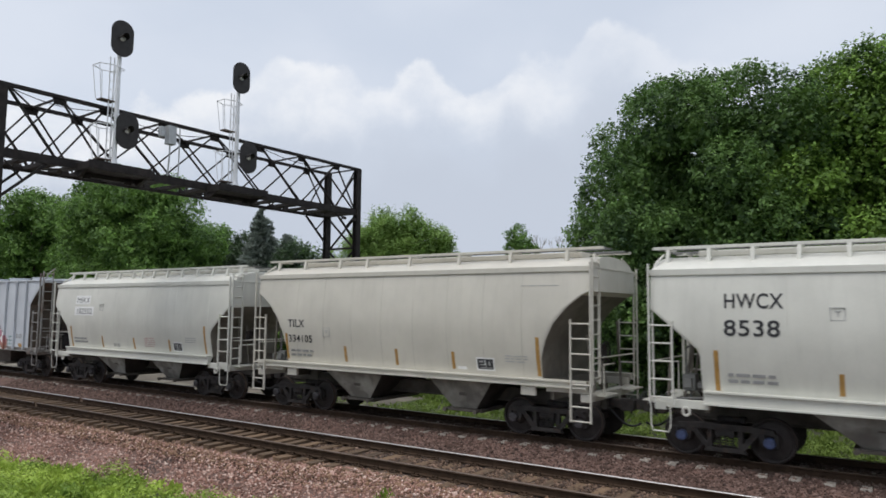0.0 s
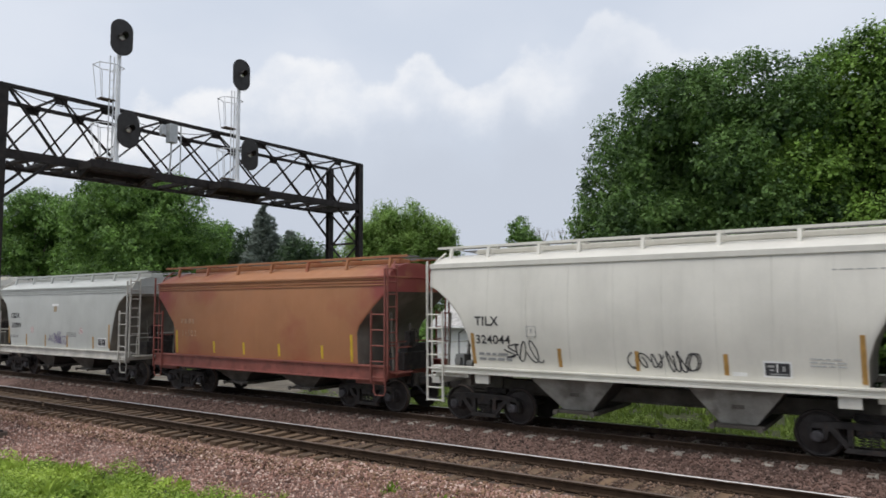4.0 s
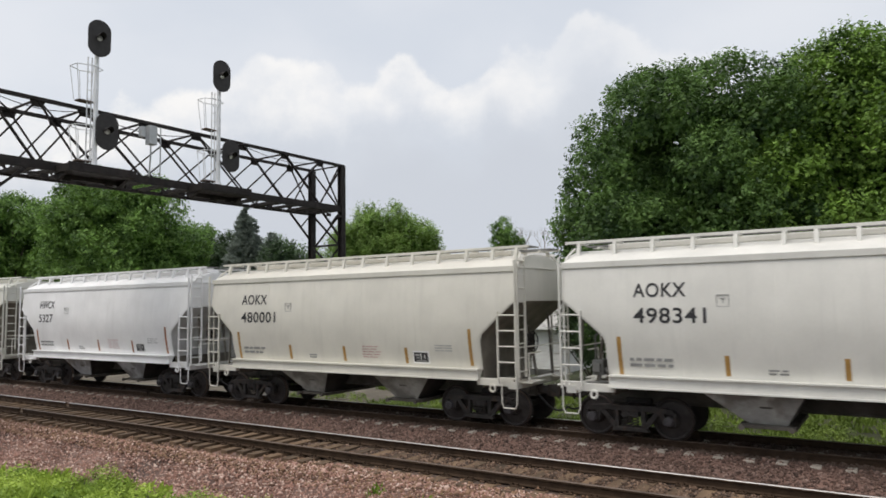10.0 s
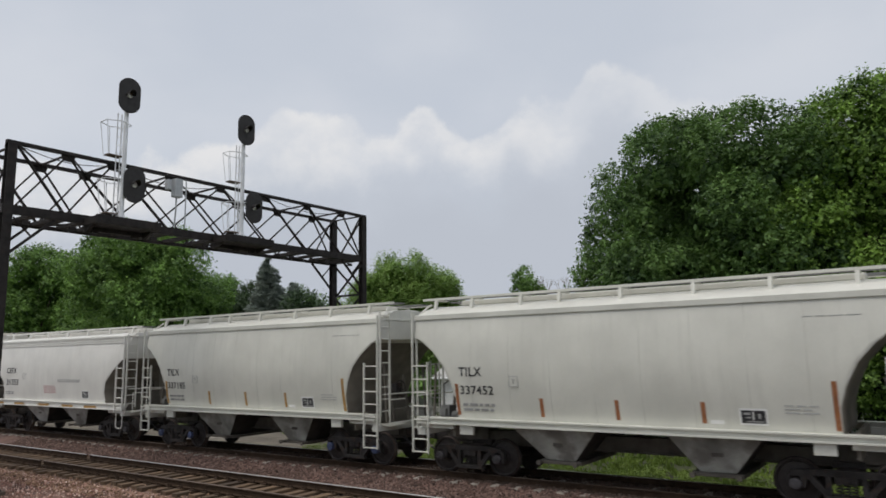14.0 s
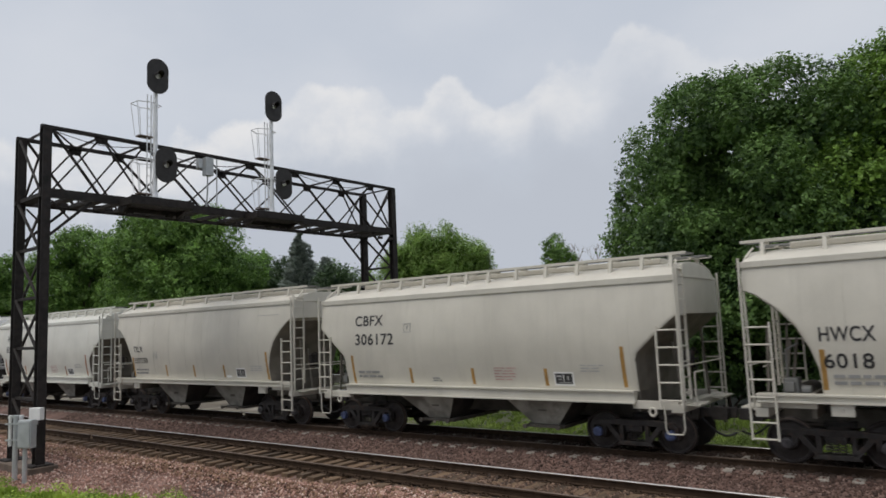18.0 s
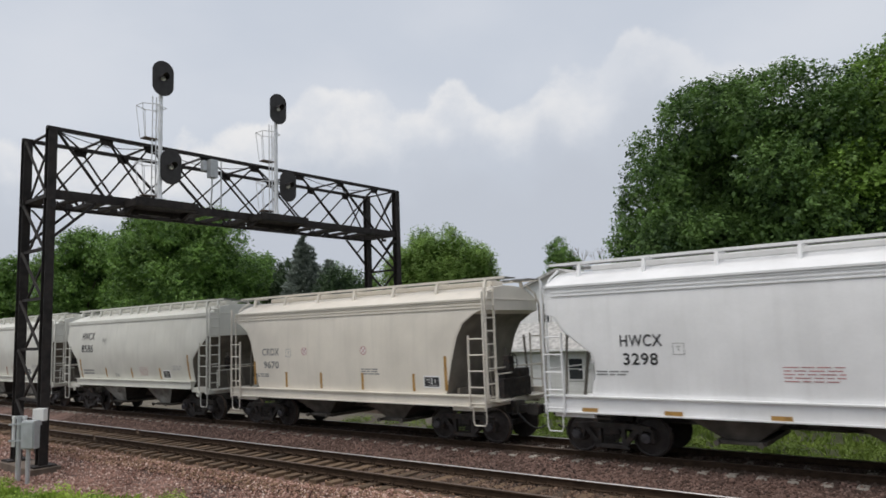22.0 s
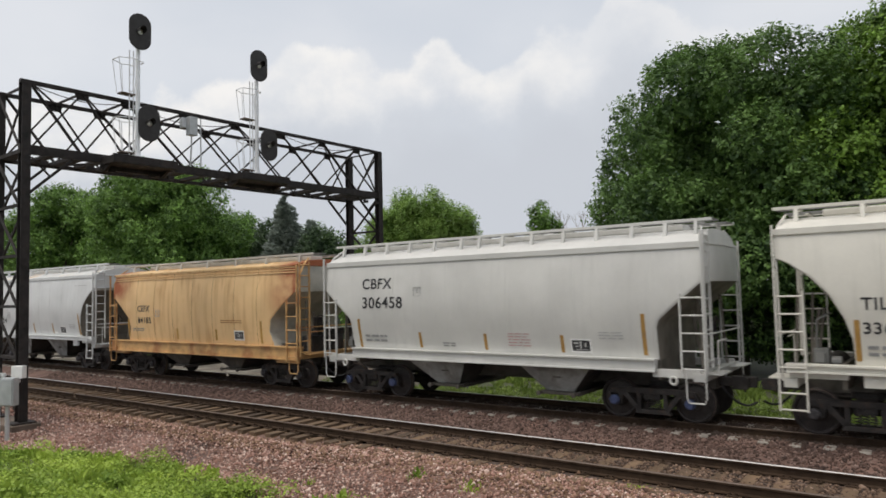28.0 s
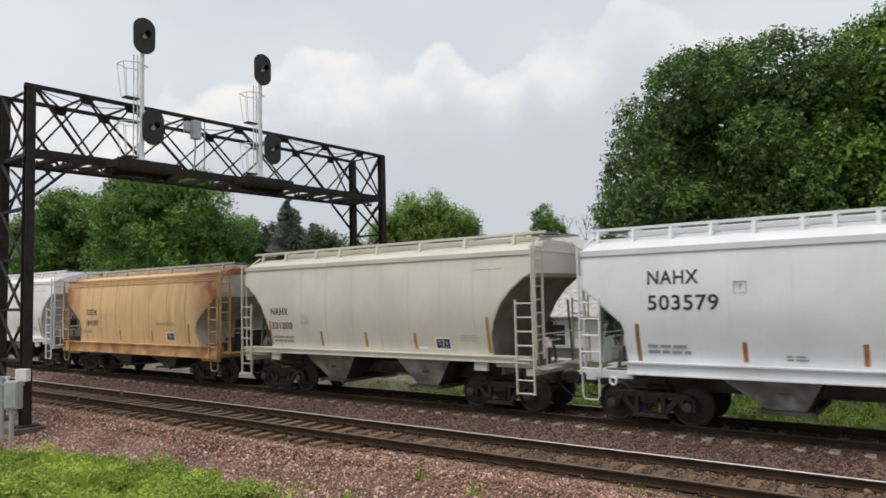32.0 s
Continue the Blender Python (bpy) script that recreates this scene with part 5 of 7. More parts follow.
def common_parts(car, kind, paint, rnd, caps, trim=None):
    P = PROFILES[kind]
    hull_paint, paint = paint, trim or paint
    z0, z1 = P["sill"]
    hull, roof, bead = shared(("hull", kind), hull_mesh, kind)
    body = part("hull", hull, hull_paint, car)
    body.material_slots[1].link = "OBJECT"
    body.material_slots[1].material = MATS.get("slope_" + hull_paint.name, SLOPE_DIRT_SHADE)
    part("roof", roof, material("roof_rusted", (0.6, 0.6, 0.58), 0.5, vary=0.1, scale=1.5, stain=((0.5, 0.33, 0.16), 0.75, 0.9, 0.53)) if hull_paint.name == "paint_dull_pale" else hull_paint, car)
    part("eave_bead", bead, hull_paint, car)
    # side sills
    si = P["sill_in"]
    ex = P.get("half", HALF) - HALF
    for s in (-1, 1):
        key = ("sill", kind)
        sill = part("side_sill", shared(key, sill_mesh, 5.74 + ex - si, z0, z1), paint, car, m=pose(0, s * (1.44 if kind == "ribbed" else 1.53), 0, 0, 0, 0 if s < 0 else 180))
    part("centre_sill", shared("centre", lambda: Geo().box(-5.6, 5.6, -0.22, 0.22, 0.72, 1.08).box(-5.6, 5.6, -0.3, 0.3, 0.72, 0.75).mesh("centre_sill")), UNDER_DIRT, car)
    for e in (0, 180):
        m = pose(0, 0, 0, 0, 0, e)
        end_frame(car, kind, paint, m @ pose(ex, 0, 0))
        part("end_rail", shared(("endr", kind), handrail_mesh, kind), paint, car, m=m @ pose(ex, 0, 0))
        part("coupler", shared("coupler", coupler_mesh), TRUCK_IRON, car, "rusty steel knuckle coupler", m)
        part("air_hose", shared("hose", hose_mesh), STENCIL_BLACK, car, "black rubber air hose", m)
    if kind in ("teardrop", "vee", "notched", "tank", "ribbed"):
        part("brake_gear", shared("brake_gear", lambda: Geo().box(5.0, 5.55, -0.75, 0.7, 1.2, 1.72).box(5.1, 5.4, -0.4, 0.9, 1.7, 1.95).mesh("brake_gear", bevel=0.03)), TRUCK_IRON, car, "grimy brake cylinder and valve gear")
        part("brake_rod", shared("brake_rod", lambda: Geo().rod((5.5, -0.3, 1.5), (5.5, -0.3, 0.7), 0.04, 7).rod((5.5, -0.3, 0.75), (4.6, -0.3, 0.7), 0.03, 7).mesh("brake_rod")), TRUCK_IRON, car)
    else:
        valve = part("brake_valve", shared("brake_valve", lambda: Geo().box(-5.2, -4.92, -1.1, -0.75, 1.42, 1.78).box(-5.16, -4.98, -1.2, -1.1, 1.5, 1.7).rod((-4.9, -0.95, 1.52), (-4.7, -0.95, 1.52), 0.11, 10).mesh("brake_valve", bevel=0.015)), GALVANISED, car, "grey cast brake valve")
        part("brake_pipe", shared("brake_pipe", lambda: Geo().rod((-5.06, -0.95, 1.2), (-5.06, -0.95, 1.45), 0.03, 7).rod((-5.12, -1.05, 1.74), (-5.12, -1.05, 2.35), 0.022, 7).rod((-5.12, -1.05, 2.35), (-4.86, -1.05, 2.5), 0.022, 7).rod((-5.3, -1.2, 1.25), (-4.6, -1.2, 1.3), 0.028, 7).mesh("brake_pipe")), GALVANISED, valve)
    part("brake_wheel", shared("brake_wheel", brake_wheel_mesh), TRUCK_IRON, car)
    part("air_reservoir", shared("tank", tank_mesh), UNDER_DIRT, car, m=pose(-4.95, 0.35, 1.38))
    # trucks
    truck(car, -4.35, caps)
    truck(car, 4.35, caps)
    # ladders: on the sides near each end, and up the end
    lz = min(2.95, P["cut"][0][1] - 0.25)
    tall = board_top(kind) - 0.36
    low = 0.56 if kind == "round" else None
    for sy in (-1, 1):
        y = sy * 1.625
        part("ladder", shared(("ladR", kind), ladder_mesh, 0.5, z0 - 0.05, lz, 5, tall, 0.02, low), paint, car, m=pose(5.26 + ex, y, 0))
        part("ladder", shared(("ladR", kind), ladder_mesh, 0.5, z0 - 0.05, lz, 5, tall, 0.02, low), paint, car, m=pose(-5.26 - ex, y, 0, 0, 0, 180))
        if low:
            continue
        part("stirrup", shared("stirrup", stirrup_mesh), paint, car, m=pose(5.28 + ex, y * 0.98, 0))
        part("stirrup", shared("stirrup", stirrup_mesh), paint, car, m=pose(-5.28 - ex, y * 0.98, 0, 0, 0, 180))
    part("end_ladder", shared(("ladE", kind), ladder_mesh, 0.42, z0 + 0.1, tall + 0.1, 9), paint, car, m=pose(5.76 + ex, -1.5, 0, 0, 0, 90))
    part("end_ladder", shared(("ladE", kind), ladder_mesh, 0.42, z0 + 0.1, tall + 0.1, 9), paint, car, m=pose(-5.76 - ex, 1.5, 0, 0, 0, -90))
    # jacking pads
    if kind == "angled":
        for e in (0, 180):
            for s in (-1, 1):
                part("lifting_lug", shared(("lug", s), lambda: Geo().tube([Vector((5.02 + 0.075 * math.cos(a), s * 1.5, 1.02 + 0.085 * math.sin(a))) for a in [k * math.tau / 12 for k in range(13)]], 0.03, 6).mesh("lifting_lug")), paint, car, m=pose(0, 0, 0, 0, 0, e))
    for x in (-4.1, 4.1) if kind == "round" else ():
        for s in (-1, 1):
            part("jacking_pad", shared(("pad", kind), lambda: Geo().box(-0.2, 0.2, -0.05, 0.05, z0 - 0.24, z0 - 0.004).rod((0, -0.06, z0 - 0.12), (0, 0.0, z0 - 0.12), 0.05, 10).mesh("jacking_pad", bevel=0.01)), paint, car, m=pose(x, s * 1.5, 0))


def running_boards(car, kind, paint, spots):
    top = board_top(kind)
    rb = shared(("rb", kind), lambda: grating_mesh())
    part("running_board", rb, GALVANISED, car, "galvanised grating walkway", pose(0, 0, top, 0, 0, -90) @ Matrix.Diagonal((-1, 1, 1, 1)))
    part("running_board", rb, GALVANISED, car, "galvanised grating walkway", pose(0, 0, top, 0, 0, 90) @ Matrix.Diagonal((-1, 1, 1, 1)))
    for s in (-1, 1):
        part("board_edge", shared("board_edge", lambda: Geo().box(-5.85, 5.85, -0.018, 0.018, -0.005, 0.06).mesh("board_edge", bevel=0.006)), EDGE_BAR if paint.name == "paint_orange" else paint, car, "pale edge bar of the walkway", pose(0, s * 0.965, top))
    for x in spots:
        part("running_board_bracket", shared("bracket", bracket_mesh), paint, car, m=pose(x, 0, top))
        part("running_board_bracket", shared("bracket", bracket_mesh), paint, car, m=pose(x, 0, top, 0, 0, 180))
    part("hatch", shared(("hatch", kind), lambda: Geo().box(-5.0, 5.0, -0.27, 0.27, -0.12, 0.03).mesh("hatch", bevel=0.03)), paint, car, "long trough hatch cover", pose(0, 0, top - 0.02))


def grating_mesh():
    """A walkway of long bars tied by cross bars, open between them."""
    g = Geo()
    for k in range(5):
        x = -0.86 + k * 0.115
        g.box(x - 0.01, x + 0.01, -5.85, 5.85, 0.015, 0.05)
    for k in range(25):
        y = -5.83 + k * 0.485
        g.box(-0.95, -0.38, y, y + 0.025, 0.02, 0.045)
    return g.mesh("running_board", fix=True)


def reflectors(car, kind, spots, mat):
    for x, z0, z1, tilt in spots:
        part("reflector_strip", shared(("refl", kind, z0, z1), plate_mesh, kind, 0.095, z0, z1, 0.006, "reflector_strip"), mat, car, m=pose(x, 0, 0))


def stencil_panel(car, kind, x, z, w=0.46, h=0.26):
    """A white-edged black panel with two fields of pale marks that cannot be read."""
    f = part("stencil_panel", shared(("pan", kind, z, w, h), plate_mesh, kind, w + 0.08, z - 0.04, z + h + 0.04, 0.006, "stencil_panel"), WHITE_PAINT, car, "white-edged black stencil panel", pose(x, 0, 0))
    part("panel_field", shared(("panf", kind, z, w, h), plate_mesh, kind, w, z, z + h, 0.011, "panel_field"), STENCIL_BLACK, f)
    part("panel_divider", shared(("pand", kind, z, h), plate_mesh, kind, 0.025, z + 0.07, z + h - 0.02, 0.015, "panel_divider"), WHITE_PAINT, f)
    for k, (dx, ww, a, b) in enumerate(((-0.12, 0.13, 0.17, 0.215), (-0.1, 0.09, 0.1, 0.13), (0.12, 0.05, 0.1, 0.2), (0.03, 0.34, 0.025, 0.045))):
        part("panel_mark", shared(("panm", kind, z, k), plate_mesh, kind, ww, z + a, z + b, 0.015, "panel_mark"), STENCIL_PALE, f, m=pose(dx, 0, 0))


def empty_box_mark(car, kind, x, z):
    g = Geo()
    y = -max(side_y(kind, z + q) for q in (0, 0.13, 0.26)) - 0.004
    for a, b, c, d in ((-0.13, 0.13, 0.0, 0.015), (-0.13, 0.13, 0.245, 0.26), (-0.13, -0.115, 0.0, 0.26), (0.115, 0.13, 0.0, 0.26), (-0.05, 0.05, 0.17, 0.19), (-0.01, 0.01, 0.08, 0.18)):
        g.box(x + a, x + b, y, y + 0.014, z + c, z + d)
    part("box_mark", g, STENCIL_PALE, car)


def strokes(kind, paths, wide, lift):
    """Flat painted strokes on the side, each a smooth line of (x, z) points."""
    g = Geo()
    for q, pts in enumerate(paths):
        rows = []
        for i, (x, z) in enumerate(pts):
            a, b = pts[max(0, i - 1)], pts[min(len(pts) - 1, i + 1)]
            d = Vector((b[0] - a[0], b[1] - a[1]))
            d = d.normalized() if d.length > 1e-6 else Vector((1, 0))
            w = wide * 0.5
            y = -side_y(kind, z) - lift - 0.0007 * (i % 9) - 0.0004 * q
            rows.append(((x - d.y * -w, y, z - d.x * w), (x + d.y * -w, y, z + d.x * w)))
        o = len(g.v)
        for a, b in rows:
            g.v.extend((a, b))
        g.f.extend((o + 2 * i, o + 2 * i + 2, o + 2 * i + 3, o + 2 * i + 1) for i in range(len(rows) - 1))
    return g


def tag_paths(x, z, length, amp, seed):
    """Looping hand-styled scrawl, no letters."""
    rnd = random.Random(seed)
    out = []
    xx = x
    while xx < x + length:
        w = rnd.uniform(0.18, 0.4)
        p1, p2, f1, f2 = rnd.uniform(0, 6), rnd.uniform(0, 6), rnd.choice((1, 2)), rnd.choice((1.0, 1.5, 2.0, 3.0))
        h = amp * rnd.uniform(0.6, 1.2)
        out.append([(xx + w * 0.5 * (1 + math.sin(f1 * t * 2.6 + p1)) * 0.8 + 0.15 * w * t, z + h * math.sin(f2 * t * 1.7 + p2)) for t in [k * 0.12 for k in range(int(rnd.uniform(18, 34)))]])
        xx += w * 0.95
    return out


def graffiti(car, kind, spots, mat, seed, wide=0.05):
    """Scrawled paint tags on the side."""
    paths = []
    for k, (x, z, length, amp) in enumerate(spots):
        paths += tag_paths(x, z, length, amp, seed + k)
    part("graffiti", strokes(kind, paths, wide, 0.009), mat, car)


def paint_of(name, color, streak=(0.3, 0.27, 0.22), amount=0.35, stain=None, rough=0.45, end_rust=None):
    return material(name, color, rough, 0.0, vary=0.06, scale=0.9, fine=18, bump=0.04, streak=(streak, amount), stain=stain, end_rust=end_rust)


def hopper_car(x, kind, marks, number, paint, label, caps=BEARING_DARK, seed=0, orange_sill=False, refl=REFLECTOR, faint=False):
    car = thing("hopper_car", label, "hopper car", pose(x, T2, 0), group="cars of the train")
    TRAIN.append((car, x))
    car["start"] = x
    rnd = random.Random(seed)
    common_parts(car, kind, paint, rnd, caps, material("trim_cream", (0.57, 0.545, 0.49), 0.6, vary=0.15, scale=2) if number == "20099" else TRIM_RED if paint.name == "paint_rust" else material("trim_orange", (0.62, 0.37, 0.155), 0.65, vary=0.2, scale=2, stain=((0.3, 0.1, 0.035), 0.6, 1.6, 0.52)) if kind == "tank" else None)
    P = PROFILES[kind]
    ink = STENCIL_GREY if faint else STENCIL_BLACK
    if kind == "round":
        running_boards(car, kind, paint, [-5.4, -4.2, -2.7, -1.6, 0.0, 1.7, 3.3, 4.9])
        for k in range(8):
            part("weld_seam", shared(("seam", kind), seam_mesh, kind), MATS["seam_" + paint.name], car, m=pose(-3.9 + k * 1.12, 0, 0))
        bays = ((-2.98, -0.5, -2.05, -1.3), (0.9, 3.08, 1.6, 2.35))
        reflectors(car, kind, [(-4.36, 1.58, 2.38, 0), (4.36, 1.55, 2.5, 0), (-1.93, 1.6, 2.05, 0), (-0.03, 1.6, 2.05, 0), (1.87, 1.6, 2.05, 0)], refl)
        stencil_panel(car, kind, 2.85, 1.64)
        if number == "6018":
            lettering(car, kind, marks, -4.4, 2.54, 0.4, ink, width=0.98)
            lettering(car, kind, number, -4.35, 2.02, 0.4, ink, width=0.86)
        elif number == "502254":
            lettering(car, kind, marks, -4.3, 2.6, 0.36, ink, width=0.98)
            lettering(car, kind, number, -4.25, 2.06, 0.36, ink, width=1.3)
        elif number == "7102":
            lettering(car, kind, marks, -4.1, 2.62, 0.42, ink, width=1.04)
            lettering(car, kind, number, -3.95, 2.06, 0.42, ink, width=0.95)
        else:
            lettering(car, kind, marks, -4.27, 2.58, 0.33, ink, width=0.7 if marks == "TILX" else 0.86)
            lettering(car, kind, number, -4.27, 2.12, 0.31, ink, width=0.165 * len(number) + 0.03)
        small_print(car, kind, -4.2, 1.82, 2, 0.95, STENCIL_GREY, seed + 1, gap=0.13, h=0.065)
        small_print(car, kind, 3.45, 2.0, 3, 0.62, STENCIL_PALE, seed + 2, h=0.025)
        small_print(car, kind, 3.9, 3.75, 1, 1.1, STENCIL_PALE, seed + 3, h=0.02)
        part("white_tag", shared(("tag", kind), plate_mesh, kind, 0.28, 1.6, 1.68, 0.006, "white_tag"), WHITE_PAINT, car, m=pose(2.13, 0, 0))
        empty_box_mark(car, kind, -2.65, 2.32)
    elif kind == "angled":
        running_boards(car, kind, paint, [-5.5, -4.6, -3.7, -2.8, -1.9, -0.95, -0.35, 0.4, 1.3, 2.2, 3.1, 4.0, 4.8, 5.5])
        bays = ((-2.85, -0.6, -1.8, -1.05), (0.9, 3.1, 1.65, 2.4))
        for k in range(5):
            part("weld_seam", shared(("seam", kind), seam_mesh, kind), paint, car, m=pose(-3.0 + k * 1.9, 0, 0))
        reflectors(car, kind, [(-4.37, 1.5, 2.35, 0), (4.4, 1.55, 2.5, 0), (-2.08, 1.55, 1.98, 0), (0.1, 1.55, 1.98, 0), (2.33, 1.55, 1.98, 0)], refl)
        stencil_panel(car, kind, 2.82, 1.6)
        if number == "102502":
            lettering(car, kind, marks, -4.0, 3.3, 0.34, STENCIL_GREY, width=0.95)
            lettering(car, kind, number, -3.98, 2.85, 0.33, STENCIL_GREY, width=1.2)
        else:
            dx = {"498341": 0.2, "503579": 0.1}.get(number, 0.0)
            lettering(car, kind, marks, -4.2 + dx, 3.24, 0.43, ink, width=1.15)
            lettering(car, kind, number, -4.2 + dx, 2.67, 0.46, ink, width=0.27 * len(number) if len(number) < 5 else 0.26 * len(number))
        empty_box_mark(car, kind, -2.1, 3.0)
        small_print(car, kind, -4.15, 1.82, 2, 0.95, STENCIL_GREY, seed + 1, gap=0.13, h=0.065)
        small_print(car, kind, 0.8, 1.98, 5, 0.65, STENCIL_RED, seed + 2, gap=0.075, h=0.018)
        small_print(car, kind, 3.3, 2.05, 3, 0.6, STENCIL_PALE, seed + 3, h=0.025)
        small_print(car, kind, -1.3, 1.68, 2, 0.4, STENCIL_GREY, seed + 4)
    else:
        running_boards(car, kind, EDGE_BAR if kind == "tank" else paint, [-5.0, -3.3, -1.6, 0.1, 1.8, 3.5, 5.2])
        bays = ((-2.6, -0.2, -1.7, -1.0), (0.6, 3.0, 1.5, 2.2))
        for k in range(3):
            part("roof_rib", shared(("rrib", kind), lambda: Geo().box(-5.55, 5.55, -0.02, 0.02, -0.02, 0.02).mesh("roof_rib", bevel=0.008)), paint, car, m=pose(0, -side_y(kind, P["eave"] - 0.07 - 0.085 * k) - 0.012, P["eave"] - 0.07 - 0.085 * k))
    if kind == "tank":
        for k in range(7):
            part("weld_seam", shared(("seam", kind), seam_mesh, kind), material("rust_seam", (0.3, 0.16, 0.06), 0.8, vary=0.3), car, m=pose(-3.8 + k * 1.25, 0, 0))
    for x0, x1, b0, b1 in bays:
        dark = kind in ("teardrop", "vee", "notched", "tank")
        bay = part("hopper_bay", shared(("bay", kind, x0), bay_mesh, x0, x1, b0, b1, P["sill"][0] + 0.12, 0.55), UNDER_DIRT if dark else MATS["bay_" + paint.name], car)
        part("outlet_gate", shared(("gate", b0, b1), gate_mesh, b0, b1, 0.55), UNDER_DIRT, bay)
        if not dark:
            part("bay_mark", shared(("baymark", x0), lambda: Geo().box((b0 + b1) / 2 - 0.12, (b0 + b1) / 2 + 0.12, -1.25, -1.235, 0.9, 0.98).mesh("bay_mark")), UNDER_DIRT, bay)
    if orange_sill:
        for x in (-4.6, -2.6, -0.4, 1.6, 3.4):
            w = 0.2 if kind == "notched" else 0.45
            part("conspicuity_strip", shared(("consp", kind), lambda: Geo().box(-w, w, -0.004, 0.004, 0.0, 0.09).mesh("conspicuity_strip")), REFLECTOR, car, m=pose(x, -1.598, P["sill"][0] + 0.04))
    return car


def no_entry_mark(car, kind, x, z, r=0.13):
    """A round red-edged warning mark with a cross."""
    y = -side_y(kind, z) - 0.005
    g = Geo()
    n = 20
    for k in range(n):
        a, b = k * math.tau / n, (k + 1) * math.tau / n
        g.add([(x + q * math.cos(t), y, z + q * math.sin(t)) for t, q in ((a, r), (b, r), (b, r * 0.8), (a, r * 0.8))], [(0, 1, 2, 3)])
    for s in (-1, 1):
        g.bar((x - r * 0.6, y - 0.001 * s, z - s * r * 0.6), (x + r * 0.6, y - 0.001 * s, z + s * r * 0.6), 0.03, 0.004, (0, 1, 0))
    d = part("warning_disc", Geo().rod((x, y + 0.004, z), (x, y + 0.001, z), r * 0.98, 20), WHITE_PAINT, car)
    part("warning_ring", g, STENCIL_RED, d)


def ribbed_car(x, paint, label, seed):
    """A flat-sided covered hopper with outside posts."""
    car = thing("ribbed_hopper_car", label, "hopper car", pose(x, T2, 0), group="cars of the train")
    TRAIN.append((car, x))
    car["start"] = x
    kind = "ribbed"
    PROFILES[kind] = dict(half=6.0, cut=[(0.0, 4.2), (0.42, 3.85), (1.06, 3.22), (1.08, 1.3)], eave=4.3, sill=(1.13, 1.3), sill_in=0.0, belly=0.0, rise=0.2)
    common_parts(car, kind, paint, random.Random(seed), BEARING_DARK, material("trim_grey", (0.33, 0.32, 0.3), 0.7, vary=0.2, stain=((0.17, 0.1, 0.06), 0.6, 1.5, 0.52)))
    rib = shared("rib", lambda: Geo().box(-0.035, 0.035, -0.1, 0.0, 1.2, 4.28).mesh("side_post", bevel=0.012))
    for k in range(11):
        part("side_post", rib, paint, car, m=pose(-4.69 + k * 0.931, -1.5, 0))
    for k in range(5):
        part("hatch_ring", shared("ring", lambda: Geo().rod((0, 0, 0), (0, 0, 0.14), 0.42, 20).rod((0, 0, 0.14), (0, 0, 0.17), 0.45, 20).mesh("hatch_ring")), paint, car, "round roof hatch", pose(-4.4 + 2.2 * k, -0.75, 4.3))
    for x0, x1, b0, b1 in ((-2.75, -0.4, -2.0, -1.05), (0.8, 3.2, 1.5, 2.5)):
        bay = part("hopper_bay", bay_mesh(x0, x1, b0, b1, 1.25, 0.55), UNDER_DIRT, car)
        part("outlet_gate", gate_mesh(b0, b1, 0.55), UNDER_DIRT, bay)
    lettering(car, kind, "RGCX", -4.53, 2.36, 0.27, STENCIL_BLACK, width=0.66)
    lettering(car, kind, "36108", -3.64, 2.36, 0.27, STENCIL_BLACK, width=0.74)
    small_print(car, kind, -4.5, 2.05, 2, 0.5, STENCIL_GREY, 5)
    small_print(car, kind, 3.78, 1.84, 3, 0.7, STENCIL_GREY, 6, h=0.03)
    sprayed_pieces(car)
    return car


def flat_paint(car, outline, lift, mat, label="", grow=0.0):
    """A sprayed shape on a flat car side: an outline of (x, z) points, a few millimetres thick."""
    cx, cz = sum(p[0] for p in outline) / len(outline), sum(p[1] for p in outline) / len(outline)
    pts = []
    for x, z in outline:
        d = math.hypot(x - cx, z - cz) or 1.0
        pts.append((x + (x - cx) / d * grow, max(1.14, z + (z - cz) / d * grow)))
    part("graffiti", Geo().prism(pts, -1.5 - lift, -1.499), mat, car, label)


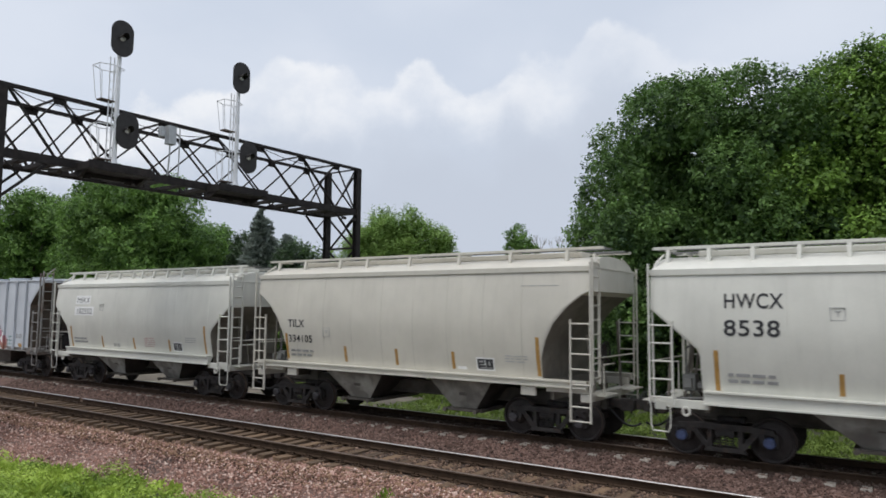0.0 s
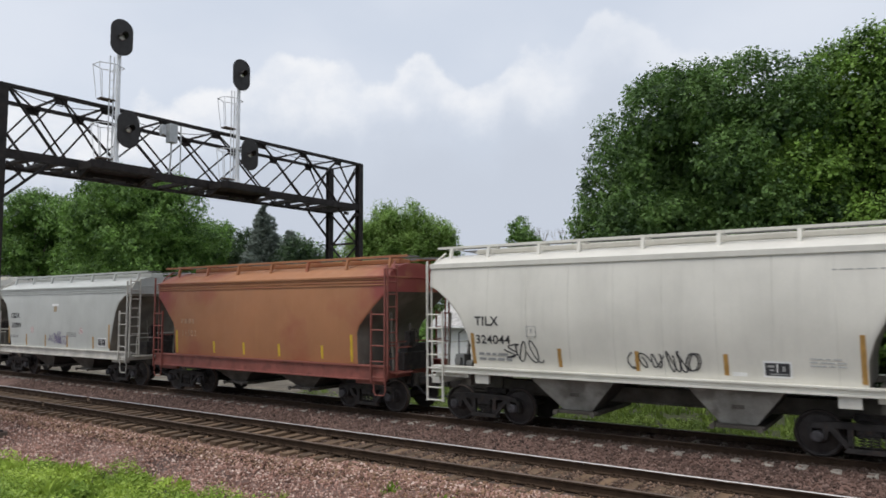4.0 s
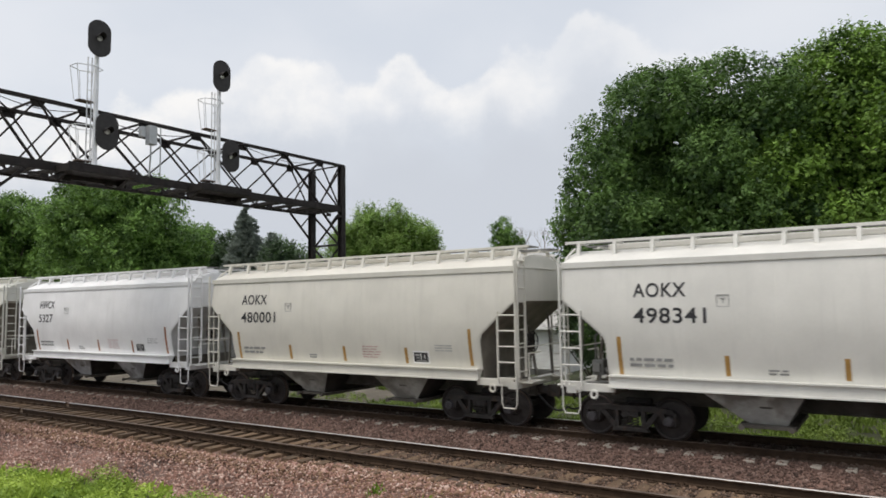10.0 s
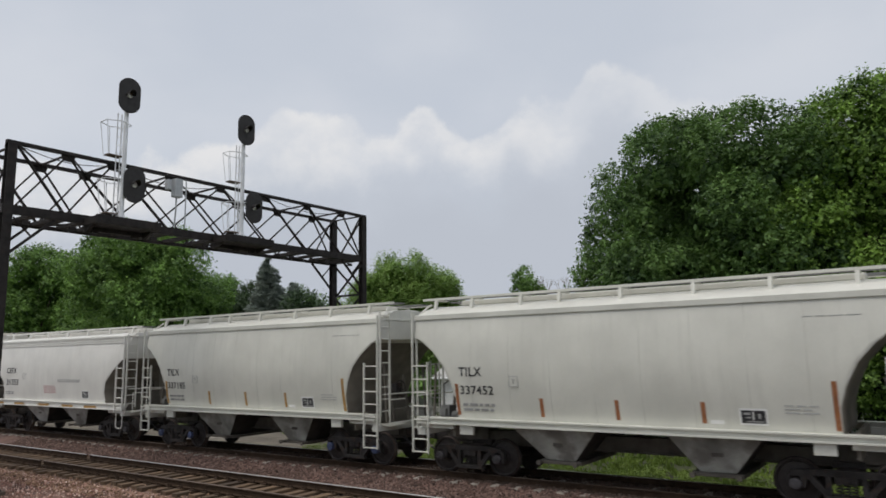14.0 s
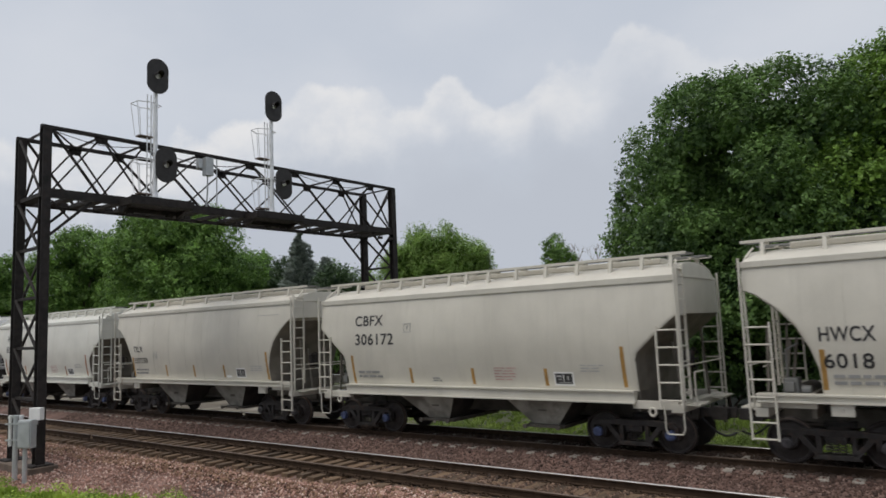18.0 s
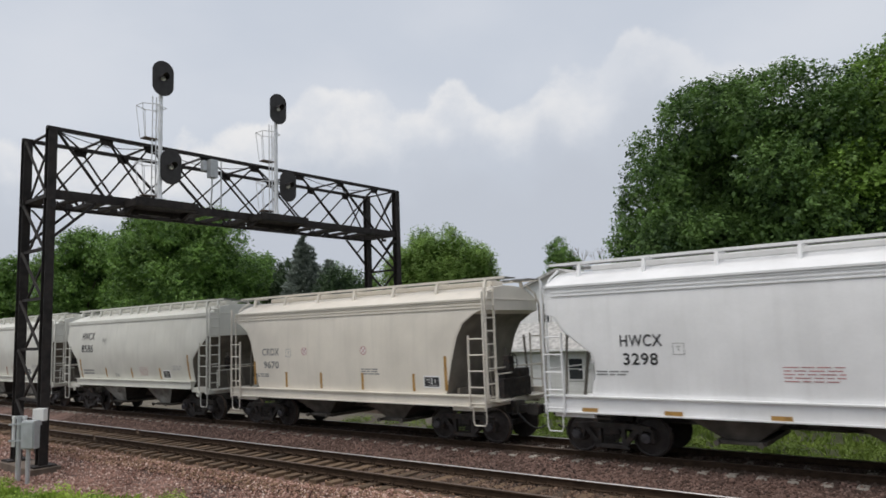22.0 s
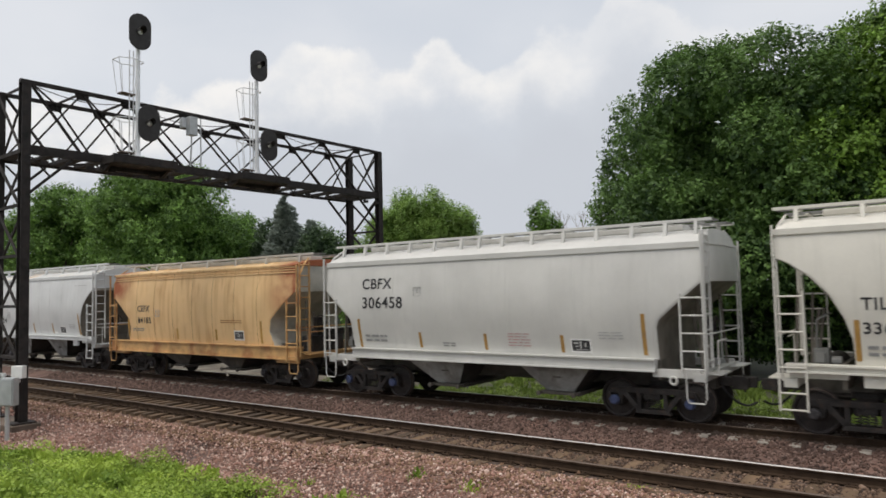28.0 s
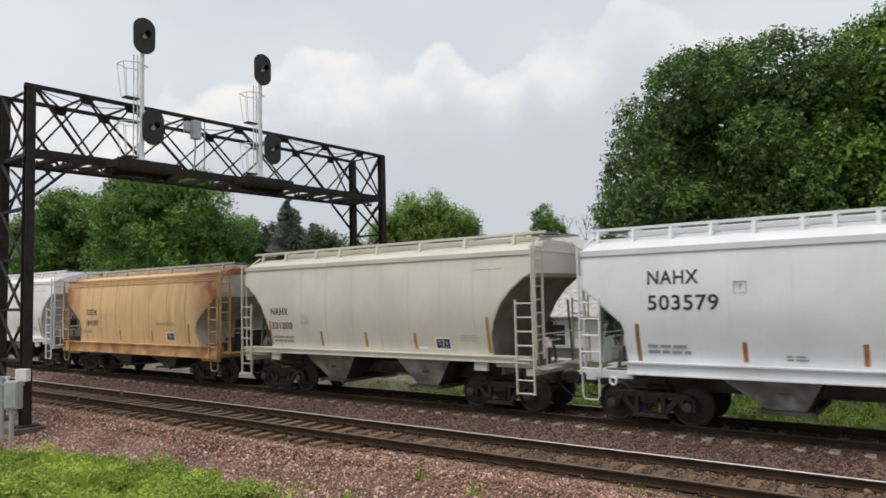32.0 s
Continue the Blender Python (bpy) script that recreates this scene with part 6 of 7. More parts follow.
def sprayed_pieces(car):
    """Two large sprayed pieces: rounded forms that fade from green to ice blue, and a jagged pink and brown one."""
    # tops of the four forms; windows left white in them: middle, half width, half height, tilt
    tops = ((2.12, 2.2, 2.13, 2.2, 2.1), (2.18, 2.24, 2.26, 2.2, 2.08), (2.2, 2.22, 2.22, 2.18, 2.12), (2.15, 2.16, 2.2, 2.26, 2.16))
    windows = (((0.44, 1.86, 0.09, 0.15, 0.5), (0.5, 1.55, 0.16, 0.06, 0.3), (0.45, 1.3, 0.2, 0.05, -0.2)), ((0.5, 1.66, 0.1, 0.3, -0.15), (0.12, 1.9, 0.04, 0.14, 0.4)), ((0.42, 1.87, 0.22, 0.05, 0.35), (0.56, 1.5, 0.08, 0.22, -0.35), (0.16, 1.42, 0.12, 0.04, 0.3)), ((0.42, 1.72, 0.07, 0.2, -0.5), (0.32, 1.36, 0.1, 0.09, 0.2), (0.5, 2.04, 0.26, 0.035, 0.15)))
    for k in range(4):
        x = -3.7 + 0.931 * k
        block = [(x - 0.02, 1.15), (x, 1.55), (x + 0.01, tops[k][0] - 0.1)] + [(x + 0.08 + 0.2 * q, z) for q, z in enumerate(tops[k])] + [(x + 0.94, tops[k][4] - 0.14), (x + 0.95, 1.6), (x + 0.94, 1.15)]
        flat_paint(car, block, 0.003 + 0.0004 * k, WHITE_PAINT, "white sprayed edge", 0.035)
        flat_paint(car, block, 0.006 + 0.0004 * k, FADE_GREEN, "form fading from green to ice blue")
        for q, (dx, z, a, h, tilt) in enumerate(windows[k]):
            ring = []
            for n in range(14):
                u = n * math.tau / 14
                ex, ez = a * math.cos(u) * (1 + 0.25 * math.sin(2 * u + k)), h * math.sin(u) * (1 + 0.2 * math.cos(3 * u + q))
                ring.append((x + dx + ex * math.cos(tilt) - ez * math.sin(tilt), z + ex * math.sin(tilt) + ez * math.cos(tilt)))
            flat_paint(car, ring, 0.009 + 0.0005 * q, GRAFFITI_PINK, "pink sprayed shade", 0.028)
            flat_paint(car, [(px + 0.012, pz + 0.014) for px, pz in ring], 0.012 + 0.0005 * q, GRAFFITI_ICE if q % 2 else WHITE_PAINT)
        part("graffiti", strokes("ribbed", [[(px + 0.02, pz - 0.07) for px, pz in block[3:7]], [(x + 0.9, 1.3 + 0.2 * n) for n in range(4)]], 0.022, 0.0145), GRAFFITI_PINK, car)
    # the paint runs over the posts
    for k in range(9):
        x = -3.759 + 0.931 * k
        if x < 3.0 and k not in (0, 4):
            part("graffiti", Geo().box(x - 0.038, x + 0.038, -1.603, -1.49, 1.16, 2.06 if x < 0 else 1.8), FADE_GREEN if x < -0.1 else FADE_RED, car)
    jag = [(0.0, 1.15), (-0.03, 1.5), (0.1, 1.78), (0.36, 1.92), (0.5, 2.12), (0.92, 2.06), (1.5, 2.02), (1.72, 2.0), (2.08, 2.2), (2.35, 2.0), (2.62, 1.84), (2.72, 1.66), (2.98, 1.66), (3.0, 1.15)]
    flat_paint(car, jag, 0.003, STENCIL_BLACK, "black sprayed outline", 0.05)
    flat_paint(car, jag, 0.006, WHITE_PAINT, "white sprayed edge", 0.015)
    # bars of the jagged piece, with the white ground showing between them
    bars = (((0.02, 1.2), (0.2, 1.7), 0.22), ((0.16, 1.72), (0.66, 1.98), 0.16), ((0.14, 1.46), (0.6, 1.62), 0.13), ((0.1, 1.22), (0.66, 1.28), 0.15), ((0.74, 1.2), (0.7, 2.04), 0.2), ((0.78, 2.0), (1.22, 1.2), 0.22), ((1.24, 1.2), (1.2, 2.0), 0.16),
            ((1.5, 1.98), (1.46, 1.2), 0.22), ((1.44, 1.95), (1.75, 1.92), 0.15), ((1.86, 1.2), (1.9, 2.05), 0.24), ((1.95, 2.08), (2.42, 1.84), 0.2), ((2.0, 1.6), (2.4, 1.86), 0.15), ((2.1, 1.6), (2.62, 1.2), 0.2), ((2.6, 1.74), (2.9, 1.6), 0.14), ((2.88, 1.62), (2.88, 1.2), 0.17))
    for q, (a, b, w) in enumerate(bars):
        d = Vector((b[0] - a[0], b[1] - a[1])).normalized() * (w / 2 + 0.004)
        quad = [(a[0] - d.y, a[1] + d.x), (a[0] + d.y, a[1] - d.x), (b[0] + d.y, b[1] - d.x), (b[0] - d.y, b[1] + d.x)]
        flat_paint(car, [(x, max(1.16, z)) for x, z in quad], 0.009 + 0.0006 * q, FADE_RED, "bar fading from pink to brown")
    box = [(3.05, 1.3), (3.05, 1.75), (3.5, 1.75), (3.5, 1.3)]
    part("graffiti", strokes("ribbed", [[box[1], box[2]], [box[2], box[3]], [(3.05, 1.58), (3.5, 1.58)], [(3.22, 1.75), (3.22, 1.45)], [(3.1, 1.4), (3.45, 1.42)]], 0.035, 0.006), GRAFFITI_TEAL, car, "thin teal tag")
    part("graffiti", strokes("ribbed", [[(4.05 + 0.05 * k, 1.38 + 0.03 * math.sin(k * 1.7)) for k in range(11)]], 0.13, 0.006), REFLECTOR, car, "orange sprayed patch")
    part("graffiti", strokes("ribbed", [[(-4.5 + 0.07 * k, 1.25 + 0.09 * math.sin(k * 1.1) + 0.02 * k) for k in range(11)]], 0.05, 0.006), GRAFFITI_PINK, car)


def fade_material(name, low, high, z0, z1):
    """Spray paint that passes from one tone to another up the side."""
    m = material(name, low, 0.6, vary=0.1, scale=3)
    nt = m.node_tree
    b = nt.nodes["Principled BSDF"]
    co, sp, mr, mx = (nt.nodes.new(k) for k in ("ShaderNodeTexCoord", "ShaderNodeSeparateXYZ", "ShaderNodeMapRange", "ShaderNodeMix"))
    nt.links.new(co.outputs["Object"], sp.inputs[0])
    mr.inputs["From Min"].default_value, mr.inputs["From Max"].default_value = z0, z1
    nt.links.new(sp.outputs["Z"], mr.inputs["Value"])
    mx.data_type = "RGBA"
    mx.inputs[7].default_value = (*high, 1)
    nt.links.new(b.inputs["Base Color"].links[0].from_socket, mx.inputs[6])
    nt.links.new(mr.outputs["Result"], mx.inputs["Factor"])
    nt.links.new(mx.outputs[2], b.inputs["Base Color"])
    return m


FADE_GREEN = fade_material("spray_green_to_ice", (0.56, 0.69, 0.76), (0.37, 0.48, 0.21), 1.38, 2.1)
FADE_RED = fade_material("spray_brown_to_pink", (0.36, 0.16, 0.11), (0.44, 0.21, 0.27), 1.3, 1.95)
GRAFFITI_TEAL = material("graffiti_teal", (0.2, 0.36, 0.33), 0.6, vary=0.2, scale=3)


GRAFFITI_ICE = material("graffiti_ice", (0.5, 0.6, 0.62), 0.6, vary=0.2, scale=3)
GRAFFITI_PINK = material("graffiti_pink", (0.4, 0.15, 0.15), 0.6, vary=0.3, scale=3)
GRAFFITI_BLUE = material("graffiti_blue", (0.2, 0.17, 0.28), 0.6, vary=0.2, scale=3)

COL = {
    "grey_green": (0.575, 0.57, 0.515), "beige_grey": (0.53, 0.505, 0.44), "pale_grey": (0.65, 0.64, 0.6), "warm_grey": (0.61, 0.59, 0.53), "white_grey": (0.76, 0.75, 0.74), "cream": (0.66, 0.615, 0.54), "olive_beige": (0.58, 0.555, 0.48),
    "yellow_cream": (0.6, 0.55, 0.42), "blue_grey": (0.5, 0.525, 0.555), "cool_grey": (0.43, 0.44, 0.415), "blue_white": (0.67, 0.685, 0.705), "orange": (0.7, 0.47, 0.235), "rust": (0.33, 0.145, 0.065),
    "grey_dull": (0.47, 0.48, 0.44), "stone_grey": (0.54, 0.535, 0.51), "dull_pale": (0.57, 0.58, 0.575),
}


def get_paint(name):
    c = tuple(min(0.82, q * 1.11) for q in COL[name])
    if "paint_" + name in MATS:
        return MATS["paint_" + name]
    if name == "orange":
        p = paint_of("paint_orange", c, (0.4, 0.17, 0.05), 0.6, ((0.42, 0.19, 0.06), 0.5, 0.55, 0.58), 0.6, (0.3, 0.085, 0.03))
    elif name == "rust":
        p = paint_of("paint_rust", c, (0.38, 0.18, 0.08), 0.6, ((0.26, 0.06, 0.04), 0.5, 0.5, 0.54), 0.6, (0.24, 0.05, 0.04))
    elif name == "yellow_cream":
        p = paint_of("paint_yellow_cream", c, (0.45, 0.3, 0.14), 0.35)
    elif name in ("white_grey", "blue_white"):
        p = paint_of("paint_" + name, c, (0.55, 0.54, 0.52), 0.18)
    else:
        p = paint_of("paint_" + name, c, tuple(q * 0.72 for q in c), 0.3)
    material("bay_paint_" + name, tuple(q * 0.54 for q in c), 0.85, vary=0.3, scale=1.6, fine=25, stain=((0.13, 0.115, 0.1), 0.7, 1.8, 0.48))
    material("seam_paint_" + name, tuple(q * 0.93 for q in c), 0.8, vary=0.2, scale=3, stretch=(1, 1, 0.3))
    # white hull paint darkened on the slopes for dirt and shade
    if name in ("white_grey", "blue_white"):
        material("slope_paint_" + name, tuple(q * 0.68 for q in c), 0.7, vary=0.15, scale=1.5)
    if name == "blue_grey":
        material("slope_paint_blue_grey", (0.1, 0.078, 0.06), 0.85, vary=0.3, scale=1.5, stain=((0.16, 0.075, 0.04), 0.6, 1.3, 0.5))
    if name == "orange":
        material("slope_paint_orange", (0.5, 0.48, 0.42), 0.8, vary=0.2, scale=1.5)
    return p


# ---- the train, from its head to its tail: place, kind, marks, paint ----
CONSIST = [
    (-1.38, "angled", "HWCX", "8538", "grey_green"), (-14.27, "round", "TILX", "334105", "beige_grey"), (-27.11, "angled", "MBKX", "102502", "grey_green"), (-40.14, "ribbed", "", "", "blue_grey"),
    (-52.97, "round", "TILX", "324044", "warm_grey"), (-65.75, "vee", "", "", "rust"), (-78.65, "teardrop", "CRDX", "20099", "cool_grey"), (-91.35, "round", "HWCX", "7102", "warm_grey"),
    (-104.2, "round", "TILX", "333738", "beige_grey"), (-117.27, "angled", "AOKX", "498341", "pale_grey"), (-129.98, "angled", "AOKX", "480001", "warm_grey"), (-142.61, "angled", "HWCX", "5327", "white_grey"),
    (-155.61, "round", "HWCX", "7661", "grey_green"), (-168.37, "round", "TILX", "337452", "grey_green"), (-181.15, "round", "TILX", "337185", "grey_green"), (-194.0, "ridged", "CEFX", "31353", "pale_grey"),
    (-206.92, "round", "HWCX", "6018", "beige_grey"), (-219.82, "angled", "CBFX", "306172", "beige_grey"), (-232.71, "round", "TILX", "337150", "beige_grey"), (-245.62, "angled", "HWCX", "8592", "grey_green"),
    (-258.4, "notched", "HWCX", "3298", "white_grey"), (-271.5, "teardrop", "CRDX", "9670", "cream"), (-284.33, "angled", "HWCX", "8586", "grey_green"), (-297.29, "angled", "HWCX", "8567", "grey_green"),
    (-310.17, "round", "TILX", "32803", "yellow_cream"), (-323.01, "round", "TILX", "336958", "warm_grey"), (-335.96, "angled", "CBFX", "306458", "stone_grey"), (-348.75, "tank", "CEFX", "84185", "orange"),
    (-361.73, "round", "NAHX", "502254", "dull_pale"), (-374.71, "angled", "NAHX", "503579", "blue_white"), (-387.5, "round", "NAHX", "331200", "olive_beige"), (-400.44, "tank", "CEFX", "84187", "orange"),
    (-413.22, "round", "", "", "white_grey"),
]
LABELS = {
    "angled": "{} two-bay covered hopper with angled end cut-outs", "round": "{} two-bay covered hopper with rounded end cut-outs", "teardrop": "{} covered hopper with sloping ends and a straight side sill", "vee": "{} covered hopper with red ends and a deep red sill",
    "notched": "{} covered hopper with notched ends and a deep sill", "tank": "rust-streaked {} covered hopper with a deep side sill", "ridged": "{} covered hopper with ridged eaves and orange sill strips", "ribbed": "{} ribbed covered hopper with graffiti along its side",
}
WORDS = {"grey_green": "pale grey-green", "beige_grey": "dusty beige-grey", "pale_grey": "pale grey", "warm_grey": "warm pale grey", "white_grey": "clean white", "cream": "cream", "olive_beige": "olive-beige", "yellow_cream": "yellowed cream", "blue_grey": "blue-grey",
         "cool_grey": "grey", "blue_white": "bluish white", "orange": "orange", "rust": "rust-brown", "grey_dull": "dull grey", "stone_grey": "stone-grey", "dull_pale": "pale dull grey"}


def build_train():
    for i, (x, kind, marks, number, tone) in enumerate(CONSIST):
        x += 0.07
        p = get_paint(tone)
        label = LABELS[kind].format(WORDS[tone])
        if kind == "ribbed":
            ribbed_car(x, p, label, i)
            continue
        caps = BEARING_BLUE if i in (0, 14, 17, 19, 26) else BEARING_DARK
        worn = tone in ("white_grey", "blue_white", "grey_green") and i % 2
        car = hopper_car(x, kind, marks, number, p, label, caps, i * 10, orange_sill=i in (7, 15, 20), refl=REFLECTOR_RED if worn else REFLECTOR, faint=False)
        if kind in ("teardrop", "vee", "notched", "tank", "ridged"):
            dark = STENCIL_BLACK
            if kind == "notched":
                lettering(car, kind, marks, -3.78, 2.6, 0.37, dark, width=1.02)
                lettering(car, kind, number, -3.72, 2.18, 0.37, dark, width=0.84)
                stencil_panel(car, kind, 2.75, 1.75, 0.5, 0.32)
                small_print(car, kind, -0.3, 2.12, 5, 1.1, STENCIL_RED, i, h=0.022)
                small_print(car, kind, 2.0, 2.35, 2, 1.1, STENCIL_GREY, i)
                small_print(car, kind, -4.4, 2.0, 2, 0.8, STENCIL_GREY, i)
                empty_box_mark(car, kind, -2.4, 2.4)
            elif kind == "ridged":
                lettering(car, kind, marks, -4.0, 2.66, 0.36, dark, width=0.95)
                lettering(car, kind, number, -4.0, 2.14, 0.36, dark, width=1.15)
                empty_box_mark(car, kind, -2.3, 2.4)
                stencil_panel(car, kind, 2.9, 1.66)
                small_print(car, kind, -0.5, 2.1, 5, 1.0, STENCIL_RED, i, h=0.03)
                small_print(car, kind, 0.7, 2.36, 2, 1.9, STENCIL_GREY, i + 1)
                small_print(car, kind, -4.1, 1.8, 2, 0.8, STENCIL_GREY, i + 2)
            elif kind == "tank":
                lettering(car, kind, marks, -3.72, 2.6, 0.34, dark, width=0.88)
                lettering(car, kind, number, -3.7, 2.14, 0.33, dark, width=0.94)
                empty_box_mark(car, kind, -2.3, 2.4)
                stencil_panel(car, kind, 2.7, 1.62)
                reflectors(car, kind, [(-4.4, 1.6, 2.3, 0), (-1.0, 1.55, 1.95, 0), (1.4, 1.55, 1.95, 0), (3.9, 1.5, 2.25, 0)], material("rust_strip", (0.45, 0.25, 0.05), 0.6, vary=0.2))
                small_print(car, kind, 1.7, 2.25, 2, 1.3, material("rust_print", (0.35, 0.15, 0.05), 0.7), i)
                small_print(car, kind, -4.1, 1.9, 2, 0.8, STENCIL_GREY, i)
            elif tone == "rust":
                white = material("faded_white", (0.47, 0.27, 0.16), 0.7, vary=0.3, scale=8)
                small_print(car, kind, -4.0, 2.5, 1, 0.75, white, 3, h=0.17)
                lettering(car, kind, "11502", -3.96, 2.06, 0.3, white, width=0.85)
                reflectors(car, kind, [(-4.25, 1.45, 2.25, 0), (-2.15, 1.5, 1.9, 0), (-0.6, 1.5, 1.9, 0), (1.1, 1.5, 1.9, 0), (3.0, 1.5, 1.9, 0), (4.2, 1.45, 2.25, 0)], material("reflector_bright", (0.62, 0.42, 0.03), 0.5, vary=0.15))
            else:
                cream = number == "9670"
                dx, dz = (0.42, -0.16) if cream else (0.16, 0.0)
                ink = STENCIL_GREY if cream else dark
                lettering(car, kind, marks, -4.3 + dx, 2.62 + dz, 0.33, ink, width=0.9 if cream else 0.82)
                lettering(car, kind, number, -4.22 + dx, 2.18 + dz, 0.33, ink, width=0.2 * len(number) if cream else 0.9)
                if cream:
                    empty_box_mark(car, kind, -2.5, 2.4)
                for xx in ((-2.1, 2.1), (2.05, 2.1)) if number == "20099" else ((-1.7, 2.58), (1.0, 2.58)):
                    no_entry_mark(car, kind, *xx)
                stencil_panel(car, kind, 3.65, 1.55, 0.52)
                reflectors(car, kind, [(-4.3, 1.45, 2.25, 0), (-2.62, 1.4, 1.9, 0), (-0.92, 1.4, 1.9, 0), (0.93, 1.4, 1.9, 0), (2.98, 1.4, 1.9, 0), (4.15, 1.45, 2.4, 0)], REFLECTOR)
                small_print(car, kind, -4.2, 1.8, 2, 0.8, STENCIL_GREY, i)
                small_print(car, kind, 0.9, 2.0, 3, 0.75, STENCIL_GREY, i)
                if number == "20099":
                    graffiti(car, kind, [(-0.7, 1.8, 1.0, 0.22), (-0.1, 1.7, 0.7, 0.16)], GRAFFITI_BLUE, 4, 0.03)
                    part("primer_patch", shared("patch", plate_mesh, kind, 0.55, 3.15, 3.25, 0.006, "primer_patch"), WHITE_PAINT, car, m=pose(-0.15, 0, 0))
                    part("rust_patch", shared("rust_patch", plate_mesh, kind, 0.26, 2.9, 3.14, 0.005, "rust_patch"), material("rust_bleed", (0.42, 0.33, 0.22), 0.8, vary=0.3, scale=6, fine=30), car, m=pose(-0.13, 0, 0))
        if number == "102502":
            for z, w in ((3.24, 1.1), (2.79, 1.42)):
                part("white_patch", plate_mesh(kind, w, z, z + 0.36, 0.006, "white_patch"), WHITE_PAINT, car, "white patch behind the lettering", pose(-4.09 + w / 2, 0, 0))
        if number == "324044":
            graffiti(car, kind, [(-3.45, 1.95, 0.9, 0.28), (-0.3, 1.85, 1.5, 0.24)], STENCIL_BLACK, 6, 0.03)


build_train()

# ---- signal gantry ----
GX, GY0, GY1 = -22.6, 9.4, 24.92
GSKEW = 0.6
GZ0, GZ1, GDEP = 7.68, 9.85, 2.0
# panel points of the lattice along the span
NODES = (0.15, 1.7, 3.2, 5.35, 7.5, 9.72, 11.98, 14.1, 15.4)


def build_gantry():
    g = thing("signal_gantry", "black steel lattice gantry that spans both tracks on braced legs", "signal gantry", pose(GX, GY0, 0, 0, 0, math.degrees(-math.atan2(GSKEW, GY1 - GY0))))
    W = math.hypot(GSKEW, GY1 - GY0)
    base = -0.5

    def member(name, a, b, w, h=None, up=(0, 0, 1)):
        return part(name, Geo().bar(a, b, w, h, up), GANTRY_STEEL, g)

    # chords: heavy at the bottom, light on top
    for x in (0.0, -GDEP):
        if x:
            member("bottom_chord", (x, -0.15, GZ0), (x, W + 0.15, GZ0), 0.15, 0.12)
        else:
            member("bottom_chord", (x, -0.15, GZ0 + 0.075), (x, W + 0.15, GZ0 + 0.075), 0.17, 0.28)
        member("top_chord", (x, -0.15, GZ1), (x, W + 0.15, GZ1), 0.15, 0.11)
        for k, (y0, y1) in enumerate(zip(NODES, NODES[1:])):
            za, zb = GZ0 + 0.1, GZ1 - 0.05
            heavy = 0.12 if k in (0, 2, 6) else 0.06
            member("diagonal", (x + 0.02, y0, zb), (x + 0.02, y1, za), heavy, 0.05)
            member("diagonal", (x - 0.03, y0, za), (x - 0.03, y1, zb), 0.055, 0.05)
            if k:
                part("gusset_plate", Geo().prism([(-0.26, 0.0), (0.26, 0.0), (0.17, -0.3), (-0.17, -0.3)], -0.012, 0.012), GANTRY_STEEL, g, m=pose(x, y0, GZ1 + 0.04, 0, 0, 90))
    for k, y in enumerate(NODES):
        member("cross_strut", (0, y, GZ1 - 0.02), (-GDEP, y, GZ1 - 0.02), 0.06)
        member("cross_strut", (0, y, GZ0 + 0.05), (-GDEP, y, GZ0 + 0.05), 0.4, 0.12)
        if k < len(NODES) - 1:
            member("lateral_brace", (0, y, GZ1), (-GDEP, NODES[k + 1], GZ1), 0.045)
            member("floor_beam", (0, (y + NODES[k + 1]) / 2, GZ0 + 0.05), (-GDEP, (y + NODES[k + 1]) / 2, GZ0 + 0.05), 0.25, 0.1)
            if k % 3 == 1:
                member("lateral_brace", (-GDEP, y, GZ0 + 0.05), (0, NODES[k + 1], GZ0 + 0.05), 0.07)
    # legs
    for y, s in ((0.0, 1), (W, -1)):
        for x in (0.0, -GDEP):
            leg = part("leg", Geo().box(x - 0.11, x + 0.11, y - 0.015, y + 0.015, base, GZ1), GANTRY_STEEL, g)
            for fx in (-0.125, 0.125):
                part("leg_flange", Geo().box(x + fx - 0.015, x + fx + 0.015, y - 0.13, y + 0.13, base, GZ1), GANTRY_STEEL, leg)
            part("knee_brace", Geo().bar((x, y + s * 0.15, GZ0 - 1.25), (x, y + s * 1.4, GZ0 - 0.08), 0.08), GANTRY_STEEL, g)
            part("knee_brace", Geo().bar((x, y + s * 0.75, GZ0 - 0.7), (x, y + s * 0.2, GZ0 - 0.15), 0.05), GANTRY_STEEL, g)
            part("base_plate", Geo().box(x - 0.32, x + 0.32, y - 0.32, y + 0.32, base, base + 0.05), GANTRY_STEEL, g)
        for k in range(5):
            z0 = base + 0.4 + k * 1.55
            z1 = z0 + 1.5
            member("lacing_bar", (-0.15, y - 0.1, z0), (-GDEP + 0.15, y - 0.1, z1), 0.05, 0.09)
            member("lacing_bar", (-0.15, y + 0.1, z1), (-GDEP + 0.15, y + 0.1, z0), 0.05, 0.09)
            if k:
                member("leg_strut", (0, y, z0 - 0.03), (-GDEP, y, z0 - 0.03), 0.09)
        member("lacing_bar", (-0.15, y - 0.1, GZ0 + 0.2), (-GDEP + 0.15, y - 0.1, GZ1 - 0.1), 0.05, 0.07)
        member("lacing_bar", (-0.15, y + 0.1, GZ1 - 0.1), (-GDEP + 0.15, y + 0.1, GZ0 + 0.2), 0.05, 0.07)
    # footings
    for y in (0.0, W):
        part("footing", Geo().box(-GDEP - 0.4, 0.4, y - 0.42, y + 0.42, base - 0.6, base).mesh("footing", bevel=0.03), CONCRETE, g, "weathered concrete footing")
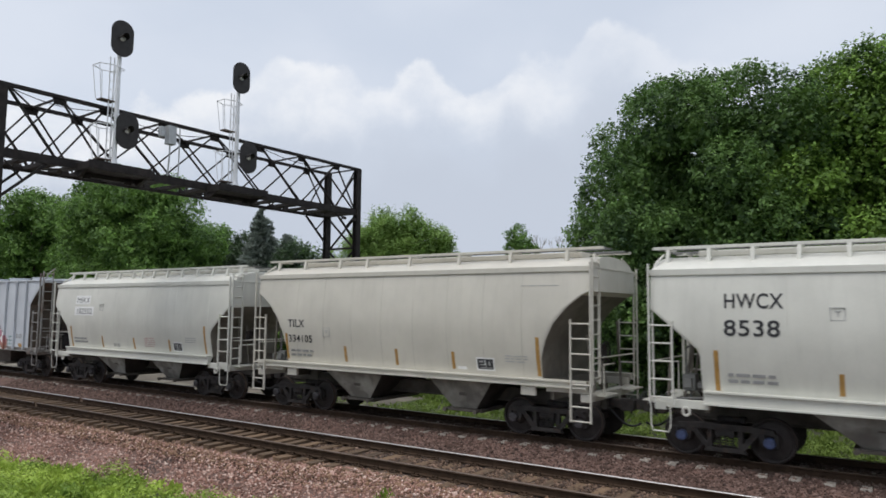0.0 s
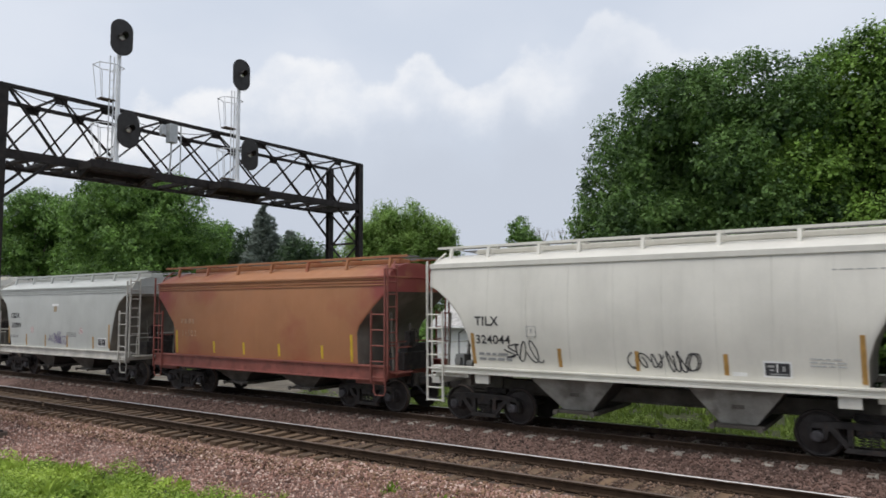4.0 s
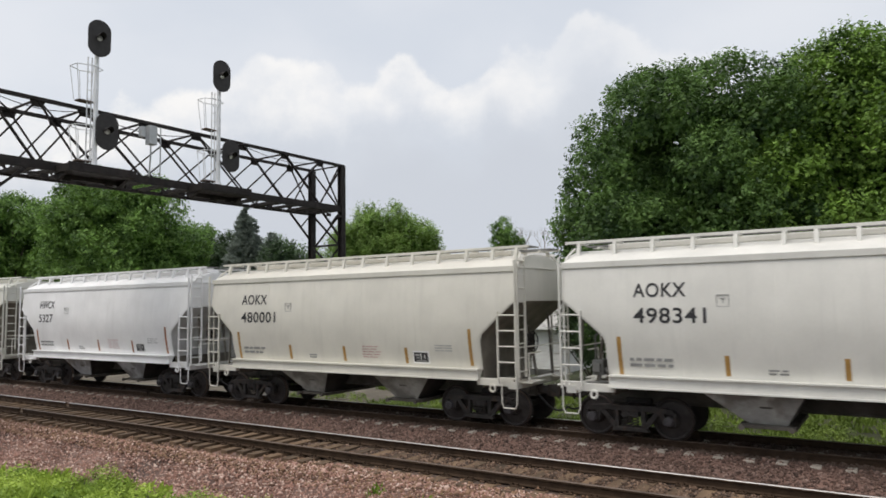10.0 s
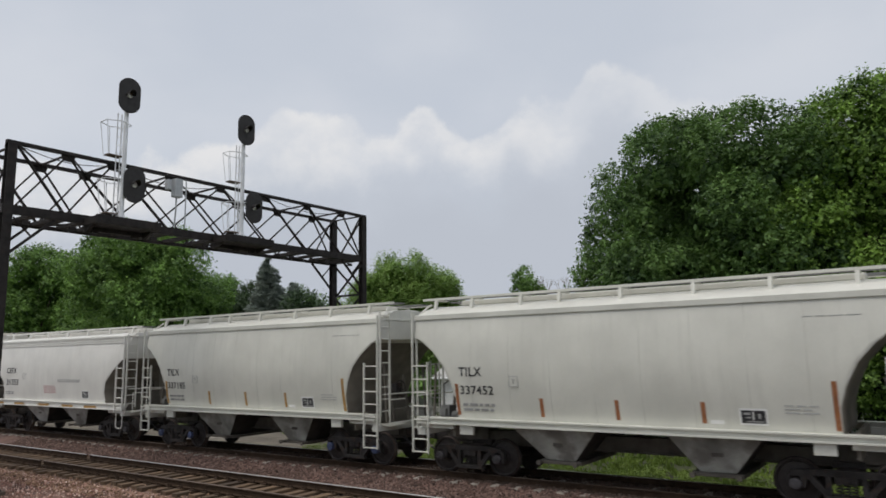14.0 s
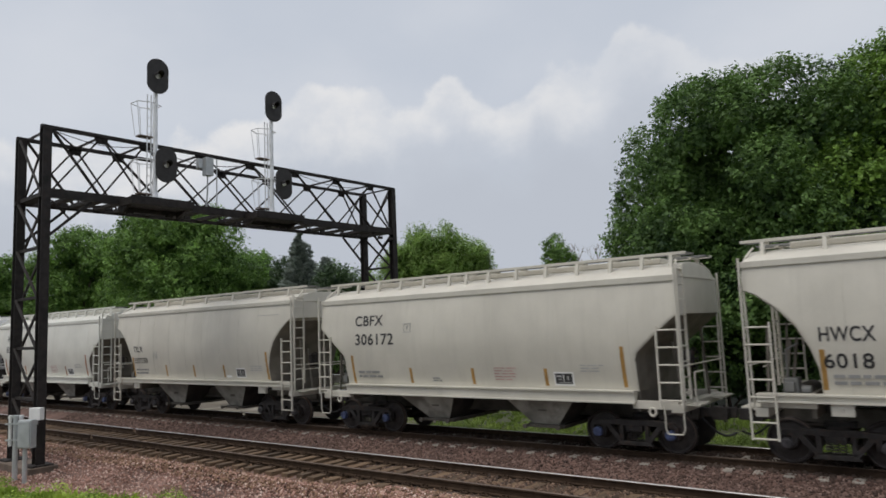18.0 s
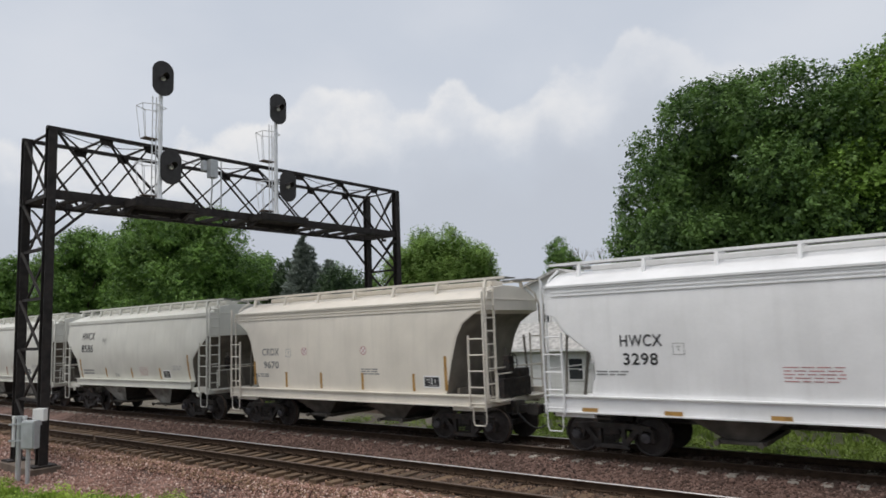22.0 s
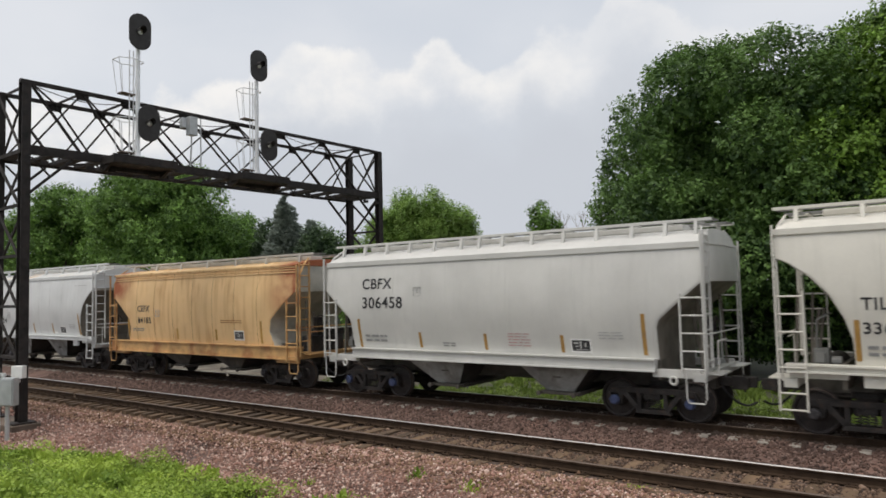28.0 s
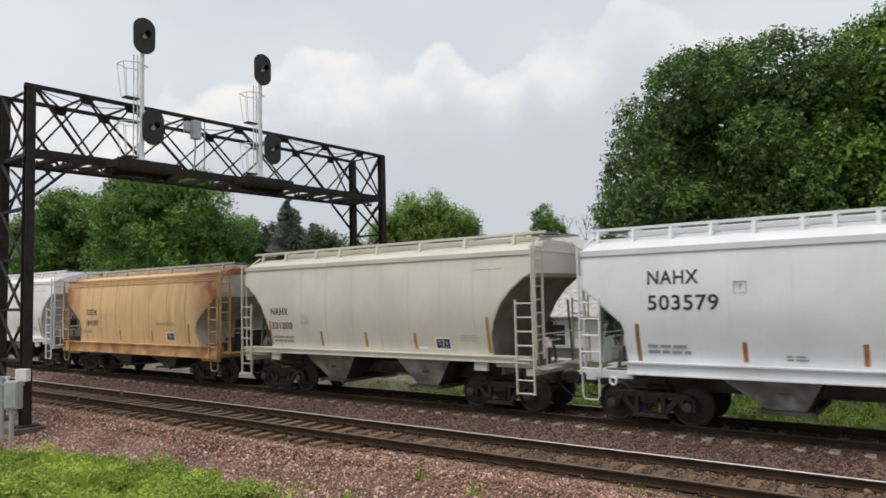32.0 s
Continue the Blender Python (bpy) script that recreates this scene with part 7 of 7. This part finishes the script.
    # signal platforms
    for y in (PLAT_A, PLAT_B):
        part("signal_platform", Geo().box(0.1, 0.95, y - 0.95, y + 1.3, GZ0 - 0.14, GZ0 + 0.1).box(0.9, 0.97, y - 0.95, y + 1.3, GZ0 - 0.12, GZ0 + 0.14).prism([(0.1, GZ0 - 0.03), (0.95, GZ0 - 0.03), (0.1, GZ0 - 0.38)], y - 0.9, y - 0.8).prism([(0.1, GZ0 - 0.03), (0.95, GZ0 - 0.03), (0.1, GZ0 - 0.38)], y + 1.1, y + 1.2).box(-0.1, 0.1, y - 0.9, y + 1.2, GZ0 - 0.28, GZ0 - 0.13), GANTRY_STEEL, g)
    part("relay_box", Geo().box(0.08, 0.36, 5.35, 5.66, 9.02, 9.7).mesh("relay_box", bevel=0.02), BOX_GREY, g, "grey relay box hung on the truss")
    part("relay_box", Geo().box(0.1, 0.3, 5.08, 5.24, 9.25, 9.62).mesh("relay_box", bevel=0.02), BOX_GREY, g)
    part("conduit", Geo().path([(0.2, 5.5, 9.1), (0.2, 5.5, 8.6), (0.12, 5.5, 7.9)], 0.03, 7).path([(0.25, 5.85, 9.7), (0.25, 5.85, 7.9)], 0.025, 7), BOX_GREY, g)
    for a, b, drop in ((0.2, 3.2, 0.22), (3.2, 7.5, 0.3), (9.7, 14.1, 0.26)):
        part("cable", Geo().tube([(0.08, a + (b - a) * q / 8, GZ1 - 0.1 - drop * math.sin(q / 8 * math.pi)) for q in range(9)], 0.014, 5), SIGNAL_BLACK, g, "thin black cable slung along the truss")
    for k in range(22):
        y = 0.4 + k * 0.7
        if k % 3 != 1:
            part("cable_clamp", Geo().box(0.1, 0.2, y, y + 0.22, GZ0 - 0.36, GZ0 - 0.24), GANTRY_STEEL, g)
    return g


PLAT_A, PLAT_B = 12.62 - GY0, 17.5 - GY0


def signal(y_mast, y_low):
    """A mast with two oval signal heads, a ladder and a hooped stand."""
    x = GX + 0.62 + GSKEW * (y_mast - GY0) / (GY1 - GY0)
    s = thing("railway_signal", "silver mast with two black oval signal heads, on the gantry", "railway signal", pose(x, y_mast, GZ0 + 0.08), group="signals on the gantry")
    z_top, z_low = 12.09 - GZ0 - 0.08, 9.02 - GZ0 - 0.08
    part("mast", Geo().rod((0, 0, 0), (0, 0, z_top), 0.075, 12).rod((0, 0, 0), (0, 0, 0.12), 0.17, 12).rod((0, 0, 0.12), (0, 0, 0.4), 0.11, 12, 0.07).mesh("mast", smooth=0.7), ALUMINIUM, s)
    lad = Geo()
    for dy in (-0.2, -0.06):
        lad.bar((-0.14, dy - 0.02, 0.1), (-0.14, dy - 0.02, z_top - 0.6), 0.035, 0.02)
    for k in range(12):
        lad.rod((-0.14, -0.22, 0.3 + k * 0.29), (-0.14, -0.08, 0.3 + k * 0.29), 0.012, 5)
    part("mast_ladder", lad, ALUMINIUM, s)
    # hoop rails at the upper stand and by the lower head
    for zz in (2.0, 0.0):
        hoop = Geo()
        pts = [Vector((-0.18 + 0.42 * math.cos(a), -0.24 + 0.5 * math.sin(a), zz + 1.36)) for a in [k * math.tau / 6 for k in range(7)]]
        hoop.path(pts, 0.016, 5)
        for a in [math.tau * k / 6 for k in (0, 2, 3, 4, 5)]:
            q = Vector((-0.18 + 0.42 * math.cos(a), -0.24 + 0.5 * math.sin(a), zz + 1.36))
            hoop.rod(q, (-0.18 + (q.x + 0.18) * 0.75, -0.27 + (q.y + 0.27) * 0.7, zz + 0.25), 0.014, 5)
        part("guard_rail", hoop, ALUMINIUM, s)
        part("stand", Geo().box(-0.4, -0.1, -0.5, 0.0, zz + 0.22, zz + 0.26), CONCRETE, s)
    for name, dy, z in (("upper", -0.05, z_top), ("lower", y_low, z_low)):
        n = 36
        outline = []
        for k in range(n):
            a = k * math.tau / n
            outline.append((0.37 * math.cos(a), 0.37 * math.sin(a) + (0.25 if math.sin(a) >= 0 else -0.25)))
        plate = part("signal_plate", Geo().prism(outline, -0.02, 0.02).mesh("signal_plate", bevel=0.008, fix=True), SIGNAL_BLACK, s, "black oval backing plate", pose(0.22, dy, z, 0, 0, 82))
        part("lamp_case", Geo().lathe([(0.05, 0.3), (0.17, 0.28), (0.19, 0.02), (0.13, 0.0)], 20).mesh("lamp_case", smooth=0.7, fix=True), SIGNAL_BLACK, plate)
        hood = Geo()
        for k in range(15):
            a = radians(-15 + k * 15)
            for yy, rr in ((-0.02, 0.13), (-0.36 + 0.1 * abs(k - 7) / 7, 0.115)):
                hood.v.append((rr * math.cos(a), yy, rr * math.sin(a)))
        hood.f = [(2 * k, 2 * k + 1, 2 * k + 3, 2 * k + 2) for k in range(14)]
        hm = part("lamp_hood", hood, SIGNAL_BLACK, plate)
        part("lens", Geo().lathe([(0.095, -0.022), (0.06, -0.045), (0.02, -0.05)], 18).mesh("lens", smooth=0.9, fix=True), LENS_GLINT, plate, "unlit glass lens, coloured pale for its glint")
        part("bracket", Geo().bar((0, -0.02, 0), (0, 0.3, 0), 0.06).bar((0, 0.3, 0), (-dy * 0.5, 0.3, 0), 0.05), SIGNAL_BLACK, plate)
    return s


# pale base colour puts the glass's glint into the material
LENS_GLINT = material("lens_glint", (0.75, 0.76, 0.74), 0.1, 0.3, vary=0.05, bump=0.0, spec=0.9)


def trackside_boxes():
    b = thing("signal_cabinet", "grey metal junction box on two pipe posts beside the gantry leg", "junction box", pose(-21.3, 8.55, ground_height(-21.3, 8.55), 0, 0, 32), group="trackside boxes")
    part("cabinet", Geo().box(-0.2, 0.2, -0.12, 0.12, 0.95, 1.72).mesh("cabinet", bevel=0.02), BOX_GREY, b)
    part("door", Geo().box(-0.17, 0.17, -0.15, -0.122, 0.99, 1.68).mesh("door", bevel=0.01), BOX_GREY, b)
    part("post", Geo().rod((-0.05, 0, -0.2), (-0.05, 0, 0.95), 0.06, 12), BOX_GREY, b)
    c = thing("conduit_riser", "three upright grey conduit pipes strapped together beside a junction box", "conduit", pose(-21.92, 8.5, ground_height(-21.9, 8.5), 0, 0, 32), group="trackside boxes")
    for dx, z0, r, tone in ((-0.17, 0.95, 0.045, WHITE_PAINT), (0.0, -0.2, 0.07, BOX_GREY), (0.16, 0.9, 0.05, ALUMINIUM)):
        part("pipe", Geo().rod((dx, 0, z0), (dx, 0, 1.76), r, 12).rod((dx, 0, 1.72), (dx, 0, 1.8), r * 1.25, 12).mesh("pipe", smooth=0.7), tone, c)
    for z in (1.1, 1.55):
        part("strap", Geo().box(-0.26, 0.24, -0.085, -0.07, z, z + 0.05), BOX_GREY, c)
    d = thing("meter_box", "small white box fixed to the gantry leg", "junction box", pose(GX + 0.3, GY0 - 0.2, 1.05, 0, 0, 30))
    part("cabinet", Geo().box(-0.18, 0.18, -0.1, 0.1, -0.18, 0.18).mesh("cabinet", bevel=0.02), WHITE_PAINT, d)
    part("conduit", Geo().rod((0, 0, -0.3), (0, 0, -0.18), 0.05, 8), BOX_GREY, d)


build_gantry()
signal(12.62, 0.28)
signal(17.44, 0.42)
trackside_boxes()
ties()

# ---- what moves ----


def train_at(t):
    """How far the train has rolled at t seconds."""
    return TRAIN_V * t + TRAIN_A * ((t - 16) / 10) ** 2


def motions():
    times = [0.0, 4.0, 8.0, 12.0, 16.0, 20.0, 24.0, 28.0, 32.0]
    for car, x in TRAIN:
        walk(car, [(t, pose(x + train_at(t), T2, 0)) for t in times])
    # wheels roll while their car is near the camera
    for w, car, dx in WHEELSETS:
        x0 = car["start"] + dx
        lx = w.matrix_basis.translation.x
        ks = [k for k in range(0, 32 * FPS + 1) if -33 < x0 + train_at(k / FPS) < 4]
        if not ks:
            continue
        ks = ([0] if ks[0] else []) + ks + ([32 * FPS] if ks[-1] < 32 * FPS else [])
        start = train_at(ks[1] / FPS)
        rows = []
        for i, k in enumerate(ks):
            roll = math.degrees((train_at(k / FPS) - start) / 0.457)
            if k == 0 and ks[1] > 1:
                roll = 0.0
            if i == len(ks) - 1 and ks[-1] - ks[-2] > 1:
                roll = math.degrees((train_at(ks[-2] / FPS) - start) / 0.457)
            rows.append((k / FPS, pose(lx, 0, 0.457, 0, roll, 0)))
        walk(w, rows)


motions()
